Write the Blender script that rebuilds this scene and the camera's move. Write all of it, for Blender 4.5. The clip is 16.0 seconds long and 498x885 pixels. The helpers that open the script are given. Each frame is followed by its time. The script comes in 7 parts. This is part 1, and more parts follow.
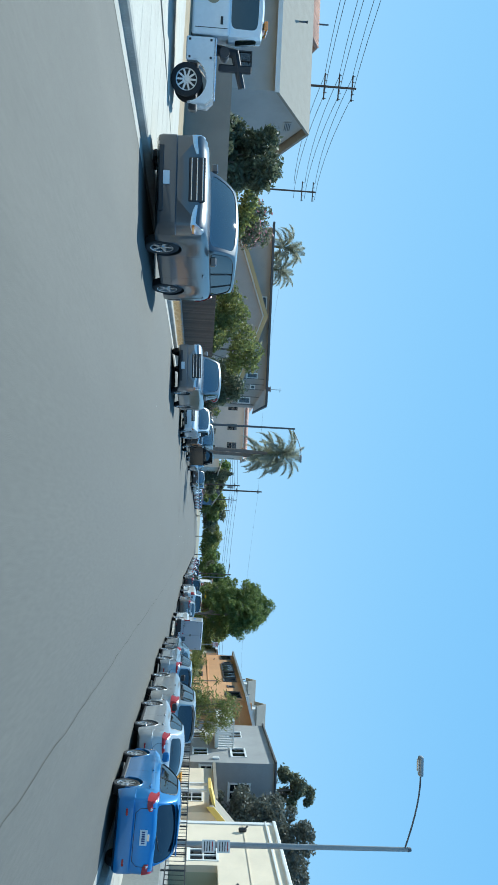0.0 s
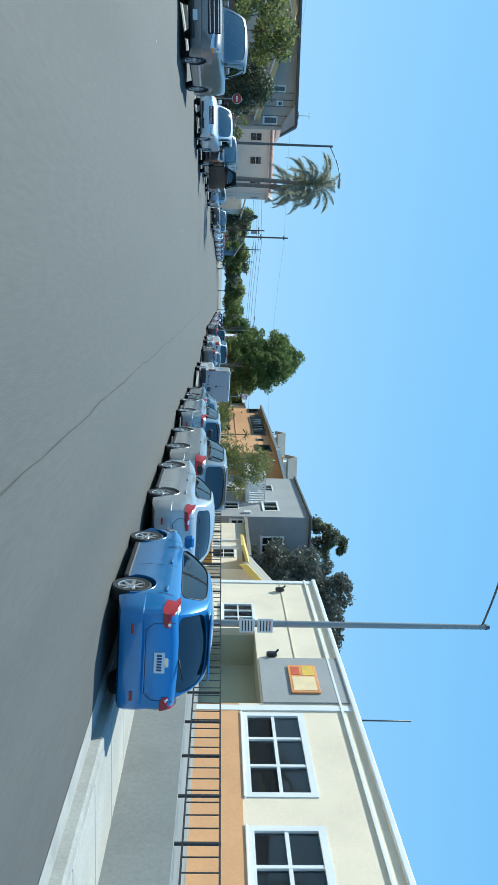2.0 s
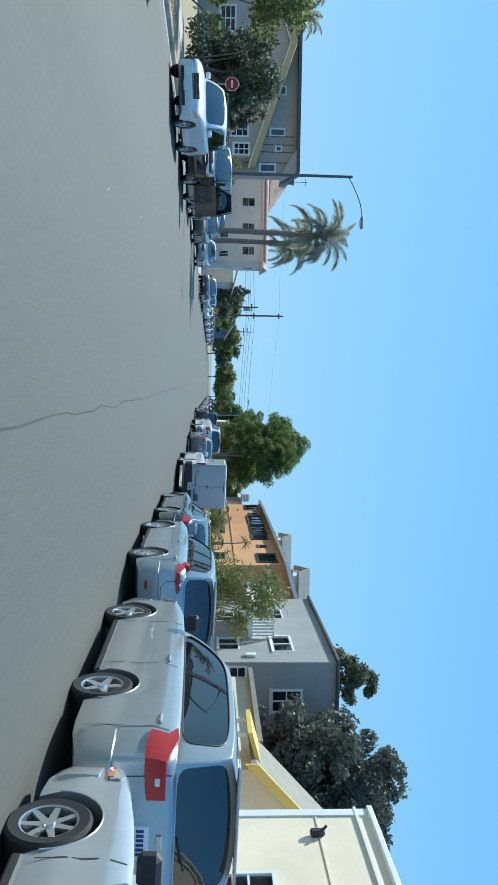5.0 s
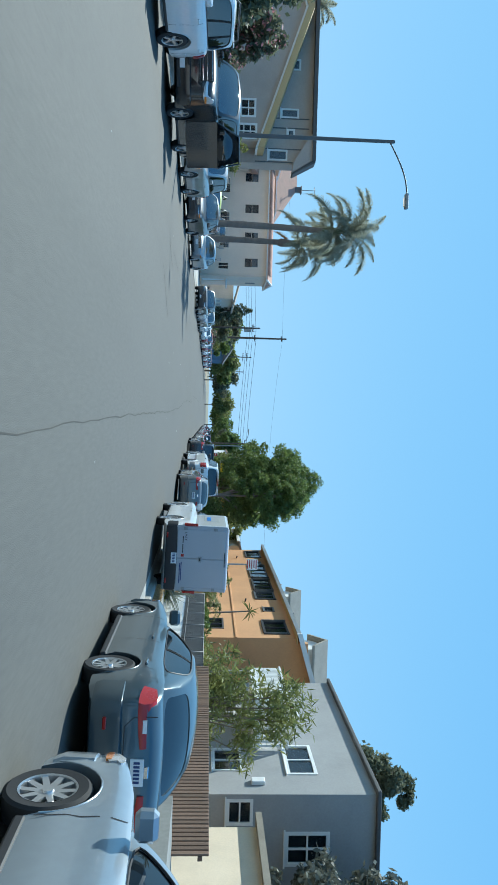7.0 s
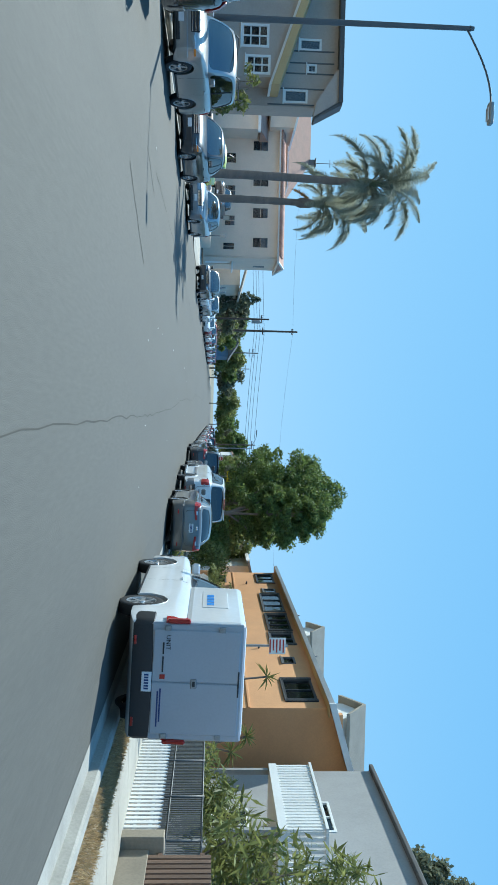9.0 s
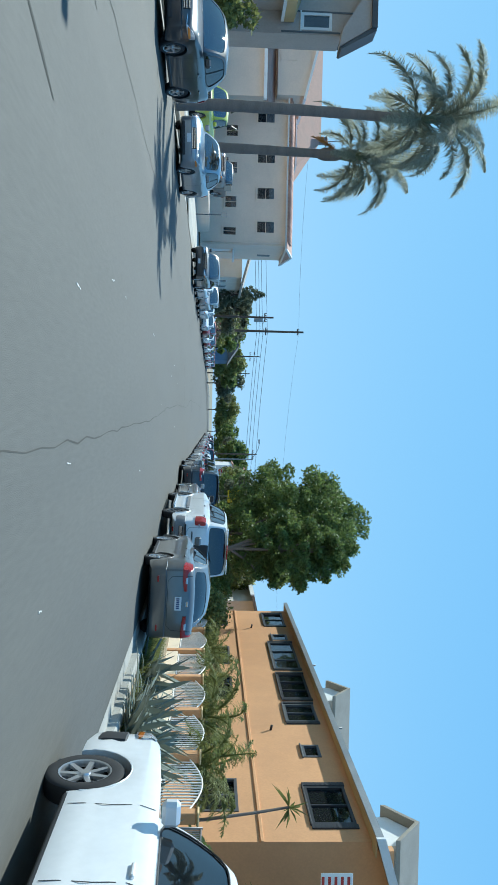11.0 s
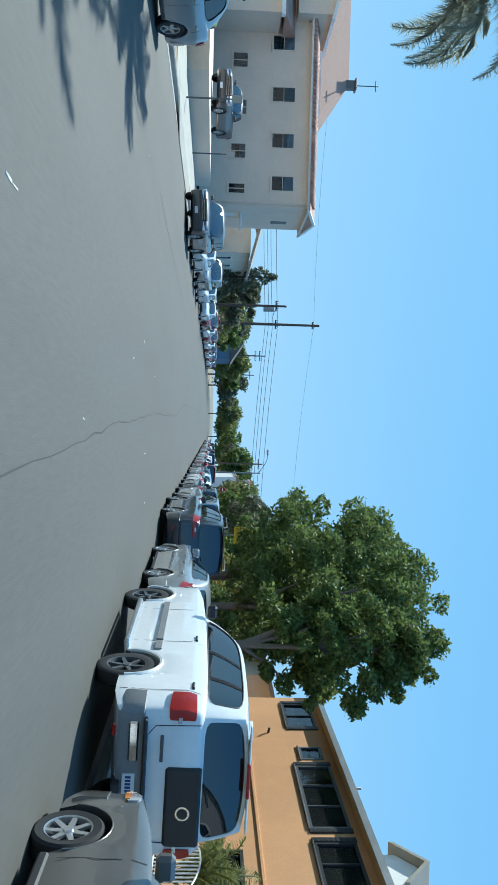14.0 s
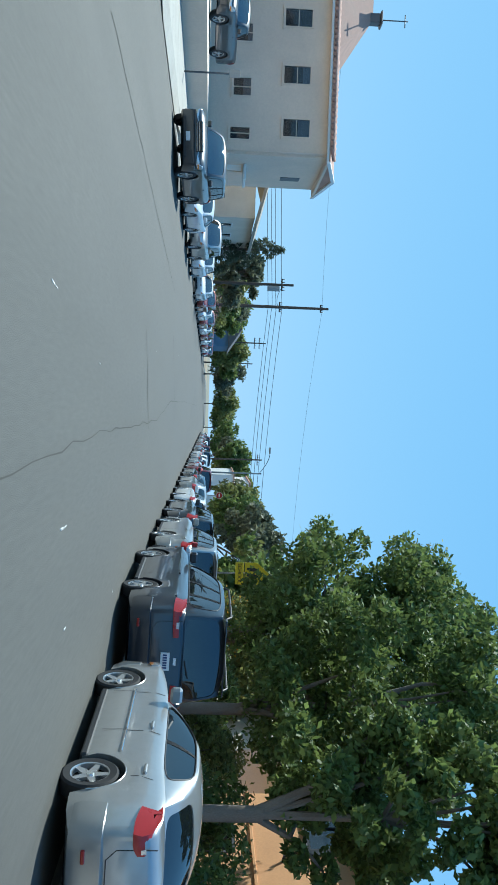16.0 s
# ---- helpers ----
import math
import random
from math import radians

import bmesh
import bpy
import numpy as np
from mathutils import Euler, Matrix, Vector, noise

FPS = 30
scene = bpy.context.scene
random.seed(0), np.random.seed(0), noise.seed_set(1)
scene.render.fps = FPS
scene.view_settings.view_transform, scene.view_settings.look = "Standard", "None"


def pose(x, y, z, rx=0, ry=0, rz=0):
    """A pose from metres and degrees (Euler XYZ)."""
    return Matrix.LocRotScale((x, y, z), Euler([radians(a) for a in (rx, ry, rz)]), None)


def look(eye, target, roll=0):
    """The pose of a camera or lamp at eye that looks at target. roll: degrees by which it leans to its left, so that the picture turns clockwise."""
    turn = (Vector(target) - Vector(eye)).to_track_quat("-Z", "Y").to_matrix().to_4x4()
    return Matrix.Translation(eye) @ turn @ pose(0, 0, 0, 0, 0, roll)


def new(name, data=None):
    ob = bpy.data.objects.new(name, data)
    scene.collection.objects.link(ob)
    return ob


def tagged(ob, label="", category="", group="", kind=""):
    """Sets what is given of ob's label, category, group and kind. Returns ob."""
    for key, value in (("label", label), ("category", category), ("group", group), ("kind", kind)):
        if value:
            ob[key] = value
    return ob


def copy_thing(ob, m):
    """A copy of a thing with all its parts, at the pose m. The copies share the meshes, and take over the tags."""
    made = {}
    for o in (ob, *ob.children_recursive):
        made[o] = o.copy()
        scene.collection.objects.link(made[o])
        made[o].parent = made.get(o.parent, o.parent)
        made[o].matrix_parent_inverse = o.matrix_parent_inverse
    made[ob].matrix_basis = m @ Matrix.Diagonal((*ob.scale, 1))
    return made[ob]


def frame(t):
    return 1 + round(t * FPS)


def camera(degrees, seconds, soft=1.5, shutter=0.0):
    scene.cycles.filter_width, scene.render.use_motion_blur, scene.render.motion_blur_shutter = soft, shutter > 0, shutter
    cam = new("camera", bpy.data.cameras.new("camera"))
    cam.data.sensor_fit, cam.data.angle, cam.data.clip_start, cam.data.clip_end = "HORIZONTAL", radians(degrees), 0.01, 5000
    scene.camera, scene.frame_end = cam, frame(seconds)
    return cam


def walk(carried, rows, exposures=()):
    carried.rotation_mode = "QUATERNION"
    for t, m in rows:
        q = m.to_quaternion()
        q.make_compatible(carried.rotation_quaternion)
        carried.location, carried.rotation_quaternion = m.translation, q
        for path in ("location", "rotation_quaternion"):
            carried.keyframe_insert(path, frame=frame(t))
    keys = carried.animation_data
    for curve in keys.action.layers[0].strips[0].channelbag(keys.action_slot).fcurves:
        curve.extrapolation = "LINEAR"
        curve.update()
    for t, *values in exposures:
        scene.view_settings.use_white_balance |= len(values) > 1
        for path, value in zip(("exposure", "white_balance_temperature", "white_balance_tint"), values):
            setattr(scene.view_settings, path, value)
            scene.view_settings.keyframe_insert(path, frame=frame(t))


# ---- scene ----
cam = camera(35.0, 16.0)
PATH = [
    (0, (-0.606, -0.718, 1.57), (-0.863, 1.262, 1.682), 93.1),
    (0.5, (-0.34, 0.905, 1.574), (-0.287, 2.902, 1.672), 92.5),
    (1, (-0.087, 2.396, 1.553), (0.137, 4.382, 1.644), 92.1),
    (1.5, (0.183, 4.209, 1.539), (0.498, 6.182, 1.63), 91.6),
    (2, (0.479, 6.209, 1.495), (0.831, 8.177, 1.573), 91.4),
    (2.5, (0.748, 8.347, 1.469), (1.089, 10.316, 1.549), 91.2),
    (3, (0.988, 10.553, 1.461), (1.297, 12.528, 1.544), 91.0),
    (3.5, (1.161, 12.693, 1.445), (1.425, 14.674, 1.526), 90.9),
    (4, (1.294, 15.01, 1.423), (1.513, 16.997, 1.501), 90.9),
    (4.5, (1.392, 17.511, 1.423), (1.568, 19.502, 1.501), 90.7),
    (5, (1.428, 19.994, 1.44), (1.561, 21.987, 1.536), 90.8),
    (5.2, (1.447, 21.015, 1.443), (1.564, 23.009, 1.54), 90.7),
    (7.3, (1.501, 32.149, 1.449), (1.56, 34.145, 1.553), 91.5),
    (7.5, (1.496, 33.157, 1.466), (1.555, 35.154, 1.57), 91.5),
    (8, (1.449, 35.597, 1.502), (1.512, 37.593, 1.592), 91.5),
    (8.5, (1.385, 38.068, 1.508), (1.451, 40.065, 1.59), 91.3),
    (9, (1.33, 40.474, 1.524), (1.394, 42.471, 1.615), 91.2),
    (9.2, (1.283, 41.415, 1.537), (1.347, 43.412, 1.627), 91.1),
    (11.3, (1.074, 51.196, 1.512), (1.117, 53.193, 1.607), 91.4),
    (11.5, (1.051, 52.143, 1.536), (1.093, 54.14, 1.63), 91.6),
    (12, (0.985, 54.544, 1.524), (1.028, 56.541, 1.62), 91.6),
    (12.5, (0.906, 56.926, 1.544), (0.949, 58.923, 1.634), 91.5),
    (13, (0.803, 59.259, 1.521), (0.845, 61.256, 1.622), 91.7),
    (13.5, (0.759, 61.569, 1.527), (0.795, 63.567, 1.627), 91.5),
    (14, (0.652, 64.005, 1.491), (0.692, 66.002, 1.583), 91.5),
    (14.5, (0.545, 66.434, 1.488), (0.589, 68.431, 1.59), 91.6),
    (15, (0.367, 68.663, 1.506), (0.422, 70.659, 1.618), 91.8),
    (15.5, (0.251, 70.962, 1.481), (0.312, 72.959, 1.578), 91.8),
    (16, (0.079, 73.328, 1.464), (0.147, 75.324, 1.568), 91.9),
]
walk(cam, [(t, look(eye, target, roll)) for t, eye, target, roll in PATH], exposures=[(0.0, 1.15, 5850, -2), (16.0, 1.15, 5850, -2)])

# ---- light ----
SUN_DIR = Vector((-0.75, 1.0, 1.5)).normalized()      # towards the sun: ahead, a little to the left
world = bpy.data.worlds.new("sky")
scene.world = world
world.use_nodes = True
wn, wl = world.node_tree.nodes, world.node_tree.links
wn.clear()
w_out, w_bg, w_sky = wn.new("ShaderNodeOutputWorld"), wn.new("ShaderNodeBackground"), wn.new("ShaderNodeTexSky")
w_sky.sky_type, w_sky.sun_disc = "NISHITA", False
w_sky.sun_elevation = math.asin(SUN_DIR.z)
w_sky.sun_rotation = math.atan2(SUN_DIR.x, SUN_DIR.y)
w_sky.air_density, w_sky.dust_density, w_sky.ozone_density, w_sky.altitude = 0.60, 0.0, 0.7, 4200
w_bg.inputs["Strength"].default_value = 1.0
# a soft knee compresses the sky's brightness: each colour levels off towards the horizon
w_scale, w_knee, w_ratio, w_gain = [wn.new("ShaderNodeVectorMath") for _ in range(4)]
w_scale.operation, w_knee.operation, w_ratio.operation, w_gain.operation = "SCALE", "ADD", "DIVIDE", "MULTIPLY"
w_scale.inputs["Scale"].default_value = 0.15
w_knee.inputs[1].default_value = (0.117, 0.062, 0.02)
w_gain.inputs[1].default_value = (0.236, 0.328, 0.435)
wl.new(w_sky.outputs[0], w_scale.inputs[0])
wl.new(w_scale.outputs[0], w_knee.inputs[0])
wl.new(w_scale.outputs[0], w_ratio.inputs[0])
wl.new(w_knee.outputs[0], w_ratio.inputs[1])
wl.new(w_ratio.outputs[0], w_gain.inputs[0])
wl.new(w_gain.outputs[0], w_bg.inputs[0])
wl.new(w_bg.outputs[0], w_out.inputs[0])
sun_data = bpy.data.lights.new("sun", "SUN")
sun_data.energy, sun_data.angle, sun_data.color = 3.0, radians(0.55), (1.0, 0.95, 0.87)
sun = new("sun", sun_data)
sun.matrix_world = look((0, 0, 60), tuple(Vector((0, 0, 60)) - SUN_DIR))

# ---- materials ----
MATS = {}


def material(name, color, rough=0.6, metal=0.0, vary=0.12, scale=3.0, bump=0.0, bump_scale=60.0, coat=0.0,
             dirt=None, dirt_amount=0.0, dirt_scale=0.6, per_object=0.0, spec=0.5, emit=0.0, stretch=(1, 1, 1)):
    """A procedural surface: base colour with variation at two scales, stains and fine relief."""
    if name in MATS:
        return MATS[name]
    m = bpy.data.materials.new(name)
    m.use_nodes = True
    n, l = m.node_tree.nodes, m.node_tree.links
    b = n["Principled BSDF"]
    b.inputs["Metallic"].default_value = metal
    b.inputs["Specular IOR Level"].default_value = spec
    b.inputs["Coat Weight"].default_value = coat
    b.inputs["Coat Roughness"].default_value = 0.06
    co, mp = n.new("ShaderNodeTexCoord"), n.new("ShaderNodeMapping")
    mp.inputs["Scale"].default_value = stretch
    geo = n.new("ShaderNodeNewGeometry")
    l.new(geo.outputs["Position"], mp.inputs[0])
    fine, big = n.new("ShaderNodeTexNoise"), n.new("ShaderNodeTexNoise")
    fine.inputs["Scale"].default_value, fine.inputs["Detail"].default_value = scale * 9, 5
    big.inputs["Scale"].default_value, big.inputs["Detail"].default_value = scale * 0.35, 4
    l.new(mp.outputs[0], fine.inputs["Vector"])
    l.new(mp.outputs[0], big.inputs["Vector"])
    add = n.new("ShaderNodeMath")
    add.operation = "ADD"
    l.new(fine.outputs[0], add.inputs[0])
    l.new(big.outputs[0], add.inputs[1])
    ramp = n.new("ShaderNodeMapRange")
    ramp.inputs[1].default_value, ramp.inputs[2].default_value = 0.65, 1.35
    ramp.inputs[3].default_value, ramp.inputs[4].default_value = 1 - vary, 1 + vary
    l.new(add.outputs[0], ramp.inputs[0])
    value = ramp.outputs[0]
    if per_object:
        info, pr, mul = n.new("ShaderNodeObjectInfo"), n.new("ShaderNodeMapRange"), n.new("ShaderNodeMath")
        pr.inputs[3].default_value, pr.inputs[4].default_value = 1 - per_object, 1 + per_object
        mul.operation = "MULTIPLY"
        l.new(info.outputs["Random"], pr.inputs[0])
        l.new(value, mul.inputs[0])
        l.new(pr.outputs[0], mul.inputs[1])
        value = mul.outputs[0]
    tint = n.new("ShaderNodeVectorMath")
    tint.operation = "SCALE"
    tint.inputs[0].default_value = color
    l.new(value, tint.inputs["Scale"])
    out = tint.outputs[0]
    if dirt:
        dn, dr, mx = n.new("ShaderNodeTexNoise"), n.new("ShaderNodeMapRange"), n.new("ShaderNodeMix")
        dn.inputs["Scale"].default_value, dn.inputs["Detail"].default_value, dn.inputs["Roughness"].default_value = dirt_scale, 7, 0.65
        dr.inputs[1].default_value, dr.inputs[2].default_value, dr.inputs[4].default_value = 0.45, 0.75, dirt_amount
        mx.data_type = "RGBA"
        l.new(mp.outputs[0], dn.inputs["Vector"])
        l.new(dn.outputs[0], dr.inputs[0])
        l.new(dr.outputs[0], mx.inputs[0])
        l.new(out, mx.inputs[6])
        mx.inputs[7].default_value = (*dirt, 1)
        out = mx.outputs[2]
    l.new(out, b.inputs["Base Color"])
    rr = n.new("ShaderNodeMapRange")
    rr.inputs[3].default_value, rr.inputs[4].default_value = max(0.02, rough * 0.85), min(1, rough * 1.15)
    l.new(big.outputs[0], rr.inputs[0])
    l.new(rr.outputs[0], b.inputs["Roughness"])
    if bump:
        bn, bp = n.new("ShaderNodeTexNoise"), n.new("ShaderNodeBump")
        bn.inputs["Scale"].default_value, bn.inputs["Detail"].default_value = bump_scale, 4
        bp.inputs["Strength"].default_value, bp.inputs["Distance"].default_value = min(1, bump), 0.01
        l.new(mp.outputs[0], bn.inputs["Vector"])
        l.new(bn.outputs[0], bp.inputs["Height"])
        l.new(bp.outputs[0], b.inputs["Normal"])
    if emit:
        b.inputs["Emission Color"].default_value, b.inputs["Emission Strength"].default_value = (*color, 1), emit
    MATS[name] = m
    return m


def glass(name, tint, clear=0.45, ior=1.7):
    """Tinted car or window glass: a clear tinted layer under a mirror-like one."""
    if name in MATS:
        return MATS[name]
    m = bpy.data.materials.new(name)
    m.use_nodes = True
    n, l = m.node_tree.nodes, m.node_tree.links
    n.remove(n["Principled BSDF"])
    t, d, g, mix1, mix2, fr = (n.new("ShaderNodeBsdfTransparent"), n.new("ShaderNodeBsdfDiffuse"), n.new("ShaderNodeBsdfGlossy"),
                               n.new("ShaderNodeMixShader"), n.new("ShaderNodeMixShader"), n.new("ShaderNodeFresnel"))
    t.inputs[0].default_value = (*[min(1, c * 6) for c in tint], 1)
    d.inputs[0].default_value = (*tint, 1)
    g.inputs["Roughness"].default_value = 0.02
    fr.inputs[0].default_value = ior
    mix1.inputs[0].default_value = 1 - clear
    l.new(t.outputs[0], mix1.inputs[1])
    l.new(d.outputs[0], mix1.inputs[2])
    l.new(fr.outputs[0], mix2.inputs[0])
    l.new(mix1.outputs[0], mix2.inputs[1])
    l.new(g.outputs[0], mix2.inputs[2])
    l.new(mix2.outputs[0], n["Material Output"].inputs[0])
    MATS[name] = m
    return m


def leafy(name, color, vary=0.45, trans=0.35):
    """Leaves: each leaf or clump its own tone, some light through them."""
    if name in MATS:
        return MATS[name]
    m = bpy.data.materials.new(name)
    m.use_nodes = True
    n, l = m.node_tree.nodes, m.node_tree.links
    b = n["Principled BSDF"]
    geo, mr, sc = n.new("ShaderNodeNewGeometry"), n.new("ShaderNodeMapRange"), n.new("ShaderNodeVectorMath")
    mr.inputs[3].default_value, mr.inputs[4].default_value = 1 - vary, 1 + vary
    sc.operation = "SCALE"
    sc.inputs[0].default_value = color
    l.new(geo.outputs["Random Per Island"], mr.inputs[0])
    l.new(mr.outputs[0], sc.inputs["Scale"])
    l.new(sc.outputs[0], b.inputs["Base Color"])
    b.inputs["Roughness"].default_value = 0.58
    b.inputs["Specular IOR Level"].default_value = 0.3
    tr, mix = n.new("ShaderNodeBsdfTranslucent"), n.new("ShaderNodeMixShader")
    hs = n.new("ShaderNodeHueSaturation")
    hs.inputs["Value"].default_value, hs.inputs["Hue"].default_value = 1.5, 0.48
    l.new(sc.outputs[0], hs.inputs["Color"])
    l.new(hs.outputs[0], tr.inputs[0])
    mix.inputs[0].default_value = trans
    l.new(b.outputs[0], mix.inputs[1])
    l.new(tr.outputs[0], mix.inputs[2])
    l.new(mix.outputs[0], n["Material Output"].inputs[0])
    MATS[name] = m
    return m


ASPHALT = material("asphalt", (0.090, 0.088, 0.078), 0.78, vary=0.15, scale=1.6, bump=0.25, bump_scale=110, dirt=(0.070, 0.069, 0.062), dirt_amount=0.6, dirt_scale=0.22, spec=0.4, stretch=(1.5, 0.2, 1))
TAR = material("tar", (0.078, 0.077, 0.069), 0.95, scale=4, spec=0.1)
CONCRETE = material("concrete", (0.38, 0.362, 0.315), 0.85, vary=0.14, scale=2, bump=0.25, bump_scale=70, dirt=(0.25, 0.23, 0.2), dirt_amount=0.5, dirt_scale=0.8)
KERB_C = material("kerb_concrete", (0.34, 0.33, 0.295), 0.85, vary=0.16, scale=3, bump=0.3, dirt=(0.16, 0.15, 0.13), dirt_amount=0.6, dirt_scale=1.1)
GREYWALL = material("grey_concrete_wall", (0.23, 0.235, 0.22), 0.85, vary=0.14, scale=1.5, bump=0.3, dirt=(0.14, 0.13, 0.12), dirt_amount=0.5)
SOIL = material("dry_soil", (0.25, 0.19, 0.12), 0.95, vary=0.25, scale=2.5, bump=0.8, bump_scale=25, dirt=(0.36, 0.29, 0.17), dirt_amount=0.8, dirt_scale=1.5)
EARTH = material("far_ground", (0.20, 0.18, 0.13), 0.95, vary=0.2, scale=0.4, dirt=(0.12, 0.13, 0.07), dirt_amount=0.7, dirt_scale=0.08)
RUBBER = material("rubber", (0.022, 0.022, 0.023), 0.8, vary=0.2, scale=6)
TRIM = material("black_trim", (0.028, 0.028, 0.03), 0.55, vary=0.15)
CABIN = material("cabin_cloth", (0.11, 0.11, 0.11), 0.9)
CHROME = material("chrome", (0.75, 0.76, 0.78), 0.12, metal=1.0, vary=0.05)
ALLOY = material("alloy", (0.58, 0.59, 0.6), 0.28, metal=0.85, vary=0.08)
STEEL = material("galvanised_steel", (0.30, 0.31, 0.31), 0.5, metal=0.5, vary=0.15)
DARKSTEEL = material("painted_pole", (0.10, 0.105, 0.11), 0.5, metal=0.2)
REDLAMP = material("red_lens", (0.36, 0.014, 0.010), 0.28, coat=0.25, vary=0.15, scale=8)
AMBER = material("amber_lens", (0.75, 0.24, 0.03), 0.15, coat=1.0)
CLEARLAMP = material("clear_lens", (0.62, 0.64, 0.66), 0.1, metal=0.4, coat=1.0, vary=0.25, scale=9)
PLATE = material("plate_white", (0.72, 0.73, 0.74), 0.4, vary=0.03)
INK = material("ink_blue", (0.03, 0.05, 0.16), 0.6, vary=0.03)
CARGLASS = glass("tinted_car_glass", (0.012, 0.016, 0.019), 0.35, 2.05)
SCREEN = glass("windscreen_glass", (0.08, 0.09, 0.09), 0.7, 2.9)
PANE = glass("window_glass", (0.10, 0.11, 0.12), 0.85, 1.55)
WHITE = material("white_paint", (0.74, 0.74, 0.72), 0.55, vary=0.06, scale=2, dirt=(0.45, 0.43, 0.4), dirt_amount=0.25)
CREAM = material("cream_stucco", (0.78, 0.66, 0.50), 0.9, vary=0.07, scale=2, bump=0.35, bump_scale=90, dirt=(0.5, 0.42, 0.31), dirt_amount=0.3)
ORANGE = material("orange_stucco", (0.62, 0.33, 0.155), 0.9, vary=0.08, scale=1.6, bump=0.35, bump_scale=90, dirt=(0.42, 0.22, 0.11), dirt_amount=0.35, dirt_scale=0.4)
GREYSTUCCO = material("grey_stucco", (0.33, 0.33, 0.325), 0.9, vary=0.08, scale=1.5, bump=0.35, bump_scale=90, dirt=(0.2, 0.2, 0.19), dirt_amount=0.35)
BROWNWALL = material("taupe_siding", (0.43, 0.37, 0.325), 0.85, vary=0.08, scale=1.2, dirt=(0.28, 0.24, 0.2), dirt_amount=0.35)
BEIGE = material("beige_stucco", (0.70, 0.565, 0.45), 0.9, vary=0.07, scale=1.1, bump=0.3, bump_scale=80, dirt=(0.45, 0.38, 0.32), dirt_amount=0.35, dirt_scale=0.3)
TAN = material("tan_trim", (0.52, 0.37, 0.18), 0.7, vary=0.1)
YELLOWTRIM = material("yellow_trim", (0.72, 0.50, 0.12), 0.65, vary=0.08)
TILE = material("terracotta", (0.40, 0.235, 0.175), 0.85, vary=0.25, scale=3, per_object=0.2)
SHINGLE = material("grey_shingle", (0.27, 0.245, 0.20), 0.9, vary=0.2, scale=4, bump=0.5, bump_scale=30, per_object=0.15)
DARKROOF = material("dark_roofing", (0.09, 0.09, 0.09), 0.85, vary=0.2)
WOOD = material("weathered_fence", (0.15, 0.095, 0.065), 0.85, vary=0.25, scale=3, bump=0.4, per_object=0.25, stretch=(6, 6, 0.6))
POLEWOOD = material("utility_pole_wood", (0.09, 0.07, 0.055), 0.9, vary=0.25, scale=3, stretch=(5, 5, 0.4))
BARK = material("bark", (0.17, 0.14, 0.115), 0.95, vary=0.3, scale=4, bump=0.9, bump_scale=18, stretch=(3, 3, 0.7))
PALMBARK = material("palm_bark", (0.20, 0.165, 0.14), 0.95, vary=0.25, scale=3, bump=0.8, bump_scale=14, stretch=(0.6, 0.6, 4))
LEAF = leafy("tree_leaves", (0.105, 0.155, 0.045))
LEAF_DARK = leafy("dark_leaves", (0.085, 0.105, 0.065))
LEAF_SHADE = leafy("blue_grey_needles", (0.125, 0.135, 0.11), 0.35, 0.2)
LEAF_OLIVE = leafy("olive_leaves", (0.155, 0.18, 0.06))
LEAF_GREY = leafy("grey_green_leaves", (0.12, 0.135, 0.085))
LEAF_YELLOW = leafy("yellow_blossom", (0.42, 0.25, 0.03))
LEAF_PINK = leafy("pink_blossom", (0.46, 0.22, 0.22))
FROND = leafy("palm_leaflets", (0.25, 0.265, 0.205), 0.35, 0.5)
FROND_DRY = leafy("dry_frond", (0.42, 0.25, 0.08), 0.3, 0.3)
AGAVE = leafy("agave_blades", (0.19, 0.215, 0.17), 0.3, 0.1)
DRYGRASS = leafy("dry_grass", (0.34, 0.26, 0.13), 0.4, 0.3)


# ---- mesh helpers ----
def box(bm, x0, x1, y0, y1, z0, z1, bevel=0.0, seg=1):
    """An upright box, edges rounded by bevel."""
    tmp = bmesh.new() if bevel else bm
    vs = [tmp.verts.new((x, y, z)) for z in (z0, z1) for y in (y0, y1) for x in (x0, x1)]
    for f in ((0, 2, 3, 1), (4, 5, 7, 6), (0, 1, 5, 4), (2, 6, 7, 3), (0, 4, 6, 2), (1, 3, 7, 5)):
        tmp.faces.new([vs[i] for i in f])
    if bevel:
        bmesh.ops.bevel(tmp, geom=list(tmp.edges), offset=bevel, segments=seg, affect="EDGES", profile=0.5)
        join(bm, tmp)
    return bm


def join(bm, other):
    me = bpy.data.meshes.new("tmp")
    other.to_mesh(me)
    other.free()
    bm.from_mesh(me)
    bpy.data.meshes.remove(me)


def tube(bm, pts, radii, sides=8, cap=True):
    """A round bar through points, with a radius at each."""
    pts = [Vector(p) for p in pts]
    if not isinstance(radii, (list, tuple)):
        radii = [radii] * len(pts)
    rings = []
    for i, (p, r) in enumerate(zip(pts, radii)):
        d = (pts[min(i + 1, len(pts) - 1)] - pts[max(i - 1, 0)]).normalized()
        a = d.orthogonal().normalized() if i == 0 else (rings_a - d * rings_a.dot(d)).normalized()
        rings_a = a
        b = d.cross(a)
        rings.append([bm.verts.new(p + (a * math.cos(k) + b * math.sin(k)) * r) for k in [2 * math.pi * j / sides for j in range(sides)]])
    for r0, r1 in zip(rings, rings[1:]):
        for j in range(sides):
            f = bm.faces.new((r0[j], r0[(j + 1) % sides], r1[(j + 1) % sides], r1[j]))
            f.smooth = True
    if cap:
        bm.faces.new(rings[0][::-1])
        bm.faces.new(rings[-1])
    return bm


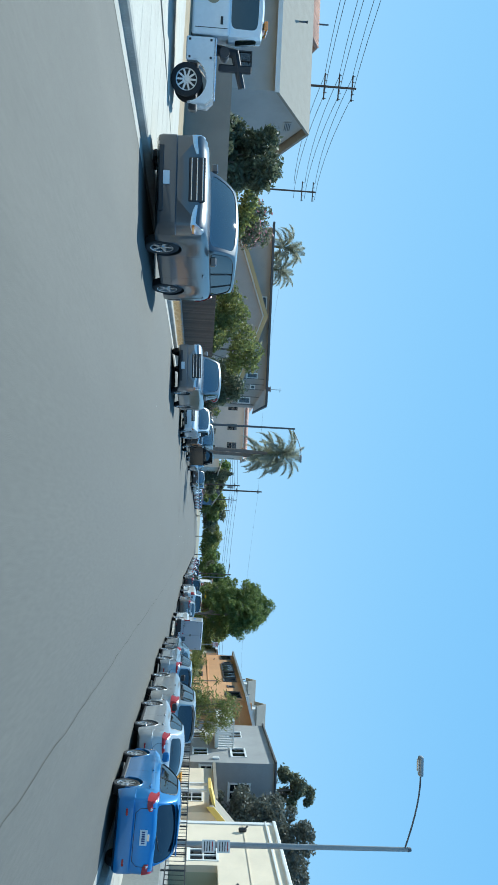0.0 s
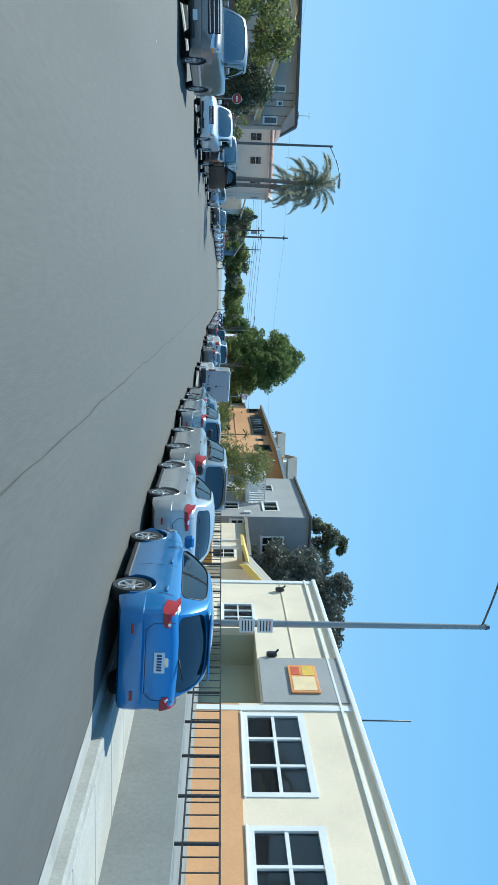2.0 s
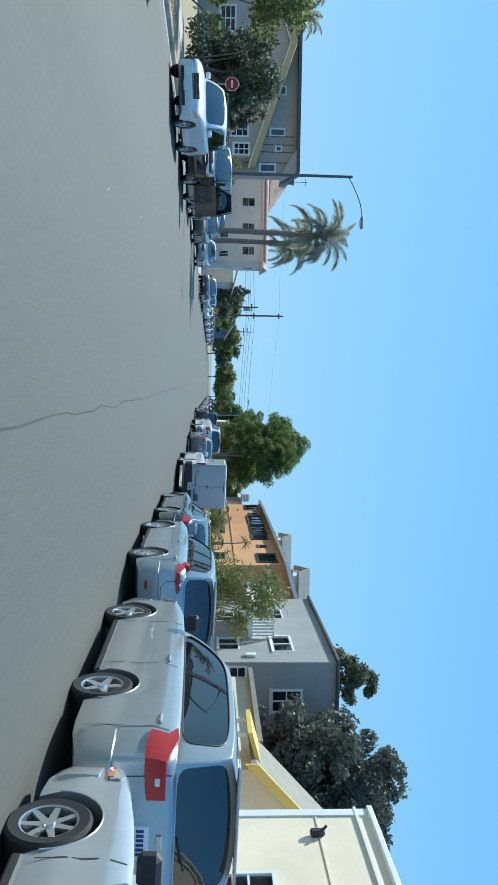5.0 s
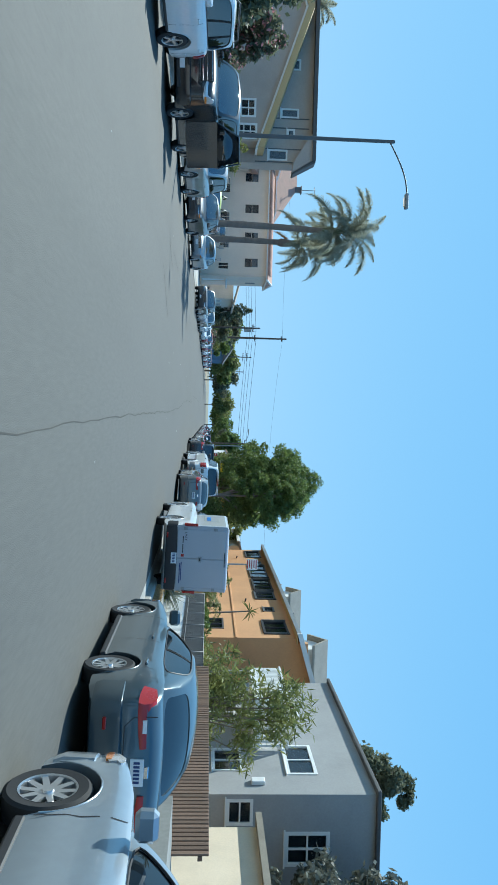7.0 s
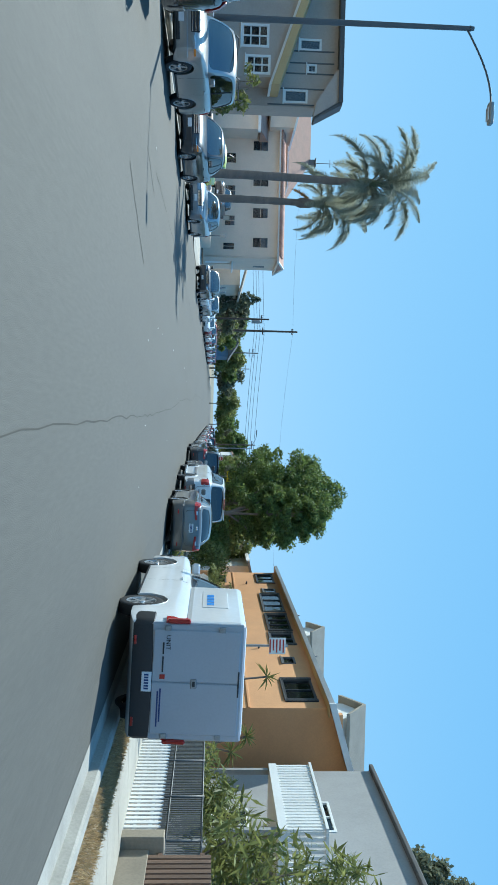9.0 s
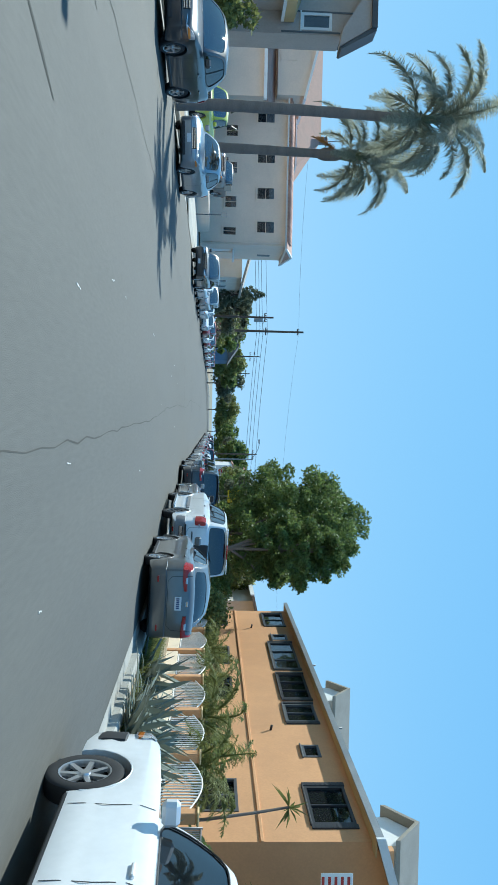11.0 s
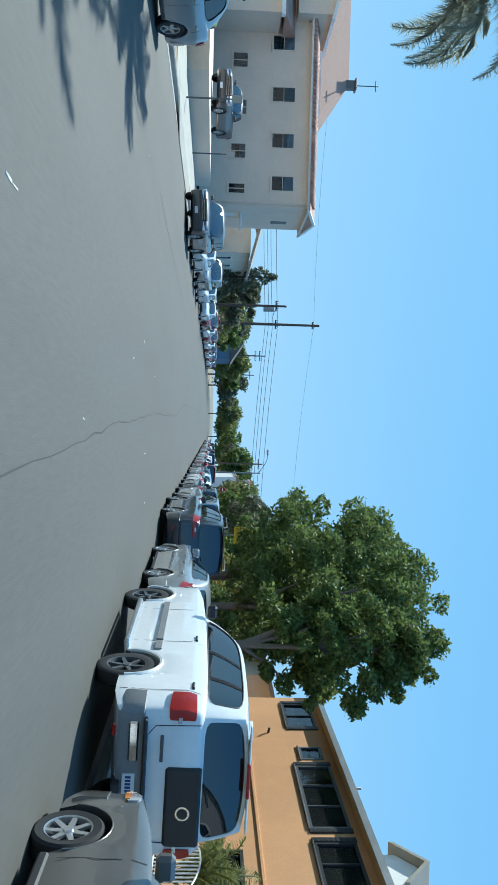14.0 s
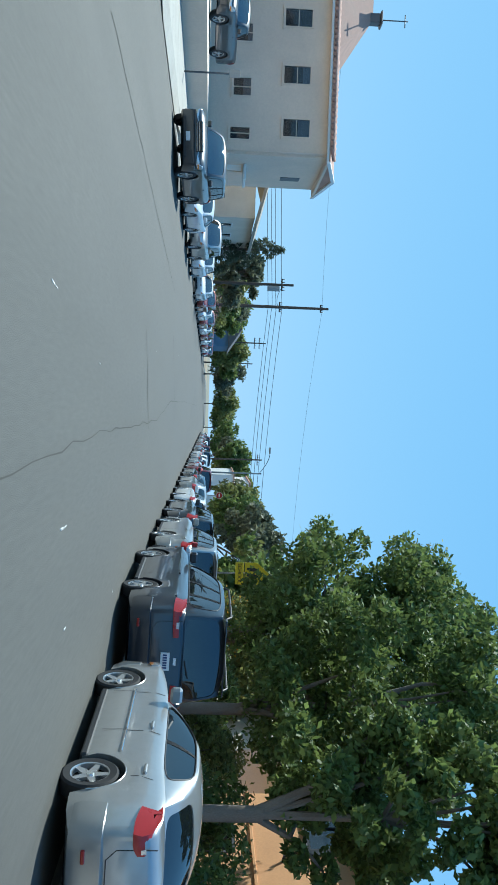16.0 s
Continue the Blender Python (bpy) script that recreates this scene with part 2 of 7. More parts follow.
def patch(bm, a, b, c, d, thick=0.02, nu=1, nv=1, bulge=(0, 0, 0), out=None):
    """A slab between four corners (a-b bottom, d-c top), bulged in the middle, thick inwards from out."""
    a, b, c, d = Vector(a), Vector(b), Vector(c), Vector(d)
    bulge = Vector(bulge)
    nrm = (b - a).cross(d - a).normalized()
    if out is not None and nrm.dot(Vector(out)) < 0:
        nrm.negate()
    grid = [[], []]
    for side in (0, 1):
        for j in range(nv + 1):
            v = j / nv
            row = []
            for i in range(nu + 1):
                u = i / nu
                p = (a * (1 - u) + b * u) * (1 - v) + (d * (1 - u) + c * u) * v
                p = p + bulge * (4 * u * (1 - u) if nu > 1 else 0) * (1 if nv == 1 else 1) - nrm * thick * side
                row.append(bm.verts.new(p))
            grid[side].append(row)
    g0, g1 = grid
    for j in range(nv):
        for i in range(nu):
            bm.faces.new((g0[j][i], g0[j][i + 1], g0[j + 1][i + 1], g0[j + 1][i])).smooth = True
            bm.faces.new((g1[j][i], g1[j + 1][i], g1[j + 1][i + 1], g1[j][i + 1])).smooth = True
    for i in range(nu):
        bm.faces.new((g0[0][i], g1[0][i], g1[0][i + 1], g0[0][i + 1]))
        bm.faces.new((g0[nv][i], g0[nv][i + 1], g1[nv][i + 1], g1[nv][i]))
    for j in range(nv):
        bm.faces.new((g0[j][0], g0[j + 1][0], g1[j + 1][0], g1[j][0]))
        bm.faces.new((g0[j][nu], g1[j][nu], g1[j + 1][nu], g0[j + 1][nu]))
    return bm


def finish(bm, sharp=40):
    bmesh.ops.recalc_face_normals(bm, faces=bm.faces)
    for e in bm.edges:
        if len(e.link_faces) == 2 and e.calc_face_angle(0) > radians(sharp):
            e.smooth = False
    return bm


def mesh_of(name, bm, mat, fix=True):
    if fix:
        finish(bm)
    me = bpy.data.meshes.new(name)
    bm.to_mesh(me)
    bm.free()
    me.materials.append(mat)
    return me


def part(name, bm, mat, parent, label="", fix=True):
    ob = new(name, mesh_of(name, bm, mat, fix))
    ob.parent = parent
    if label:
        tagged(ob, label)
    return ob


def share(name, me, parent, m=None, label=""):
    ob = new(name, me)
    ob.parent = parent
    if m is not None:
        ob.matrix_basis = m
    if label:
        tagged(ob, label)
    return ob


def thing(name, label, category, m=None, group="", kind=""):
    ob = new(name)
    if m is not None:
        ob.matrix_basis = m
    return tagged(ob, label, category, group, kind)


def bx(name, mat, parent, *dims, bevel=0.0, label=""):
    return part(name, box(bmesh.new(), *dims, bevel=bevel), mat, parent, label)


def structure(name, bm, mat, label, category):
    return tagged(new(name, mesh_of(name, bm, mat)), label, category, kind="structure")


# ---- road, kerbs, pavements ----
GUT, KTOP = -0.09, 0.07           # gutter level, kerb top


def xk(y):
    """The near kerb's face along the street; it draws in a little further on."""
    return float(np.interp(y, (50, 68, 94), (6.25, 6.05, 5.2)))


def xl(y):
    """The far kerb's face."""
    return float(np.interp(y, (4, 12, 30, 60, 90, 110), (-8.35, -8.75, -9.45, -9.95, -10.4, -10.7)))


def road_z(x, y):
    """A flat road that falls to its gutters."""
    right, left = max(0.0, x - (xk(y) - 1.7)) / 1.7, max(0.0, xl(y) + 1.7 - x) / 1.7
    return GUT * min(1, max(right, left))


def strips(bm, ys, cols):
    """A sheet of strips: cols is a function of y giving (x, z) across."""
    rows = [[bm.verts.new((x, y, z)) for x, z in cols(y)] for y in ys]
    for r0, r1 in zip(rows, rows[1:]):
        for a, b, c, d in zip(r0, r0[1:], r1[1:], r1):
            bm.faces.new((a, b, c, d))
    return bm


YS = [-60, -20, -8] + list(range(0, 130, 4)) + [140, 160, 200, 260, 340, 420]
structure("ground", strips(bmesh.new(), (-3000, 0, 3000), lambda y: ((-3000, -0.3), (0, -0.3), (3000, -0.3))), EARTH, "dry brown ground that reaches the horizon", "ground")
road = structure("road", strips(bmesh.new(), YS, lambda y: [(x, road_z(x, y)) for x in (xl(y), xl(y) + 0.8, xl(y) + 1.7, -5, -2, 0, 2, xk(y) - 1.7, xk(y) - 0.8, xk(y))]), ASPHALT, "worn grey asphalt street with patches and cracks", "road")


def kerb_profile(side):
    def cols(y):
        f = xk(y) if side > 0 else xl(y)
        s = side
        return [(f + s * o, z) for o, z in ((-0.42, GUT + 0.028), (-0.02, GUT + 0.006), (0.0, KTOP - 0.03), (0.03, KTOP), (0.17, KTOP + 0.002), (0.175, -0.25))]
    return cols


structure("kerb_right", strips(bmesh.new(), YS, kerb_profile(1)), KERB_C, "pale worn concrete kerb with its gutter", "kerb")
structure("kerb_left", strips(bmesh.new(), YS, kerb_profile(-1)), KERB_C, "pale worn concrete kerb with its gutter beside parked cars", "kerb")
structure("yard_right", strips(bmesh.new(), YS, lambda y: ((xk(y) + 0.17, KTOP - 0.02), (20, KTOP - 0.02), (60, KTOP - 0.02), (60, -0.3))), SOIL, "dry soil of front yards", "ground")
structure("yard_left", strips(bmesh.new(), YS, lambda y: ((-70, -0.3), (-70, KTOP - 0.02), (-20, KTOP - 0.02), (xl(y) - 0.17, KTOP - 0.02))), SOIL, "dry soil of front yards", "ground")


def crack(knots, width, seed):
    """A thin irregular tar line over the road, through (x, y) knots."""
    rnd = random.Random(seed)
    bm, prev = bmesh.new(), None
    for (xa, ya), (xb, yb) in zip(knots, knots[1:]):
        n = max(3, int(math.hypot(xb - xa, yb - ya) * 1.6))
        side = Vector((yb - ya, xa - xb)).normalized()
        for i in range(n if (xb, yb) != knots[-1] else n + 1):
            u = i / n
            x, y = xa + (xb - xa) * u + rnd.uniform(-0.035, 0.035), ya + (yb - ya) * u + rnd.uniform(-0.04, 0.04)
            w = side * width * rnd.uniform(0.25, 0.7)
            pair = [bm.verts.new((x - w.x, y - w.y, road_z(x, y) + 0.004)), bm.verts.new((x + w.x, y + w.y, road_z(x, y) + 0.004))]
            if prev:
                bm.faces.new((prev[0], prev[1], pair[1], pair[0]))
            prev = pair
    return bm


for i, (knots, w) in enumerate((
        (((1.9, 6), (1.74, 21), (1.66, 36), (1.42, 50), (1.33, 60), (1.06, 70), (0.68, 76), (0.38, 84), (0.3, 96), (-0.35, 103), (-0.6, 120), (-0.9, 170)), 0.017),
        (((-2.98, 54.2), (-2.4, 55.6), (-1.84, 57.2)), 0.05), (((-4.4, 57.4), (-3.9, 59.6)), 0.03), (((-1.75, 91.3), (-0.8, 91.9), (0.5, 92.7)), 0.05),
        (((-2.9, 104), (-1.2, 106), (0.4, 107)), 0.07), (((-4.6, 60), (-4.8, 70), (-4.9, 79)), 0.02), (((-5.2, 84), (-4.6, 104)), 0.02))):
    part("road_seam", crack(knots, w, i), TAR, road)


# ---- vehicles ----
def half_width(spec, y, z):
    """The body's half width at a place along its length and a height."""
    L, W, belt = spec["L"], spec["W"], spec["belt"]
    k = np.interp(z, (0.15, 0.32, 0.55, 0.64, belt - 0.20, belt - 0.06, belt + 0.1), (0.93, 0.985, 1.0, 0.984, 0.996, 0.95, 0.90))
    e = max(0.0, abs(y) - (L / 2 - 0.62)) / 0.62
    return W / 2 * k * (1 - spec.get("taper", 0.15) * e ** 2.4)


def top_z(spec, y):
    ys, zs = zip(*spec["deck"])
    L = spec["L"]
    return float(np.mean([np.interp(np.clip(y / L + o, -0.5, 0.5), ys, zs) for o in (-0.012, -0.006, 0, 0.006, 0.012)]))


def body_mesh(spec):
    L, W, R, wb, off = spec["L"], spec["W"], spec["R"], spec["wb"], spec.get("off", 0.0)
    Ra, clear = R + spec.get("arch", 0.055), spec["clear"]
    ys = set(np.linspace(-L / 2 + 0.10, L / 2 - 0.10, 22).round(3)) | {-L / 2, -L / 2 + 0.03, L / 2 - 0.03, L / 2}
    for cy in (off - wb / 2, off + wb / 2):
        ys = {y for y in ys if abs(y - cy) > Ra + 0.02 or abs(abs(y) - L / 2) < 0.05}
        ys |= {round(cy + Ra * math.cos(math.pi * k / 10), 4) for k in range(11)} | {cy - Ra - 0.004, cy + Ra + 0.004}
    bm, rings = bmesh.new(), []
    for y in sorted(ys):
        zt = top_z(spec, y)
        zb = clear + 0.10 * max(0, (abs(y) - L / 2 + 0.5) / 0.5) ** 2
        for cy in (off - wb / 2, off + wb / 2):
            if abs(y - cy) <= Ra + 1e-6:
                zb = max(zb, R + math.sqrt(max(0, Ra * Ra - (y - cy) ** 2)))
        end = 0.03 if abs(abs(y) - L / 2) < 1e-4 else 0.0
        levels = [zb, zb + 0.03, 0.42, 0.55, 0.64, spec["belt"] - 0.20, zt - 0.10, zt - 0.035]
        half, last = [(0.0, zb + end), (half_width(spec, y, zb) * 0.86, zb + end)], zb
        for i, z in enumerate(levels):
            z = min(max(z, last + 0.004), zt - 0.03 + 0.002 * i)
            last = z
            half.append((half_width(spec, y, z) - end, z + (end if i < 2 else 0)))
        w = half[-1][0]
        half += [(w - 0.035, zt - end), (w * 0.72, zt + 0.012 - end), (w * 0.35, zt + 0.03 - end), (0.0, zt + 0.034 - end)]
        ring = [bm.verts.new((x, y, z)) for x, z in half] + [bm.verts.new((-x, y, z)) for x, z in half[-2:0:-1]]
        rings.append(ring)
    for r0, r1 in zip(rings, rings[1:]):
        for j in range(len(r0)):
            k = (j + 1) % len(r0)
            bm.faces.new((r0[j], r0[k], r1[k], r1[j])).smooth = True
    for ring, flip in ((rings[0], 1), (rings[-1], -1)):
        bm.faces.new(ring[::flip]).smooth = True
    return bm


WHEELS = {}


def wheel_meshes(R, style):
    key = (round(R, 3), style)
    if key in WHEELS:
        return WHEELS[key]
    bm, n = bmesh.new(), 28
    prof = [(R * 0.66, -0.095), (R * 0.90, -0.105), (R * 0.985, -0.085), (R, -0.045), (R, 0.045), (R * 0.985, 0.085), (R * 0.90, 0.105), (R * 0.66, 0.095)]
    rings = [[bm.verts.new((x, r * math.cos(a), r * math.sin(a))) for r, x in prof] for a in [2 * math.pi * i / n for i in range(n)]]
    for r0, r1 in zip(rings, rings[1:] + rings[:1]):
        for j in range(len(prof)):
            k = (j + 1) % len(prof)
            bm.faces.new((r0[j], r0[k], r1[k], r1[j])).smooth = True
    tyre = mesh_of("tyre", bm, RUBBER)
    bm = bmesh.new()
    r0 = R * 0.665
    for a0 in [2 * math.pi * i / n for i in range(n)]:
        a1 = a0 + 2 * math.pi / n
        for (ra, xa), (rb, xb) in (((r0, 0.098), (r0 * 0.93, 0.092)), ((r0 * 0.93, 0.092), (r0 * 0.90, 0.03))):
            q = [bm.verts.new((x, r * math.cos(a), r * math.sin(a))) for r, x, a in ((ra, xa, a0), (ra, xa, a1), (rb, xb, a1), (rb, xb, a0))]
            bm.faces.new(q)
    spokes = {"five": 5, "dark": 6, "ten": 10, "seven": 7, "steel": 14}[style]
    for i in range(spokes):
        a = 2 * math.pi * i / spokes + 0.3
        w0, w1 = (0.05, 0.028) if spokes == 5 else (0.032, 0.022) if spokes < 12 else (0.03, 0.03)
        c, s = math.cos(a), math.sin(a)
        q = []
        for r, w, x in ((0.02, w0, 0.072), (r0 * 0.92, w1, 0.086)):
            q += [(x, r * c - w * s, r * s + w * c), (x, r * c + w * s, r * s - w * c)]
        patch(bm, q[0], q[1], q[3], q[2], 0.03, out=(1, 0, 0))
    tube(bm, [(0.05, 0, 0), (0.09, 0, 0)], [R * 0.17, R * 0.13], 10)
    rim = mesh_of("rim", bm, DARKSTEEL if style == "dark" else ALLOY)
    bm = bmesh.new()
    tube(bm, [(-0.02, 0, 0), (0.012, 0, 0)], R * 0.64, 18)
    disc = mesh_of("brake_disc", bm, TRIM)
    WHEELS[key] = (tyre, rim, disc)
    return WHEELS[key]


def end_y(spec, end, z):
    """How far the body reaches at one end, at a height."""
    y = spec["L"] / 2
    while y > spec["L"] / 2 - 0.3 and top_z(spec, end * y) < z + 0.02:
        y -= 0.01
    return y


def wrap(spec, end, s, inner, reach, z0, z1, off, taper):
    """A lamp that wraps round a corner of the body: inner is its run over the end face, reach its run along the side."""
    L = spec["L"]
    bm, cols = bmesh.new(), []
    zm = (z0 + z1) / 2
    face = half_width(spec, L / 2, zm)
    run = [("e", face - inner + (inner - 0.05) * k / 4) for k in range(5)] if inner > 0 else []
    run += [("s", 0.012 + (reach - 0.012) * (k / 7) ** 1.4) for k in range(8)] if reach > 0 else []
    if reach < 0:
        run = [("e", face - inner + (inner + reach) * k / 4) for k in range(5)]
    for i, (kind, v) in enumerate(run):
        u = i / (len(run) - 1)
        t = taper * (abs(2 * u - 1) ** 2.5) * (z1 - z0)
        za, zb = z0 + t * 0.7, z1 - t * 0.3
        col = []
        for inset in (off, -0.03):
            for k in range(4):
                z = za + (zb - za) * k / 3
                if kind == "e":
                    col.append(bm.verts.new((s * v, end * (end_y(spec, end, z) + inset), z)))
                else:
                    y = min(L / 2 - v, end_y(spec, end, z) - v * 0.5)
                    col.append(bm.verts.new((s * (half_width(spec, y, z) + inset), end * (y + inset * max(0, 1 - v / 0.1)), z)))
        cols.append(col)
    for c0, c1 in zip(cols, cols[1:]):
        for a, b in ((0, 1), (1, 2), (2, 3), (3, 7), (7, 6), (6, 5), (5, 4), (4, 0)):
            bm.faces.new((c0[a], c0[b], c1[b], c1[a])).smooth = True
    for c in (cols[0], cols[-1]):
        bm.faces.new([c[i] for i in (0, 1, 2, 3, 7, 6, 5, 4)])
    return bm


def cab_maps(spec, y0, y1, y2, y3, wroof, zroof):
    """Curved surfaces of a car's upper body: its flank, its two screens and its roof."""
    ease = lambda b: 0.62 * b + 0.38 * b ** 3
    kind = spec["kind"]

    def flank(s, a, b):
        yb, yt = y0 + (y3 - y0) * a, y1 + (y2 - y1) * a
        yy = yb + (yt - yb) * ease(b)
        zb = top_z(spec, yb) - 0.02
        zt = zroof - 0.045 * abs(2 * a - 1) ** 3
        xb = half_width(spec, yb, zb) - 0.05 - 0.05 * abs(2 * a - 1) ** 6
        xt = wroof - 0.035 * abs(2 * a - 1) ** 4
        return (s * (xb + (xt - xb) * b ** 1.35), yy, zb + (zt - zb) * b)

    def bow(end, b):
        return (0.17 - 0.08 * b) if end > 0 else -((0.15 - 0.08 * b) if kind == "sedan" else (0.07 - 0.02 * b))

    def screen(end, a, b):
        ex, ey, ez = flank(1, 1 if end > 0 else 0, b)
        return (a * ex, ey + bow(end, b) * (1 - a * a), ez + 0.05 * (1 - a * a) * b + 0.012 * (1 - a * a))

    def roof(a, v):
        ex, ey, ez = flank(1, v, 1)
        shift = bow(1, 1) * v + bow(-1, 1) * (1 - v)
        return (a * ex, ey + shift * (1 - a * a), ez + (0.062 + 0.05 * v * (1 - v)) * (1 - a * a))
    return flank, screen, roof


def rounded(rect, count, power=7):
    """Points round a rectangle with soft corners."""
    a0, a1, b0, b1 = rect
    out = []
    for p, q in square(count // 4):
        k = (abs(p) ** power + abs(q) ** power) ** (1 / power)
        out.append(((a0 + a1) / 2 + (a1 - a0) / 2 * p / k, (b0 + b1) / 2 + (b1 - b0) / 2 * q / k))
    return out


def square(n):
    """Points round the square from -1 to 1, n to a side."""
    t = [2 * i / n - 1 for i in range(n)]
    return [(v, -1) for v in t] + [(1, v) for v in t] + [(-v, 1) for v in t] + [(-1, -v) for v in t]


def ring_panel(bm, surface, span, hole, n=10):
    """A panel on a surface over span x (0, 1), with a soft-cornered opening."""
    lo, hi = span
    if hole is None:
        grid = [[bm.verts.new(surface(lo + (hi - lo) * i / n, j / n)) for i in range(n + 1)] for j in range(n + 1)]
        for r0, r1 in zip(grid, grid[1:]):
            for k in range(n):
                bm.faces.new((r0[k], r0[k + 1], r1[k + 1], r1[k]))
        return
    outer = [(lo + (hi - lo) * (p + 1) / 2, (q + 1) / 2) for p, q in square(n)]
    inner = rounded(hole, 4 * n)
    rings = []
    for k in (0, 0.3, 0.65, 1.0):
        rings.append([bm.verts.new(surface(a + (c - a) * k, b + (d - b) * k)) for (a, b), (c, d) in zip(outer, inner)])
    for r0, r1 in zip(rings, rings[1:]):
        for i in range(4 * n):
            j = (i + 1) % (4 * n)
            bm.faces.new((r0[i], r0[j], r1[j], r1[i]))


def pane(surface, rect, inset, power=7, n=7):
    """A thin curved pane with soft corners, set a little behind a surface."""
    a0, a1, b0, b1 = rect
    bm = bmesh.new()
    grid = []
    for j in range(n + 1):
        row = []
        for i in range(n + 1):
            p, q = 2 * i / n - 1, 2 * j / n - 1
            m = max(abs(p), abs(q)) or 1
            k = ((abs(p / m) ** power + abs(q / m) ** power) ** (1 / power))
            v = surface((a0 + a1) / 2 + (a1 - a0) * 0.51 * p / k, min(1, (b0 + b1) / 2 + (b1 - b0) * 0.51 * q / k))
            row.append(bm.verts.new(Vector(v) + Vector(inset)))
        grid.append(row)
    for r0, r1 in zip(grid, grid[1:]):
        for k in range(n):
            bm.faces.new((r0[k], r0[k + 1], r1[k + 1], r1[k])).smooth = True
    bmesh.ops.recalc_face_normals(bm, faces=bm.faces)
    bmesh.ops.solidify(bm, geom=list(bm.faces), thickness=0.004)
    return bm


def car(name, label, x, y, heading, spec, paint, category="car", group="cars parked along the kerb", z=None):
    """A vehicle that faces +y in its own frame; its origin lies on the road under its middle."""
    lean = 1.9 if x > 0 else -1.9
    if abs(heading) > 90:
        lean = -lean
    zz = (road_z(x + 0.78, y) + road_z(x - 0.78, y)) / 2 if z is None else z
    if z is not None:
        lean = 0
    top = thing(name, label, category, pose(x, y, zz, 0, 0, heading) @ pose(0, 0, 0, 0, lean, 0), group)
    L, W, H, R, wb, off = spec["L"], spec["W"], spec["H"], spec["R"], spec["wb"], spec.get("off", 0.0)
    body = part("body", body_mesh(spec), paint, top)
    y0, y1, y2, y3 = [f * L for f in spec["cabin"]]           # rear glass foot, roof rear, roof front, windscreen foot
    zf, zr = top_z(spec, y3), top_z(spec, y0)
    wbelt, wroof = half_width(spec, 0, spec["belt"]) - 0.03, W / 2 * spec["roof_w"]
    zroof, side = H - 0.075, CARGLASS
    mid = spec.get("pillar", (y3 * 0.35 + y0 * 0.65 + y2) / 2)
    flank, screen, roof = cab_maps(spec, y0, y1, y2, y3, wroof, zroof)
    # painted roof and pillars with their openings
    kind = spec["kind"]
    hole = dict(sedan=(0.17, 0.94, 0.07, 0.90), hatch=(0.15, 0.94, 0.08, 0.90), suv=(0.07, 0.95, 0.06, 0.90), pickup=(0.12, 0.92, 0.07, 0.90))[kind]
    fore, aft = (-0.91, 0.91, 0.05, 0.94), ((-0.86, 0.86, 0.10, 0.90) if kind == "sedan" else (-0.94, 0.94, 0.04, 0.92))
    bm = bmesh.new()
    ring_panel(bm, lambda p, q: flank(1, p, q), (0, 1), hole)
    ring_panel(bm, lambda p, q: flank(-1, p, q), (0, 1), hole)
    ring_panel(bm, lambda p, q: screen(1, p, q), (-1, 1), fore)
    ring_panel(bm, lambda p, q: screen(-1, p, q), (-1, 1), aft)
    ring_panel(bm, roof, (-1, 1), None)
    bmesh.ops.remove_doubles(bm, verts=bm.verts, dist=0.002)
    bmesh.ops.recalc_face_normals(bm, faces=bm.faces)
    up = max(bm.faces, key=lambda f: f.calc_center_median().z)
    if up.normal.z < 0:
        bmesh.ops.reverse_faces(bm, faces=bm.faces)
    rim = [e for e in bm.edges if len(e.link_faces) == 2 and e.calc_face_angle(0) > 0.55]
    bmesh.ops.bevel(bm, geom=rim, offset=0.035, segments=2, profile=0.5, affect="EDGES", clamp_overlap=True)
    for f in bm.faces:
        f.smooth = True
    bmesh.ops.solidify(bm, geom=list(bm.faces), thickness=0.02)
    part("roof", bm, paint, top)
    # screens, side panes and door pillars
    part("windscreen", pane(lambda p, q: screen(1, p, q), fore, (0, -0.010, -0.006)), SCREEN, top)
    part("rear_window", pane(lambda p, q: screen(-1, p, q), aft, (0, 0.010, -0.006)), side, top)
    a_mid = float(np.clip((mid - y0) / (y3 - y0), 0.3, 0.75))
    posts = dict(sedan=[a_mid], hatch=[a_mid], suv=[a_mid, (a_mid + hole[0]) / 2 - 0.03], pickup=[])[kind] if "posts" not in spec else spec["posts"]
    stops = [hole[1]] + posts + [hole[0]]
    for s in (1, -1):
        wall = lambda p, q: flank(s, p, q)
        for j, (hi, lo) in enumerate(zip(stops, stops[1:])):
            part("side_window", pane(wall, (lo + (0.008 if j < len(posts) else -0.01), hi - (0.008 if j else -0.01), hole[2] - 0.02, hole[3] + 0.02), (-s * 0.010, 0, 0), 14 if 0 < j < len(posts) else 7), side, top)
        for a in posts:
            strip = [wall(p, q) for q in np.linspace(hole[2] - 0.03, hole[3] + 0.03, 5) for p in (a - 0.016, a + 0.016)]
            bm = bmesh.new()
            vs = [bm.verts.new(Vector(v) - Vector((s * 0.004, 0, 0))) for v in strip]
            for k in range(4):
                bm.faces.new((vs[2 * k], vs[2 * k + 1], vs[2 * k + 3], vs[2 * k + 2])).smooth = True
            bmesh.ops.solidify(bm, geom=list(bm.faces), thickness=0.012 * s)
            part("door_pillar", bm, TRIM, top)
        loop = [Vector(wall(*v)) + Vector((s * 0.001, 0, 0)) for v in rounded(hole, 36)]
        part("window_seal", tube(bmesh.new(), loop + loop[:1], 0.009, 5), spec.get("seal") or TRIM, top)
        mz = top_z(spec, y3 - 0.2)
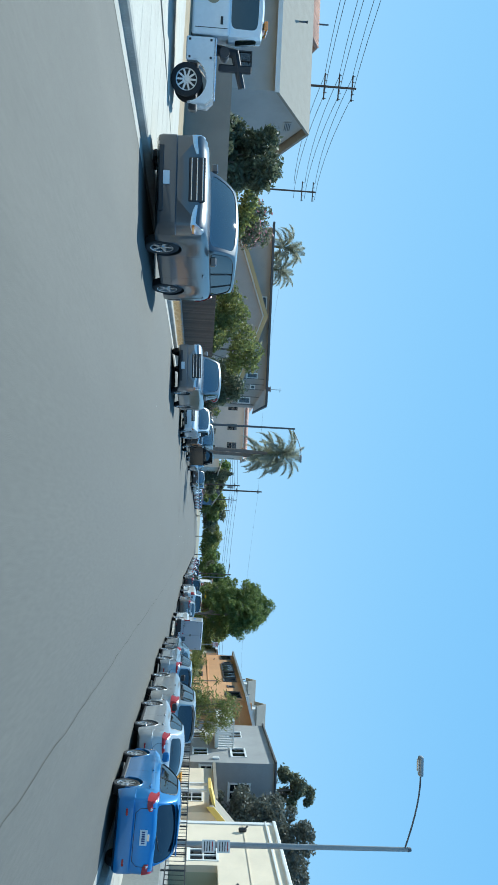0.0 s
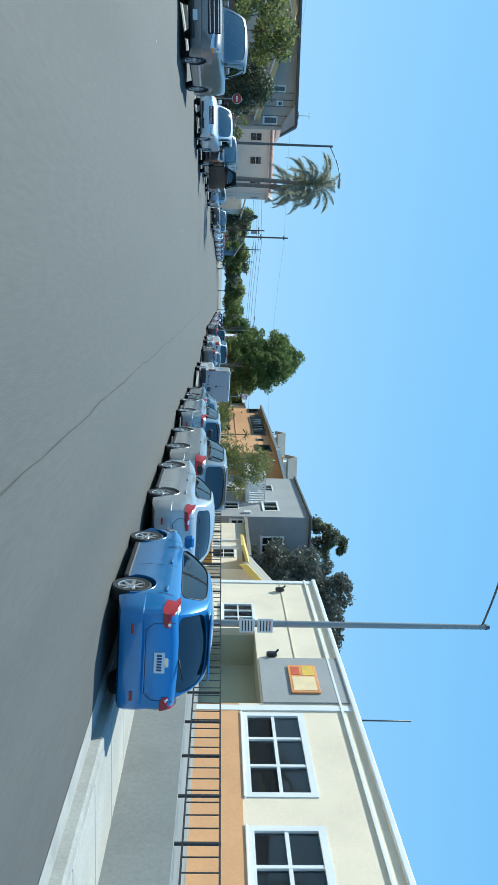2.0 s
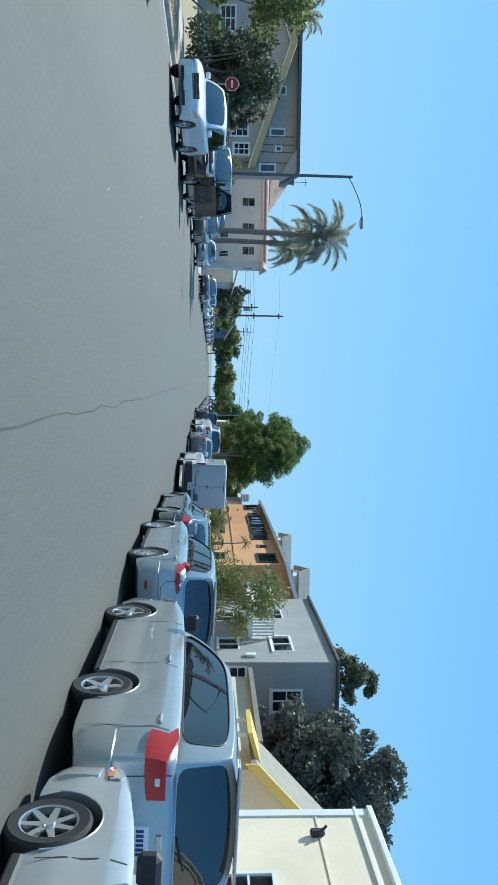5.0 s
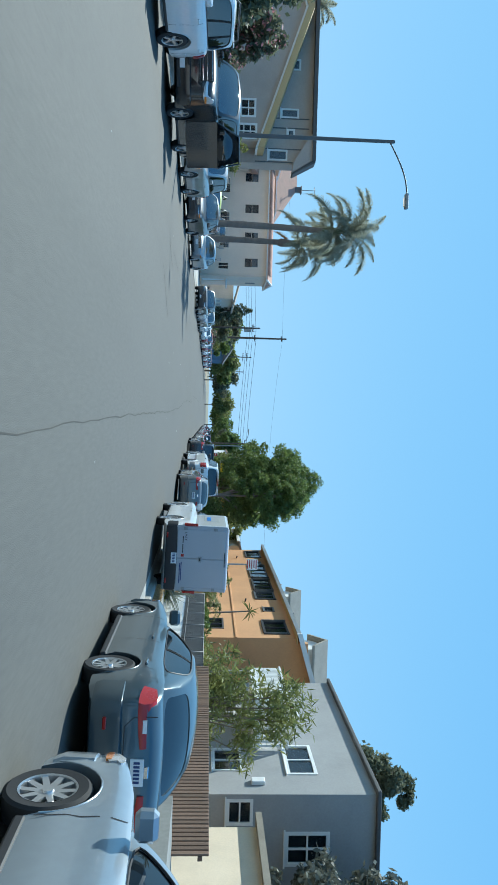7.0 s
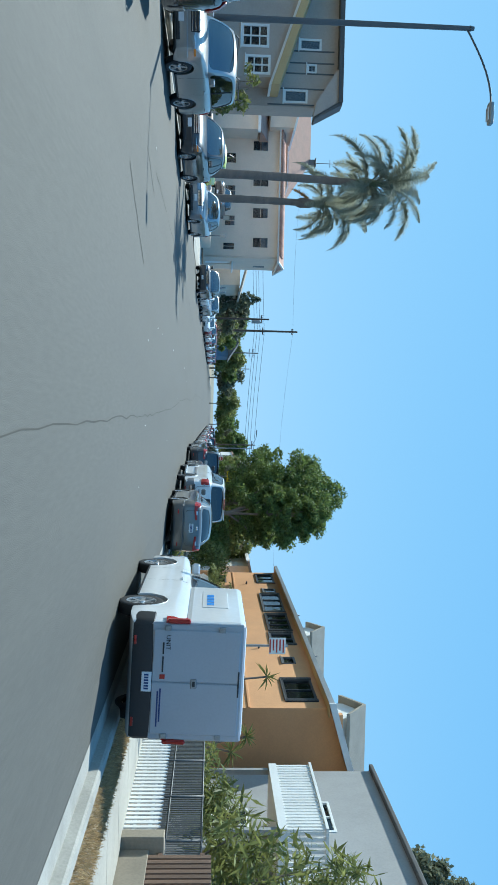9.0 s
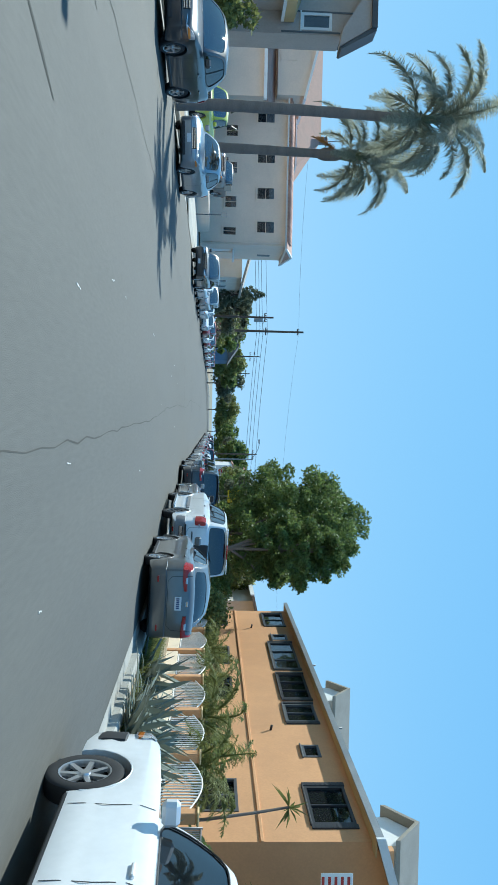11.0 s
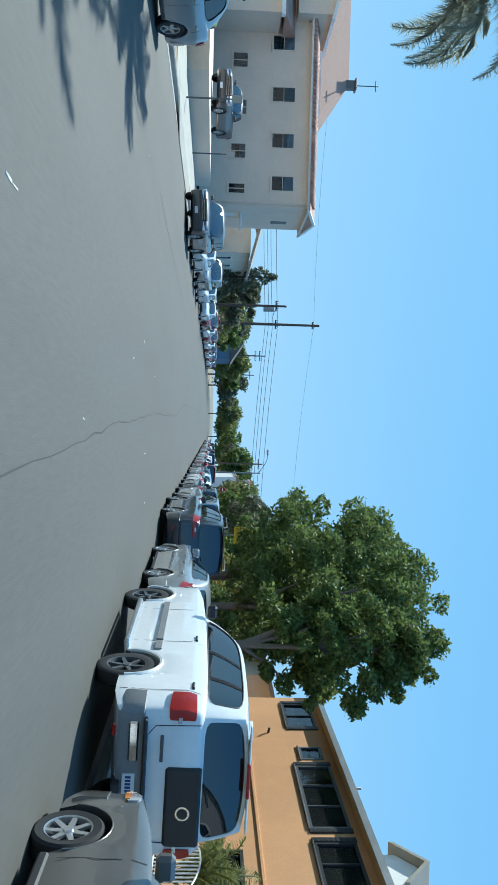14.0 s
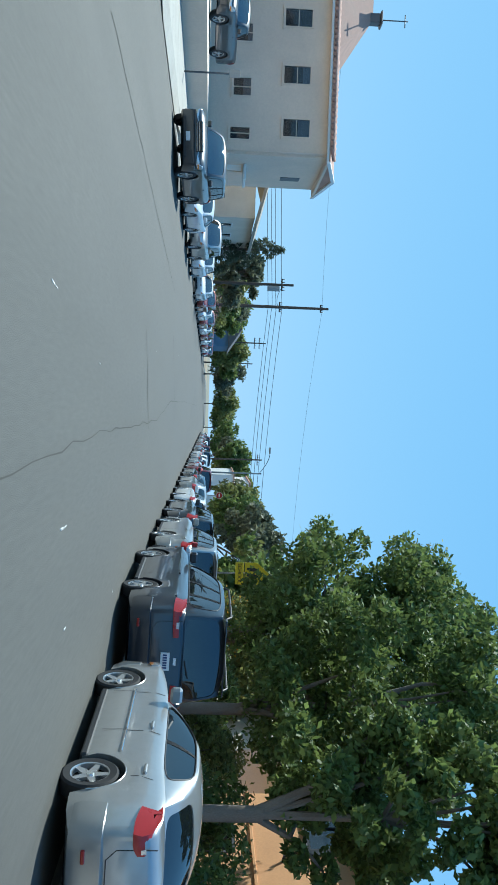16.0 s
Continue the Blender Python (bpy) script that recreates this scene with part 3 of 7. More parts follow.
        mirror = part("wing_mirror", box(bmesh.new(), min(s * (wbelt + 0.02), s * (wbelt + 0.24)), max(s * (wbelt + 0.02), s * (wbelt + 0.24)), y3 - 0.36, y3 - 0.24, mz + 0.03, mz + 0.19, bevel=0.035), spec.get("mirror") or paint, top)
        seams = spec.get("seams") or (y3 - 0.12, mid, y0 + 0.30)
        for yy in seams:
            bm = bmesh.new()
            zs = np.linspace(max(0.32, spec["clear"] + 0.06), spec["belt"] - 0.05, 7)
            if any(abs(yy - cy) < R + 0.09 for cy in (off - wb / 2, off + wb / 2)):
                zs = np.linspace(2 * R + 0.12, spec["belt"] - 0.05, 4)
            for za, zb in zip(zs, zs[1:]):
                q = [bm.verts.new((s * (half_width(spec, yy, zz2) + 0.003), yy + o, zz2)) for zz2, o in ((za, -0.006), (za, 0.006), (zb, 0.006), (zb, -0.006))]
                bm.faces.new(q)
            part("door_seam", bm, TRIM, top)
        for yy in seams[1:]:
            hz = spec["belt"] - 0.15
            hx = half_width(spec, yy, hz)
            part("door_handle", box(bmesh.new(), min(s * (hx - 0.01), s * (hx + 0.035)), max(s * (hx - 0.01), s * (hx + 0.035)), yy + 0.06, yy + 0.25, hz - 0.018, hz + 0.018, bevel=0.012), spec.get("handle") or paint, top)
        ym0, ym1 = off - wb / 2 + R + 0.12, off + wb / 2 - R - 0.12
        hx = half_width(spec, 0, 0.5)
        if spec.get("moulding"):
            mz0, mz1 = spec.get("moulding_z", (0.50, 0.55))
            for ya, yb in ((ym0, mid - 0.03), (mid + 0.03, ym1)):
                bm = box(bmesh.new(), min(s * (hx - 0.004), s * (hx + 0.018)), max(s * (hx - 0.004), s * (hx + 0.018)), ya, yb, mz0, mz1, bevel=0.008)
                part("side_moulding", bm, spec["moulding"], top)
        if spec.get("step"):
            pts = [(s * (W / 2 - 0.1), ym0, 0.36), (s * (W / 2 + 0.05), ym0 + 0.12, 0.34), (s * (W / 2 + 0.05), ym1 - 0.12, 0.34), (s * (W / 2 - 0.1), ym1, 0.36)]
            part("side_step", tube(bmesh.new(), pts, 0.045, 8), ALLOY, top, "silver tubular side step")
        box_bm = box(bmesh.new(), min(s * (W / 2 - 0.12), s * (W / 2 - 0.02)), max(s * (W / 2 - 0.12), s * (W / 2 - 0.02)), ym0 - 0.05, ym1 + 0.05, spec["clear"] - 0.02, spec["clear"] + 0.07, bevel=0.02)
        part("sill", box_bm, TRIM, top)
        # wheels
        tyre, rim, disc = wheel_meshes(R, spec.get("wheel", "five"))
        for cy in (off - wb / 2, off + wb / 2):
            m = pose(s * (W / 2 - 0.125), cy, R, 0, 0, 0 if s > 0 else 180)
            t = share("tyre", tyre, top, m)
            share("rim", rim, t)
            share("brake_disc", disc, t)
            arch_bm = bmesh.new()
            pts = [(s * (half_width(spec, cy, 0.6) - 0.001), cy + (R + 0.062) * math.cos(a), R + (R + 0.062) * math.sin(a)) for a in np.linspace(0.03, math.pi - 0.03, 15)]
            tube(arch_bm, pts, spec.get("arch_lip", 0.008), 6)
            part("wheel_arch", arch_bm, spec.get("arch_mat") or paint, top)
        # lamps
        tl, hl = spec["tail"], spec["head"]
        lamp = part("tail_lamp", wrap(spec, -1, s, tl[2], tl[3], tl[0], tl[1], 0.020, spec.get("tail_taper", 0.28)), REDLAMP, top, "red tail lamp")
        zc = tl[0] + (tl[1] - tl[0]) * 0.42
        part("reversing_lens", wrap(spec, -1, s, tl[2] * 0.62, -0.14, zc - 0.022, zc + 0.024, 0.028, 0.0), CLEARLAMP, lamp, "clear reversing lens")
        lamp = part("headlamp", wrap(spec, 1, s, hl[2], hl[3], hl[0], hl[1], 0.012, 0.5), CLEARLAMP, top, "clear headlamp")
        part("indicator_lens", wrap(spec, 1, s, -0.02, hl[3] * 0.9, hl[0] + 0.03, hl[0] + 0.09, 0.017, 0.2), AMBER, lamp, "amber indicator lens")
        part("rear_reflector", box(bmesh.new(), min(s * (W / 2 - 0.42), s * (W / 2 - 0.28)), max(s * (W / 2 - 0.42), s * (W / 2 - 0.28)), -L / 2 - 0.058, -L / 2 - 0.02, 0.40, 0.44, bevel=0.008), REDLAMP, top)
    # cabin
    part("cabin_floor", box(bmesh.new(), -wbelt * 0.86, wbelt * 0.86, y0 + 0.15, y3 - 0.12, spec["belt"] + 0.036, spec["belt"] + 0.05), CABIN, top)
    part("dashboard", box(bmesh.new(), -wbelt * 0.84, wbelt * 0.84, y3 - 0.35, y3 - 0.14, spec["belt"] + 0.03, spec["belt"] + 0.09, bevel=0.03), CABIN, top)
    seats = ((-0.38, mid + 0.35), (0.38, mid + 0.35), (-0.36, mid - 0.55), (0.36, mid - 0.55))
    for sx, sy in seats:
        if sy < y0 + 0.35:
            continue
        bm = box(bmesh.new(), sx - 0.23, sx + 0.23, sy - 0.08, sy + 0.06, spec["belt"] - 0.02, spec["belt"] + 0.20, bevel=0.05, seg=2)
        box(bm, sx - 0.13, sx + 0.13, sy - 0.09, sy + 0.01, spec["belt"] + 0.22, min(H - 0.14, spec["belt"] + 0.40), bevel=0.04, seg=2)
        part("seat", bm, CABIN, top)
    # ends: bumpers, grille, plates
    for s, b in ((-1, "rear_bumper"), (1, "front_bumper")):
        bm = bmesh.new()
        face = half_width(spec, L / 2, 0.5) - 0.03
        half = [(face * k / 5, L / 2 + 0.055 - 0.03 * (k / 5) ** 2) for k in range(6)]
        half += [(half_width(spec, L / 2 - v, 0.5) + 0.014, L / 2 - v) for v in (0.03, 0.12, 0.24, 0.36)]
        half += [(half_width(spec, L / 2 - 0.42, 0.5) - 0.04, L / 2 - 0.42)]
        pts = [(-px, py) for px, py in half[:0:-1]] + half
        prev = None
        for i, (px, py) in enumerate(pts):
            py *= s
            nx = np.clip((abs(px) - face) / 0.06, 0, 1) * (1 if px > 0 else -1)
            ny = 1 - abs(nx)
            sec = [bm.verts.new((px + nx * dy, py + s * ny * dy, zz2)) for dy, zz2 in ((-0.16, spec["bump"][0]), (-0.03, spec["bump"][0] + 0.02), (0, spec["bump"][0] + 0.10), (-0.005, spec["bump"][1] - 0.03), (-0.05, spec["bump"][1]), (-0.16, spec["bump"][1]))]
            if prev:
                for k in range(5):
                    bm.faces.new((prev[k], sec[k], sec[k + 1], prev[k + 1])).smooth = True
            else:
                bm.faces.new(sec)
            prev = sec
        bm.faces.new(prev)
        part(b, bm, spec.get("bumper_mat") or paint, top)
    # the joint round the boot lid or tailgate
    half = half_width(spec, L / 2, 0.4) - 0.035
    lid_z, foot = zr - 0.03, (spec["bump"][1] + 0.02)
    seam = [(-half * 0.86, lid_z), (-half * 0.84, foot + 0.10), (-half * 0.70, foot), (half * 0.70, foot), (half * 0.84, foot + 0.10), (half * 0.86, lid_z)]
    part("boot_seam", tube(bmesh.new(), [(px, -L / 2 - 0.002, pz2) for px, pz2 in seam], 0.006, 5), TRIM, top)
    pz = spec["plate_z"]
    hp = L / 2 + (0.012 if pz > spec["bump"][1] else 0.062)
    lic = part("number_plate", box(bmesh.new(), -0.152, 0.152, -hp - 0.012, -hp + 0.02, pz - 0.076, pz + 0.076, bevel=0.004), PLATE, top, "white number plate with dark bars")
    for k in range(6):
        part("plate_bar", box(bmesh.new(), -0.125 + k * 0.043, -0.098 + k * 0.043, -hp - 0.016, -hp - 0.010, pz - 0.036, pz + 0.032), INK, lic)
    g = spec["grille"]
    grille = part("grille", box(bmesh.new(), -g[2], g[2], L / 2 - 0.05, L / 2 + 0.02, g[0], g[1], bevel=0.02), TRIM, top, "dark radiator grille")
    for k in range(3):
        zz2 = g[0] + (g[1] - g[0]) * (k + 0.5) / 3
        part("grille_bar", box(bmesh.new(), -g[2] * 0.95, g[2] * 0.95, L / 2 + 0.015, L / 2 + 0.034, zz2 - 0.012, zz2 + 0.012, bevel=0.004), spec.get("grille_mat") or CHROME, grille)
    part("lower_intake", box(bmesh.new(), -W * 0.33, W * 0.33, L / 2 + 0.02, L / 2 + 0.065, spec["bump"][0] + 0.03, spec["bump"][0] + 0.13, bevel=0.015), TRIM, top)
    part("front_plate", box(bmesh.new(), -0.152, 0.152, L / 2 + 0.05, L / 2 + 0.075, 0.44, 0.58, bevel=0.004), PLATE, top)
    part("boot_badge", box(bmesh.new(), -0.07, 0.07, -L / 2 - 0.014, -L / 2 + 0.01, zr - 0.16, zr - 0.10, bevel=0.01), CHROME, top)
    if spec.get("rack"):
        for s in (1, -1):
            part("roof_rack", tube(bmesh.new(), [(s * wroof * 0.86, y1 + 0.1, zroof + 0.03), (s * wroof * 0.86, y1 + 0.2, zroof + 0.11), (s * wroof * 0.86, y2 - 0.3, zroof + 0.11), (s * wroof * 0.86, y2 - 0.15, zroof + 0.03)], 0.02, 6), TRIM, top)
    if spec["kind"] != "sedan":
        part("wiper", tube(bmesh.new(), [(0, y0 - 0.05, zr + 0.03), (0.3, y0 - 0.07, zr + 0.10)], 0.012, 5), TRIM, top)
    if spec["kind"] in ("suv", "hatch"):
        part("tail_spoiler", box(bmesh.new(), -wroof * 0.9, wroof * 0.9, y1 - 0.14, y1 + 0.06, zroof + 0.005, zroof + 0.035, bevel=0.012), paint, top)
    return top


def paint(name, color, metal=0.35, rough=0.32):
    return material("paint_" + name, color, rough, metal=metal, vary=0.05, scale=1.2, coat=0.9, dirt=tuple(c * 0.7 + 0.03 for c in color), dirt_amount=0.25, dirt_scale=1.5)


SEDAN = dict(kind="sedan", L=4.7, W=1.80, H=1.45, R=0.325, wb=2.72, clear=0.17, belt=0.93, off=0.03, roof_w=0.66,
             deck=((-0.5, 0.90), (-0.47, 1.03), (-0.36, 1.03), (-0.2, 0.965), (0.1, 0.94), (0.2, 0.92), (0.3, 0.875), (0.44, 0.76), (0.485, 0.67), (0.5, 0.58)),
             cabin=(-0.37, -0.215, 0.035, 0.215), tail=(0.76, 0.95, 0.36, 0.26), head=(0.58, 0.74, 0.40, 0.42), bump=(0.24, 0.62), plate_z=0.80, grille=(0.52, 0.66, 0.38))
HATCH = dict(kind="hatch", tail_taper=0.3, L=4.15, W=1.69, H=1.54, R=0.30, wb=2.50, clear=0.16, belt=0.98, off=0.05, roof_w=0.69,
             deck=((-0.5, 0.92), (-0.475, 1.03), (-0.3, 1.02), (0.0, 0.98), (0.22, 0.955), (0.34, 0.90), (0.45, 0.78), (0.485, 0.68), (0.5, 0.58)),
             cabin=(-0.455, -0.33, 0.06, 0.28), tail=(0.82, 1.05, 0.16, 0.30), head=(0.60, 0.80, 0.34, 0.40), bump=(0.22, 0.58), plate_z=0.80, grille=(0.54, 0.66, 0.32))
WAGON = dict(kind="suv", L=4.55, W=1.80, H=1.68, R=0.335, wb=2.63, clear=0.20, belt=1.02, off=0.05, roof_w=0.74, tail_taper=0.15,
             deck=((-0.5, 0.98), (-0.48, 1.06), (-0.3, 1.06), (0.0, 1.03), (0.2, 1.0), (0.32, 0.97), (0.44, 0.86), (0.485, 0.76), (0.5, 0.66)),
             cabin=(-0.475, -0.43, 0.04, 0.24), tail=(0.80, 1.14, 0.24, 0.24), head=(0.66, 0.86, 0.36, 0.4), bump=(0.26, 0.64), plate_z=0.90, grille=(0.60, 0.76, 0.38))
BIGSUV = dict(kind="suv", L=5.1, W=2.0, H=1.92, R=0.39, wb=2.95, clear=0.26, belt=1.14, off=0.03, roof_w=0.76, taper=0.11,
              deck=((-0.5, 1.1), (-0.485, 1.17), (-0.3, 1.18), (0.0, 1.15), (0.2, 1.12), (0.34, 1.10), (0.46, 1.03), (0.49, 0.95), (0.5, 0.84)),
              cabin=(-0.485, -0.455, 0.06, 0.215), tail=(0.85, 1.25, 0.22, 0.2), head=(0.78, 1.0, 0.42, 0.3), bump=(0.32, 0.74), plate_z=0.95, grille=(0.76, 1.02, 0.50), rack=True)
BOXSUV = dict(kind="suv", L=4.55, W=1.85, H=1.88, R=0.375, wb=2.70, clear=0.26, belt=1.15, off=0.06, roof_w=0.75, taper=0.11, arch=0.07, tail_taper=0.1,
              deck=((-0.5, 1.08), (-0.485, 1.17), (-0.3, 1.18), (0.0, 1.15), (0.2, 1.11), (0.33, 1.07), (0.45, 0.98), (0.49, 0.9), (0.5, 0.8)),
              cabin=(-0.48, -0.45, 0.03, 0.20), tail=(0.84, 1.12, 0.22, 0.2), head=(0.74, 0.94, 0.38, 0.3), bump=(0.34, 0.68), plate_z=0.88, grille=(0.72, 0.95, 0.40),
              bumper_mat=None, rack=True, wheel="five")
PICKUP = dict(kind="pickup", L=5.8, W=1.98, H=1.90, R=0.385, wb=3.45, clear=0.28, belt=1.16, off=0.06, roof_w=0.74, taper=0.08, tail_taper=0.0,
              deck=((-0.5, 1.10), (-0.485, 1.20), (-0.1, 1.20), (0.0, 1.17), (0.2, 1.14), (0.3, 1.12), (0.44, 1.06), (0.49, 0.98), (0.5, 0.86)),
              cabin=(-0.06, -0.03, 0.11, 0.21), tail=(0.84, 1.12, 0.16, 0.14), head=(0.78, 1.02, 0.42, 0.3), bump=(0.36, 0.72), plate_z=0.62, grille=(0.74, 1.06, 0.52),
              seams=(1.12, -0.05), pillar=0.0)
BLUE, WHITEP, SILVER = paint("sky_blue", (0.035, 0.20, 0.46), 0.3), paint("white", (0.74, 0.75, 0.75), 0.0, 0.35), paint("silver", (0.42, 0.42, 0.41), 0.6)
TEAL, GREYP, DARKP = paint("slate_teal", (0.075, 0.105, 0.12), 0.5), paint("warm_grey", (0.165, 0.158, 0.148), 0.55), paint("charcoal", (0.05, 0.055, 0.062), 0.45)
BLACKP, PALEBLUE = paint("black", (0.016, 0.017, 0.019), 0.2, 0.25), paint("pale_blue", (0.33, 0.38, 0.42), 0.5)
REDP, LIME = paint("dark_red", (0.20, 0.02, 0.02), 0.3), paint("lime", (0.45, 0.52, 0.04), 0.0, 0.4)


def spec_of(base, lift=0.0, **over):
    sp = dict(base, **over)
    if lift:
        sp["deck"] = tuple((k, v + lift) for k, v in sp["deck"])
        for key in ("head", "tail"):
            sp[key] = (sp[key][0] + lift * 0.8, sp[key][1] + lift) + tuple(sp[key][2:])
        sp["grille"] = (sp["grille"][0] + lift * 0.7, sp["grille"][1] + lift, sp["grille"][2])
        sp["belt"] += lift
    return sp


CURB = "cars parked along the kerb"
car("hatchback", "sky-blue compact hatchback parked at the kerb", 5.40, 18.4, 0.5, spec_of(HATCH, L=3.85, wb=2.35, wheel="seven"), BLUE)
car("sedan", "pale silver four-door sedan with alloy wheels at the kerb", 5.44, 24.2, 0.5, spec_of(SEDAN, lift=0.06, L=4.8, H=1.51, wheel="seven", mirror=TRIM, tail=(0.82, 1.02, 0.36, 0.3)), paint("light_silver", (0.46, 0.47, 0.475), 0.45))
car("estate_car", "silver estate car with a dented rear corner", 5.42, 29.35, 0.8, spec_of(WAGON, lift=0.14, L=5.0, off=0.25, H=1.83, mirror=TRIM, posts=[0.56], tail=(0.80, 1.06, 0.34, 0.34)), SILVER)
car("crossover", "pale blue-grey crossover with a dark rear window", 5.16, 35.1, 0.8, spec_of(WAGON, L=4.4, H=1.62, tail=(0.9, 1.12, 0.3, 0.3), wheel="ten"), PALEBLUE)
car("sedan", "dusty slate-grey sedan with multi-spoke wheels", 5.40, 41.6, 0, spec_of(SEDAN, L=4.75, wheel="ten", tail=(0.78, 0.98, 0.46, 0.3)), TEAL)
car("sedan", "warm grey sedan with red tail lamps at the kerb", 5.10, 69.6, 0.5, spec_of(SEDAN, lift=0.18, L=4.55, wb=2.68, H=1.60, wheel="seven", tail=(0.82, 1.0, 0.44, 0.36), plate_z=0.88), GREYP)
CLADDING = material("grey_cladding", (0.22, 0.22, 0.225), 0.6)
boxy = car("off_road_car", "boxy white off-road car with grey side cladding", 4.80, 76.3, 3.5, spec_of(BOXSUV, lift=0.34, L=5.6, W=2.06, wb=3.4, off=0.20, R=0.41, H=2.14, clear=0.36, rack=False, wheel="dark", plate_z=0.62, step=True, handle=TRIM, mirror=TRIM, moulding=CLADDING, moulding_z=(0.74, 0.85), bump=(0.44, 0.80), bumper_mat=CLADDING, tail=(0.80, 1.06, 0.10, 0.34), arch_lip=0.03), WHITEP)
# badge panel made larger, its black also painting a dark reflection on the tailgate
badge = part("tailgate_panel", box(bmesh.new(), -0.22, 0.78, -2.840, -2.730, 1.06, 1.50, bevel=0.03), TRIM, boxy, "black tailgate panel")
part("emblem", tube(bmesh.new(), [(0.34, -2.838, 1.29), (0.34, -2.850, 1.29)], 0.09, 16), CHROME, badge)
part("emblem_centre", tube(bmesh.new(), [(0.34, -2.840, 1.29), (0.34, -2.854, 1.29)], 0.065, 16), TRIM, badge)
part("bumper_step", box(bmesh.new(), -0.85, 0.85, -2.930, -2.810, 0.78, 0.82, bevel=0.012), TRIM, boxy, "black bumper step pad")
part("bumper_bar", box(bmesh.new(), -0.80, -0.30, -2.880, -2.790, 0.60, 0.72, bevel=0.02), CHROME, boxy, "chrome bumper section")
part("bumper_bar", box(bmesh.new(), 0.30, 0.80, -2.880, -2.790, 0.60, 0.72, bevel=0.02), CHROME, boxy, "chrome bumper section")
part("tow_hitch", box(bmesh.new(), -0.06, 0.06, -2.970, -2.650, 0.42, 0.52, bevel=0.01), TRIM, boxy)
part("name_badge", box(bmesh.new(), -0.62, -0.28, -2.815, -2.790, 0.98, 1.02, bevel=0.006), DARKSTEEL, boxy)
part("high_brake_lamp", box(bmesh.new(), -0.22, 0.22, -2.690, -2.610, 2.06, 2.10, bevel=0.01), REDLAMP, boxy)
car("sedan", "silver sedan with triangular red tail lamps", 4.80, 83.2, 3, spec_of(SEDAN, lift=0.14, L=4.55, wb=2.65, H=1.60, moulding=CHROME, moulding_z=(0.60, 0.625), tail=(0.78, 1.02, 0.16, 0.34)), SILVER)
car("crossover", "dark navy crossover with wrap-round tail lamps", 4.1, 88.9, 2, spec_of(WAGON, lift=0.14, L=5.0, W=2.0, H=1.95, tail=(0.88, 1.06, 0.40, 0.40), rack=True), paint("dark_navy", (0.035, 0.04, 0.05), 0.4))
car("minivan", "silver minivan with amber and red lamps", 4.2, 95.6, 0, spec_of(WAGON, lift=0.1, L=4.9, W=1.9, H=1.88, tail=(0.8, 1.2, 0.16, 0.2)), SILVER)
FAR_R = (("crossover", "dark blue crossover parked in the row", spec_of(WAGON, lift=0.08, H=1.82), DARKP), ("hatchback", "white hatchback parked in the row", HATCH, WHITEP), ("sedan", "silver sedan parked in the row", spec_of(SEDAN, lift=0.06, H=1.53), SILVER),
         ("sedan", "dark sedan parked in the row", SEDAN, BLACKP), ("crossover", "dark red crossover parked in the row", spec_of(WAGON, lift=0.08, H=1.82), REDP), ("sedan", "pale blue sedan parked in the row", SEDAN, PALEBLUE))
yy = 101.3
protos = [car(n, lb, 4.2, yy + 5.7 * i, 0, sp, p) for i, (n, lb, sp, p) in enumerate(FAR_R)]
for i in range(14):
    src = protos[(i * 5 + 2) % 6]
    copy_thing(src, pose(4.2, 136.5 + 5.9 * i, -0.045, 0, 1.9, 0))
car("large_suv", "large dark taupe and blue-grey SUV facing the street", -8.2, 17.9, 180, spec_of(BIGSUV, lift=0.32, L=5.3, wb=2.9, W=2.24, H=2.2, rack=False, wheel="five", grille_mat=CHROME), paint("dusty_blue_grey", (0.085, 0.088, 0.095), 0.5), "SUV")
car("pickup_truck", "silver-grey pickup with a cross-bar grille", -7.95, 34.9, 180, spec_of(PICKUP, lift=0.22, H=2.2, cabin=(-0.16, -0.12, 0.09, 0.20), posts=[0.5]), paint("steel_grey", (0.18, 0.19, 0.20), 0.5), "pickup")
car("off_road_car", "white off-road car with a chrome grille surround", -8.1, 48.0, 180, spec_of(BOXSUV, L=4.6), WHITEP, "SUV")
open_suv = car("large_suv", "black SUV with its front door standing open", -8.1, 55.0, 180, spec_of(BIGSUV, lift=0.36, H=2.24, rack=False), BLACKP, "SUV")
car("off_road_car", "silver two-door off-road car with a pale bonnet", -9.0, 63.6, 180, spec_of(BOXSUV, lift=0.06, L=4.5, wb=2.45, H=2.05, posts=[0.5], cabin=(-0.47, -0.40, 0.03, 0.17)), SILVER, "SUV")
car("sedan", "dark blue-grey sedan with round lamps", -8.95, 70.9, 180, spec_of(SEDAN, lift=0.17, L=4.5, wb=2.6, H=1.78), DARKP)
car("sedan", "silver-blue sedan with a twin grille", -8.9, 80.3, 180, spec_of(SEDAN, lift=0.12, L=4.6, H=1.68), paint("ice_blue", (0.30, 0.34, 0.38), 0.6))
car("large_suv", "dark blue SUV beside the kerb ramp", -8.95, 102.0, 180, spec_of(BIGSUV, L=4.9, H=1.85, rack=False), DARKP, "SUV")
car("sedan", "white sedan glinting in the sun", -9.2, 108.6, 180, spec_of(SEDAN), WHITEP)
car("off_road_car", "silver off-road car in the row", -9.2, 115.0, 180, BOXSUV, SILVER, "SUV")
car("hatchback", "white hatchback at the row's end", -9.2, 121.0, 180, HATCH, WHITEP)
for i in range(10):
    copy_thing(protos[(i * 3 + 1) % 6], pose(-9.6, 134 + 6.6 * i, -0.045, 0, 1.9, 180))


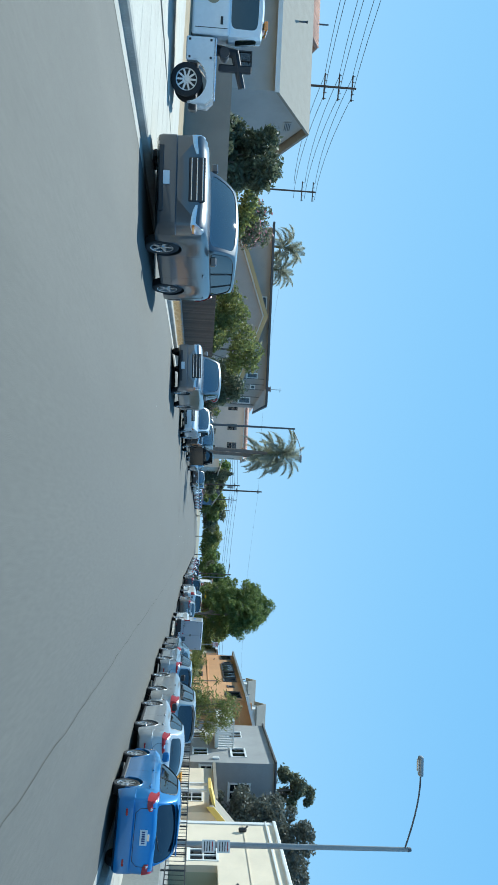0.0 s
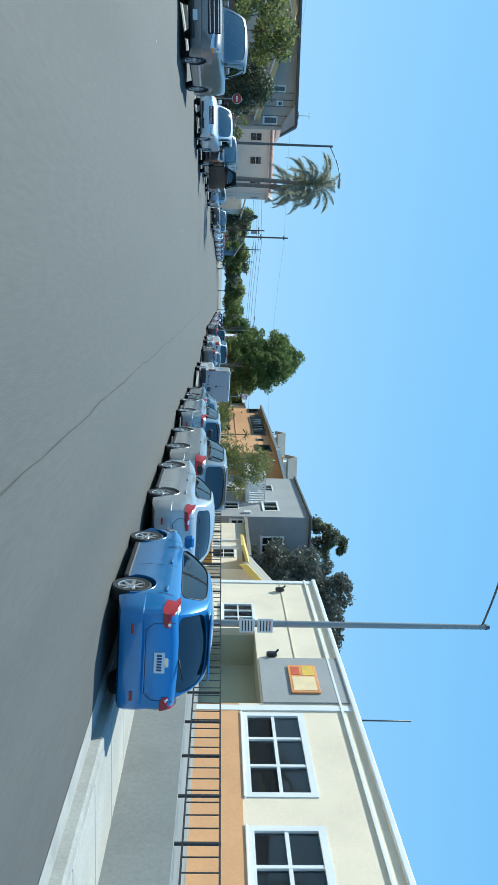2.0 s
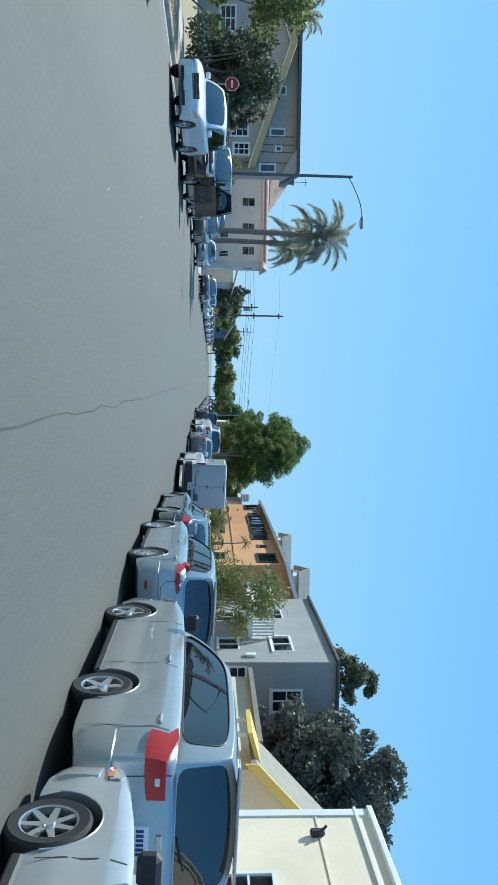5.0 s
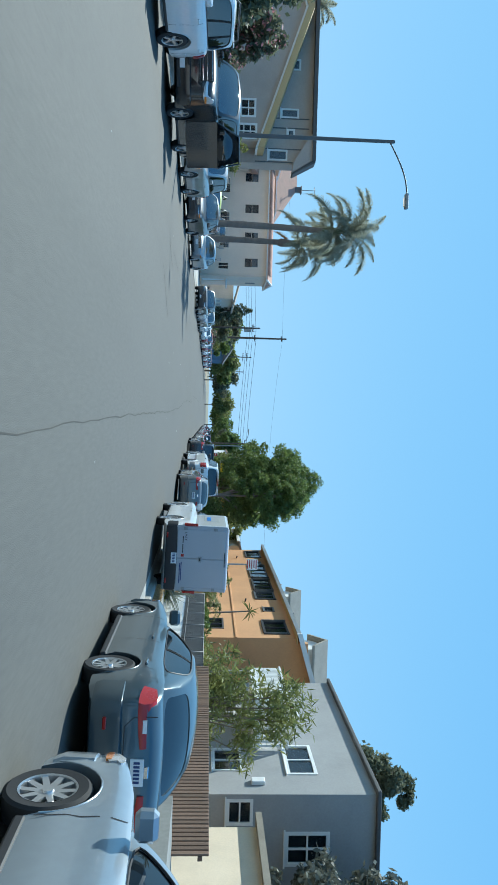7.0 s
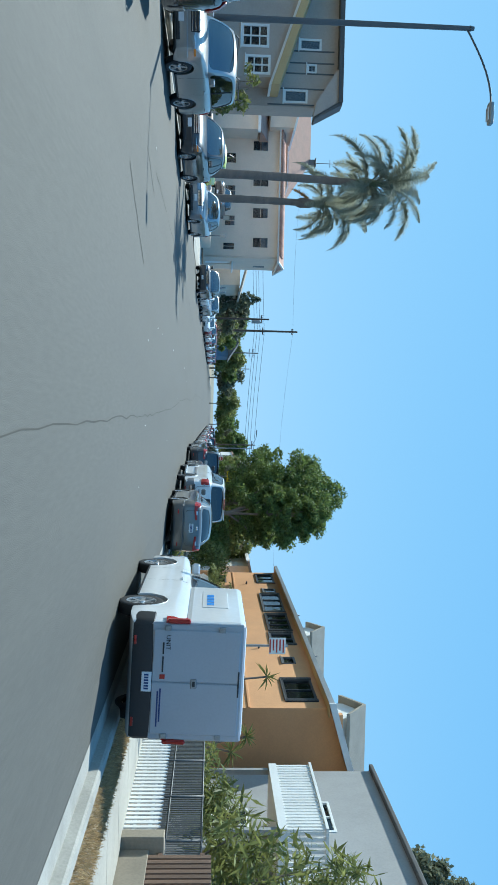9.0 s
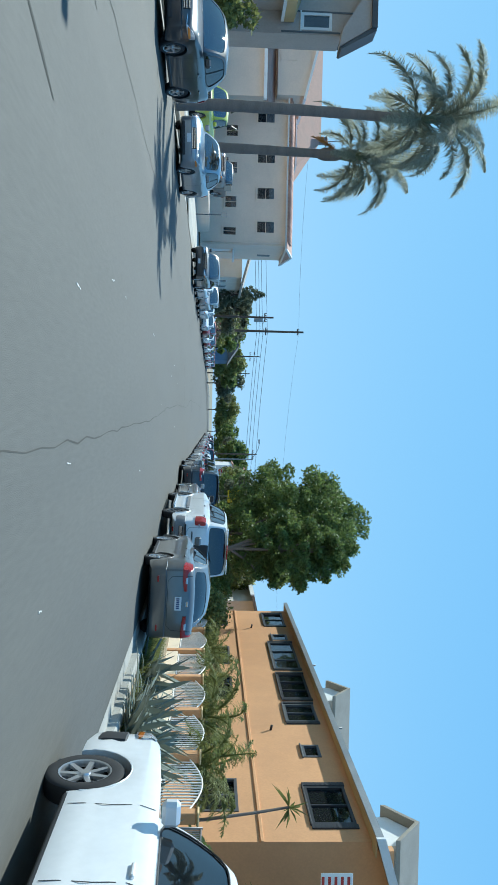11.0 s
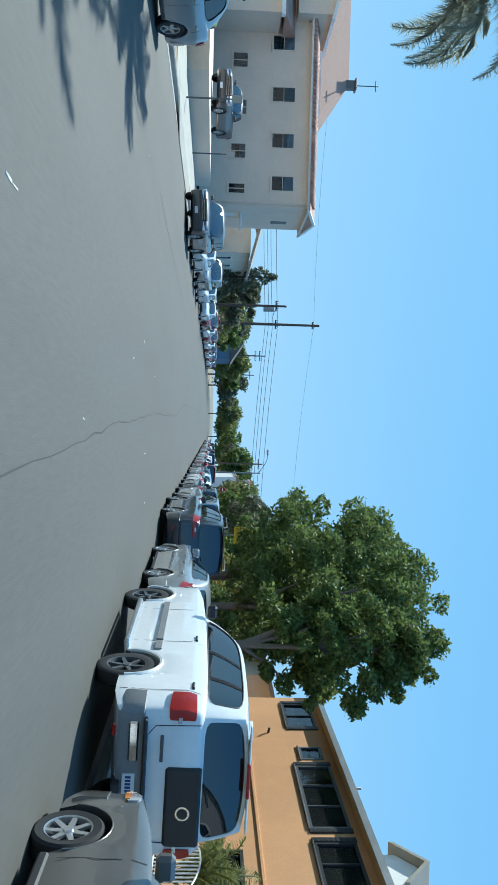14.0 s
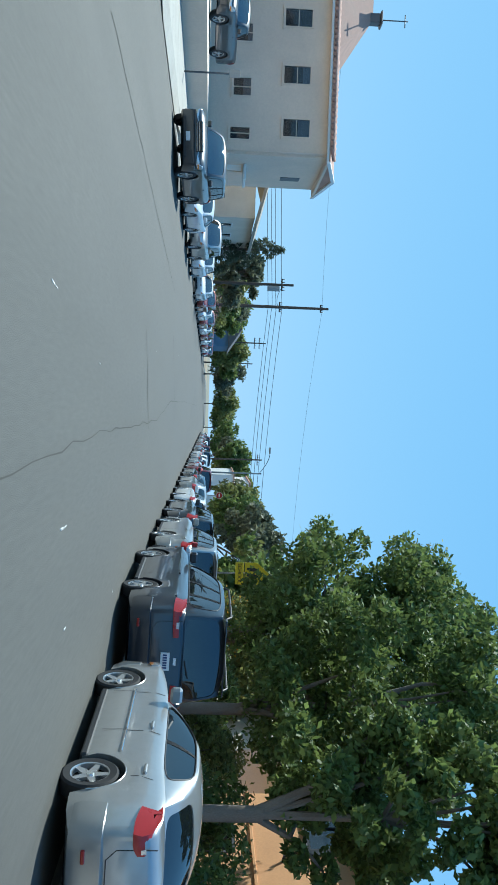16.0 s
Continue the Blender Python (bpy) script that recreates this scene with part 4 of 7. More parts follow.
# ---- special vehicles ----
truck = car("utility_pickup", "white utility pickup with a grey box body", 5.42, 55.55, 0, spec_of(PICKUP, wb=3.5, wheel="seven", tail=(0.88, 1.24, 0.14, 0.20), bumper_mat=TRIM), WHITEP, "pickup")
BOXGREY = material("box_grey", (0.40, 0.41, 0.44), 0.5, vary=0.05, dirt=(0.25, 0.25, 0.26), dirt_amount=0.2)
bm = bmesh.new()
box(bm, -0.93, 0.93, -2.88, -0.25, 1.16, 2.14, bevel=0.1, seg=3)
part("box_body", bm, WHITEP, truck, "white fibreglass box body over the bed")
cap = part("rear_frame", box(bmesh.new(), -0.92, 0.92, -2.93, -2.86, 0.66, 2.12, bevel=0.03), BOXGREY, truck, "grey rear frame")
for s in (-1, 1):
    d = part("rear_door", box(bmesh.new(), min(s * 0.006, s * 0.82), max(s * 0.006, s * 0.82), -2.955, -2.92, 0.70, 2.06, bevel=0.015), BOXGREY, truck, "grey rear door")
    for z in (0.92, 1.76):
        part("hinge", box(bmesh.new(), min(s * 0.80, s * 0.88), max(s * 0.80, s * 0.88), -2.97, -2.93, z - 0.05, z + 0.05, bevel=0.008), STEEL, d)
    part("side_window", box(bmesh.new(), s * 0.932 - 0.006, s * 0.932 + 0.006, -1.9, -0.7, 1.42, 1.86, bevel=0.004), WHITEP, truck)
    for k in range(4):
        part("blue_mark", box(bmesh.new(), s * 0.94 - 0.004, s * 0.94 + 0.004, -1.75 + k * 0.2, -1.6 + k * 0.2, 1.5, 1.62), material("sign_blue", (0.03, 0.22, 0.6), 0.5), truck)
for s in (-1, 1):
    part("corner_lamp", box(bmesh.new(), s * 0.945 - 0.035, s * 0.945 + 0.035, -2.95, -2.84, 0.90, 1.26, bevel=0.02), REDLAMP, truck, "red corner lamp")
latch = part("latch", box(bmesh.new(), -0.07, 0.09, -2.975, -2.945, 1.30, 1.40, bevel=0.015), STEEL, truck)
part("latch_pull", box(bmesh.new(), -0.03, 0.05, -2.985, -2.97, 1.33, 1.37, bevel=0.006), TRIM, latch)
part("door_sill_bar", box(bmesh.new(), -0.2, 0.2, -2.965, -2.95, 2.03, 2.055, bevel=0.005), TRIM, truck)
for x0, x1, z in ((0.10, 0.62, 0.84), (0.14, 0.70, 0.80), (-0.62, -0.44, 0.86), (-0.40, -0.16, 0.86)):
    part("lettering_bar", box(bmesh.new(), x0, x1, -2.962, -2.953, z - 0.012, z + 0.012), INK if x0 > 0 else TRIM, truck)
part("red_badge", box(bmesh.new(), -0.12, -0.05, -2.962, -2.953, 0.82, 0.90), REDLAMP, truck)
unit = bpy.data.curves.new("lettering", "FONT")
unit.body, unit.size, unit.extrude, unit.align_x = "UNIT", 0.10, 0.002, "CENTER"
lettering = new("lettering", unit)
lettering.data.materials.append(TRIM)
lettering.parent = truck
lettering.matrix_basis = pose(-0.62, -2.958, 0.90, 90, 0, 0)

# the standing-open door of the black SUV, hinged at its front edge
hinge = pose(-BIGSUV["W"] / 2 * 1.0, 0.98, 0, 0, 0, -64)
bm = bmesh.new()
patch(bm, (0, 0, 0.55), (0, -1.3, 0.55), (0.03, -1.3, 1.47), (0.03, 0, 1.47), 0.09, out=(-1, 0, 0))
bmesh.ops.bevel(bm, geom=list(bm.edges), offset=0.02, segments=2, affect="EDGES")
d = part("open_door", bm, BLACKP, open_suv, "black front door standing open")
d.matrix_basis = hinge
w = part("door_window", patch(bmesh.new(), (0.04, -0.05, 1.47), (0.04, -1.27, 1.47), (0.22, -1.15, 2.10), (0.22, -0.45, 2.10), 0.012, out=(-1, 0, 0)), CARGLASS, d)
part("window_frame", tube(bmesh.new(), [(0.04, -0.03, 1.47), (0.22, -0.43, 2.12), (0.22, -1.2, 2.12), (0.04, -1.3, 1.47)], 0.03, 6), BLACKP, d)
part("wing_mirror", box(bmesh.new(), -0.24, 0.0, -0.34, -0.2, 1.5, 1.72, bevel=0.04), BLACKP, d)

# recovery truck on the drive
tow = thing("recovery_truck", "white recovery truck parked on a concrete drive", "truck", pose(-15.4, 19.85, 0.085, 0, 0, 115))
part("chassis", box(bmesh.new(), -0.45, 0.45, -2.6, 2.2, 0.50, 0.72, bevel=0.03), TRIM, tow)
cabspec = dict(kind="pickup", L=6.4, W=2.06, belt=1.5, deck=((-0.5, 1.55), (0.5, 1.55)), taper=0.0)
part("cab", box(bmesh.new(), -1.0, 1.0, -0.72, 1.05, 0.52, 1.56, bevel=0.07, seg=3), WHITEP, tow)
part("bonnet", box(bmesh.new(), -0.88, 0.88, 0.95, 2.35, 0.6, 1.45, bevel=0.14, seg=3), WHITEP, tow)
flank, screen, roof = cab_maps(cabspec, -0.72, -0.64, 0.45, 1.05, 0.80, 2.44)
bm = bmesh.new()
for s in (1, -1):
    ring_panel(bm, lambda p, q: flank(s, p, q), (0, 1), (0.12, 0.92, 0.06, 0.88))
ring_panel(bm, lambda p, q: screen(1, p, q), (-1, 1), (-0.9, 0.9, 0.06, 0.92))
ring_panel(bm, lambda p, q: screen(-1, p, q), (-1, 1), (-0.7, 0.7, 0.2, 0.85))
ring_panel(bm, roof, (-1, 1), None)
bmesh.ops.remove_doubles(bm, verts=bm.verts, dist=0.002)
bmesh.ops.recalc_face_normals(bm, faces=bm.faces)
for f in bm.faces:
    f.smooth = True
bmesh.ops.solidify(bm, geom=list(bm.faces), thickness=0.03)
part("cab_roof", bm, WHITEP, tow)
part("windscreen", pane(lambda p, q: screen(1, p, q), (-0.9, 0.9, 0.06, 0.92), (0, -0.012, -0.006)), SCREEN, tow)
part("rear_window", pane(lambda p, q: screen(-1, p, q), (-0.7, 0.7, 0.2, 0.85), (0, 0.012, -0.006)), CARGLASS, tow)
for s in (1, -1):
    part("side_window", pane(lambda p, q: flank(s, p, q), (0.12, 0.92, 0.06, 0.88), (-s * 0.012, 0, 0)), CARGLASS, tow)
    part("door_seam", box(bmesh.new(), s * 1.0 - 0.006, s * 1.0 + 0.006, -0.55, -0.535, 0.62, 1.5), TRIM, tow)
    part("door_handle", box(bmesh.new(), s * 1.01 - 0.02, s * 1.01 + 0.02, -0.45, -0.25, 1.30, 1.37, bevel=0.012), TRIM, tow)
    part("door_emblem", tube(bmesh.new(), [(s * 0.99, 0.25, 1.08), (s * 1.008, 0.25, 1.08)], 0.2, 18), material("gold_emblem", (0.30, 0.25, 0.17), 0.6), tow)
    part("wing_mirror", box(bmesh.new(), min(s * 1.02, s * 1.24), max(s * 1.02, s * 1.24), 0.78, 0.88, 1.6, 2.0, bevel=0.03), TRIM, tow)
    locker = part("side_locker", box(bmesh.new(), min(s * 0.5, s * 1.02), max(s * 0.5, s * 1.02), -1.38, -0.78, 0.40, 1.18, bevel=0.03), WHITEP, tow)
    for yy, zz2 in ((-1.3, 0.5), (-1.3, 1.08), (-0.86, 0.5), (-0.86, 1.08)):
        part("bolt", box(bmesh.new(), s * 1.025 - 0.012, s * 1.025 + 0.012, yy - 0.03, yy + 0.03, zz2 - 0.03, zz2 + 0.03, bevel=0.008), TRIM, locker)
    bm = bmesh.new()
    arc = [(-1.87 + 0.56 * math.cos(a), 0.44 + 0.56 * math.sin(a)) for a in np.linspace(0.25, math.pi - 0.05, 13)]
    outer = [(-1.37, 1.18)] + [(yy, 1.18) for yy in np.linspace(-1.42, -2.3, 11)] + [(-2.48, 1.0)]
    rows = []
    for x in (s * 0.5, s * 1.02):
        rows.append(([bm.verts.new((x, yy, zz2)) for yy, zz2 in arc], [bm.verts.new((x, yy, zz2)) for yy, zz2 in outer]))
    for k in range(12):
        for ra, rb in rows:
            bm.faces.new((ra[k], ra[k + 1], rb[k + 1], rb[k]))
        bm.faces.new((rows[0][0][k], rows[0][0][k + 1], rows[1][0][k + 1], rows[1][0][k]))
        bm.faces.new((rows[0][1][k], rows[0][1][k + 1], rows[1][1][k + 1], rows[1][1][k]))
    bmesh.ops.recalc_face_normals(bm, faces=bm.faces)
    part("rear_mudguard", bm, WHITEP, tow)
    part("light_strip", box(bmesh.new(), s * 1.0 - 0.03, s * 1.0 + 0.03, -2.2, -0.8, 1.19, 1.23, bevel=0.01), CHROME, tow)
    tyre, rim, disc = wheel_meshes(0.44, "ten")
    for cy in (-1.87, 1.62):
        t = share("tyre", tyre, tow, pose(s * 0.88, cy, 0.44, 0, 0, 0 if s > 0 else 180))
        share("rim", rim, t)
        share("brake_disc", disc, t)
part("boom", tube(bmesh.new(), [(0, -0.9, 0.9), (0, -1.0, 1.75), (0, -1.9, 2.0)], [0.17, 0.15, 0.10], 8), TRIM, tow)
part("winch", tube(bmesh.new(), [(-0.5, -1.05, 1.45), (0.5, -1.05, 1.45)], 0.14, 10), TRIM, tow)
part("crane_arm", box(bmesh.new(), -0.12, 0.12, -1.5, -1.3, 1.3, 2.25, bevel=0.03), TRIM, tow)
part("light_bar", box(bmesh.new(), -0.6, 0.6, -0.45, -0.2, 2.5, 2.62, bevel=0.03), AMBER, tow)

# ---- building helpers ----
def bar(bm, axis, p0, p1, a0, a1, z0, z1, bevel=0.0):
    """A box given by depth (p), run along the wall (a) and height."""
    p0, p1, a0, a1 = min(p0, p1), max(p0, p1), min(a0, a1), max(a0, a1)
    return box(bm, p0, p1, a0, a1, z0, z1, bevel) if axis == "x" else box(bm, a0, a1, p0, p1, z0, z1, bevel)


def wall(parent, mat, axis, plane, inner, a0, a1, z0, z1, holes=(), name="wall", label=""):
    """A wall with real openings, from its outer face (plane) to its inner one."""
    bm = bmesh.new()
    aa = sorted({a0, a1} | {min(max(v, a0), a1) for h in holes for v in h[:2]})
    zz = sorted({z0, z1} | {min(max(v, z0), z1) for h in holes for v in h[2:4]})
    for i in range(len(aa) - 1):
        for j in range(len(zz) - 1):
            am, zm = (aa[i] + aa[i + 1]) / 2, (zz[j] + zz[j + 1]) / 2
            if any(h[0] < am < h[1] and h[2] < zm < h[3] for h in holes):
                continue
            bar(bm, axis, plane, inner, aa[i], aa[i + 1], zz[j], zz[j + 1])
    bmesh.ops.remove_doubles(bm, verts=bm.verts, dist=0.001)
    twice = {}
    for f in bm.faces:
        twice.setdefault(tuple(round(c, 3) for c in f.calc_center_median()), []).append(f)
    bmesh.ops.delete(bm, geom=[f for fs in twice.values() if len(fs) > 1 for f in fs], context="FACES_ONLY")
    return part(name, bm, mat, parent, label)


# pale blinds; on the taupe block this colour imitates sky reflected in the glass
BLIND_SHEEN = material("window_blind", (0.76, 0.77, 0.77), 0.9, vary=0.1)
# near-black colour that stands in for the shade of unlit rooms
ROOM_SHADE = material("dark_room", (0.05, 0.05, 0.052), 0.95)


def frame_ring(bm, axis, p0, p1, rect, wide):
    """One closed rectangular frame between two depths."""
    a0, a1, z0, z1 = rect
    put = (lambda p, a, z: (p, a, z)) if axis == "x" else (lambda p, a, z: (a, p, z))
    rings = []
    for p, d in ((p0, 0), (p0, wide), (p1, wide), (p1, 0)):
        rings.append([bm.verts.new(put(p, a, z)) for a, z in ((a0 + d, z0 + d), (a1 - d, z0 + d), (a1 - d, z1 - d), (a0 + d, z1 - d))])
    for r0, r1 in zip(rings, rings[1:] + rings[:1]):
        for k in range(4):
            bm.faces.new((r0[k], r0[(k + 1) % 4], r1[(k + 1) % 4], r1[k]))
    bmesh.ops.recalc_face_normals(bm, faces=bm.faces)
    return bm


def window(parent, axis, plane, out, a0, a1, z0, z1, nx=2, nz=1, mat=None, frame_w=0.06, blind=0.0, sill=True):
    """A window in an opening: frame and mullions, panes, sill, a blind behind that on the taupe block stands for
    reflected sky. out: which way the wall faces.
    """
    mat = mat or WHITE
    f0, f1 = plane + out * 0.03, plane - out * 0.08
    g = frame_w * 0.4
    w = part("window", frame_ring(bmesh.new(), axis, f0, f1, (a0 - g, a1 + g, z0 - g, z1 + g), frame_w * 1.4), mat, parent)
    for i in range(1, nx):
        c = a0 + (a1 - a0) * i / nx
        part("mullion", bar(bmesh.new(), axis, f0 - out * 0.02, f1, c - frame_w * 0.4, c + frame_w * 0.4, z0 + frame_w, z1 - frame_w), mat, w)
    for i in range(1, nz):
        c = z0 + (z1 - z0) * i / nz
        part("glazing_bar", bar(bmesh.new(), axis, f0 - out * 0.024, f1 + out * 0.006, a0 + frame_w, a1 - frame_w, c - frame_w * 0.35, c + frame_w * 0.35), mat, w)
    for i in range(nx):
        c0, c1 = a0 + (a1 - a0) * i / nx, a0 + (a1 - a0) * (i + 1) / nx
        part("pane", bar(bmesh.new(), axis, plane - out * (0.04 + 0.012 * (i % 2)), plane - out * (0.048 + 0.012 * (i % 2)), c0 + 0.01, c1 - 0.01, z0 + 0.02, z1 - 0.02), PANE, w)
    # no room behind: a dark sheet paints the indoor shade
    part("room_back", bar(bmesh.new(), axis, plane - out * 0.30, plane - out * 0.32, a0 - 0.05, a1 + 0.05, z0 - 0.05, z1 + 0.05), ROOM_SHADE, w)
    if blind:
        part("blind", bar(bmesh.new(), axis, plane - out * 0.062, plane - out * 0.070, a0 + 0.04, a1 - 0.04, z1 - (z1 - z0) * blind, z1 - 0.03), BLIND_SHEEN, w)
    if sill:
        part("sill", bar(bmesh.new(), axis, plane + out * 0.07, plane - out * 0.04, a0 - 0.1, a1 + 0.1, z0 - 0.09, z0 - 0.03, bevel=0.012), mat, w)
    return w


def prism(bm, axis, a_pts, p0, p1):
    """A polygon in the wall's own plane (a, z), drawn from depth p0 to p1."""
    rings = [[bm.verts.new((p, a, z) if axis == "x" else (a, p, z)) for a, z in a_pts] for p in (p0, p1)]
    n = len(a_pts)
    bm.faces.new(rings[0])
    bm.faces.new(rings[1][::-1])
    for i in range(n):
        bm.faces.new((rings[0][i], rings[0][(i + 1) % n], rings[1][(i + 1) % n], rings[1][i]))
    return bm


# ---- cream shop building on its raised terrace ----
bld = thing("cream_building", "cream stucco building with an orange lower wall behind a terrace", "building", pose(0, -0.45, 0))
XC, T = 13.6, 1.0
holes = [(30.9, 37.0, T, 3.15), (25.9, 30.2, 2.5, 4.4), (37.5, 39.6, 1.85, 3.2), (20.4, 24.6, 2.5, 4.4)]
wall(bld, CREAM, "x", XC, XC + 0.3, 16.0, 42.5, T - 0.1, 6.1, holes)
wall(bld, CREAM, "y", 42.5, 42.2, XC + 0.3, 22, T - 0.1, 6.1)
wall(bld, CREAM, "y", 16.0, 16.3, XC + 0.3, 22, T - 0.1, 6.1)
part("roof", box(bmesh.new(), XC + 0.3, 22, 16.3, 42.2, 5.75, 5.9), DARKROOF, bld)
wall(bld, CREAM, "x", 22.0, 21.7, 16.3, 42.2, T - 0.1, 6.1)
part("lower_wall", bar(bmesh.new(), "x", XC - 0.03, XC + 0.1, 16.0, 30.85, T - 0.05, 2.38), ORANGE, bld, "orange painted lower wall")
part("grey_band", bar(bmesh.new(), "x", XC - 0.06, XC + 0.05, 30.9, 34.2, 3.2, 6.15), GREYSTUCCO, bld, "grey painted panel")
part("parapet_trim", bar(bmesh.new(), "x", XC - 0.12, XC + 0.36, 15.9, 42.6, 6.1, 6.28, bevel=0.03), WHITE, bld)
part("cornice", bar(bmesh.new(), "x", XC - 0.07, XC + 0.02, 15.9, 42.6, 5.72, 5.80), WHITE, bld)
for a in (30.55, 42.35):
    part("corner_pilaster", bar(bmesh.new(), "x", XC - 0.05, XC + 0.02, a - 0.16, a + 0.16, T, 6.1), WHITE, bld)
part("mid_cornice", bar(bmesh.new(), "x", XC - 0.03, XC + 0.02, 34.25, 42.15, 4.55, 4.60), CREAM, bld)
window(bld, "x", XC, -1, 25.9, 30.2, 2.5, 4.4, 3, 2, frame_w=0.14, blind=0.5)
window(bld, "x", XC, -1, 20.4, 24.6, 2.5, 4.4, 3, 2, frame_w=0.14)
window(bld, "x", XC, -1, 37.5, 39.6, 1.85, 3.2, 3, 2, frame_w=0.08)
OLIVE = material("porch_green", (0.44, 0.43, 0.31), 0.85, vary=0.08)
for nm, dims in (("porch_back", (XC + 1.6, XC + 1.75, 30.9, 37.0, T, 3.3)), ("porch_side", (XC + 0.3, XC + 1.6, 30.75, 30.9, T, 3.3)), ("porch_side", (XC + 0.3, XC + 1.6, 37.0, 37.15, T, 3.3)), ("porch_soffit", (XC + 0.3, XC + 1.6, 30.9, 37.0, 3.15, 3.3))):
    bx(nm, OLIVE, bld, *dims)
door = bx("door", material("dark_door", (0.06, 0.05, 0.05), 0.5), bld, XC + 1.54, XC + 1.6, 31.6, 32.7, T, 3.05, bevel=0.01)
part("door_handle", tube(bmesh.new(), [(XC + 1.48, 32.55, 2.05), (XC + 1.54, 32.55, 2.05)], 0.03, 8), CHROME, door)
for a in (34.4, 41.2):
    lamp = part("wall_lamp", box(bmesh.new(), XC - 0.2, XC - 0.02, a - 0.12, a + 0.12, 3.5 if a < 40 else 4.3, 3.9 if a < 40 else 4.7, bevel=0.05), TRIM, bld)
    part("lamp_arm", tube(bmesh.new(), [(XC - 0.02, a, 3.7 if a < 40 else 4.5), (XC - 0.3, a, 3.95 if a < 40 else 4.75)], 0.04, 6), TRIM, lamp)
sign = thing("picture_sign", "orange and yellow picture board on the grey panel", "sign", pose(0, -0.45, 0))
part("board", bar(bmesh.new(), "x", XC - 0.12, XC - 0.06, 31.45, 33.5, 4.2, 5.2, bevel=0.01), material("sign_orange", (0.72, 0.30, 0.10), 0.5, vary=0.3, scale=2), sign)
for a0, a1, z0, z1, c in ((31.6, 32.6, 4.3, 5.1, (0.80, 0.62, 0.36)), (32.7, 33.4, 4.7, 5.1, (0.75, 0.50, 0.08)), (32.75, 33.35, 4.3, 4.6, (0.65, 0.12, 0.05))):
    part("colour_field", bar(bmesh.new(), "x", XC - 0.128, XC - 0.118, a0, a1, z0, z1), material("sign_field_%d" % int(c[1] * 100), c, 0.5, vary=0.2), sign)
for a in (22.0, 30.2):
    part_pole = thing("roof_mast", "thin steel mast on the flat roof", "mast")
    part("mast", tube(bmesh.new(), [(XC + 1, a + 1, 5.88), (XC + 1, a + 1, 8.4)], 0.03, 6), DARKSTEEL, part_pole)
terrace = structure("terrace", box(bmesh.new(), 8.0, XC + 2, 12.0, 44.0, 0.0, T), GREYWALL, "grey concrete retaining wall and terrace", "terrace")
rail = thing("terrace_railing", "dark iron railing along the terrace edge", "railing")
for k in range(24):
    yy = 14.2 + k * 1.12
    part("post", box(bmesh.new(), 8.2, 8.24, yy - 0.02, yy + 0.02, T, T + 0.68), TRIM, rail)
for z in (T + 0.12, T + 0.66):
    part("rail", box(bmesh.new(), 8.205, 8.235, 14.2, 39.98, z - 0.015, z + 0.015), TRIM, rail)
bal = mesh_of("baluster", box(bmesh.new(), 8.212, 8.228, -0.008, 0.008, T + 0.12, T + 0.66), TRIM)
for k in range(83):
    share("baluster", bal, rail, pose(0, 14.3 + k * 0.31, 0))

# ---- yellow-trimmed house ----
bld = thing("yellow_trim_house", "cream cottage with yellow gable trim and a porch", "house")
wall(bld, CREAM, "y", 46.6, 46.85, 14.6, 22.6, 0.0, 3.3, [(15.4, 16.8, 1.3, 2.6), (18.4, 20.4, 1.3, 2.6)])
wall(bld, CREAM, "x", 14.6, 14.85, 46.85, 55.5, 0.0, 3.3, [(48.5, 50.3, 1.3, 2.6)])
window(bld, "y", 46.6, -1, 15.4, 16.8, 1.3, 2.6, 2, 2)
window(bld, "y", 46.6, -1, 18.4, 20.4, 1.3, 2.6, 2, 2)
window(bld, "x", 14.6, -1, 48.5, 50.3, 1.3, 2.6, 2, 2)
part("gable", prism(bmesh.new(), "y", ((14.6, 3.3), (22.6, 3.3), (18.6, 7.0)), 46.62, 46.85), CREAM, bld)
for s in (1, -1):
    e = 18.6 - s * 4.5
    part("roof", prism(bmesh.new(), "y", ((e, 2.95), (18.6, 7.15), (18.6, 7.35), (e, 3.15)), 46.0, 48.2), SHINGLE, bld)
    part("barge_board", prism(bmesh.new(), "y", ((e, 2.75), (18.6, 6.95), (18.6, 7.38), (e, 3.2)), 45.92, 46.0), YELLOWTRIM, bld, "yellow barge board")
wall(bld, CREAM, "x", 22.6, 22.35, 46.85, 55.5, 0.0, 3.3)
wall(bld, CREAM, "y", 55.5, 55.25, 14.85, 22.35, 0.0, 3.3)
part("flat_roof", box(bmesh.new(), 14.3, 22.9, 48.2, 55.9, 3.3, 3.5), SHINGLE, bld)
part("gable_vent", bar(bmesh.new(), "y", 46.56, 46.62, 18.1, 19.1, 5.0, 5.6), WHITE, bld)
porch = bx("porch_floor", CONCRETE, bld, 13.3, 14.6, 46.8, 48.4, 0.0, 0.9)
part("porch_roof", prism(bmesh.new(), "y", ((13.2, 2.85), (14.6, 3.25), (14.6, 3.4), (13.2, 3.0)), 46.4, 48.4), YELLOWTRIM, bld, "yellow-edged porch roof")
for yy in (47.0, 48.2):
    part("porch_post", box(bmesh.new(), 13.45, 13.6, yy - 0.07, yy + 0.07, 0.9, 2.85), WHITE, bld)
for k in range(8):
    part("porch_baluster", box(bmesh.new(), 13.5, 13.54, 47.1 + k * 0.16, 47.15 + k * 0.16, 0.9, 1.7), WHITE, bld)
part("porch_rail", box(bmesh.new(), 13.47, 13.57, 47.0, 48.3, 1.7, 1.77), WHITE, bld)

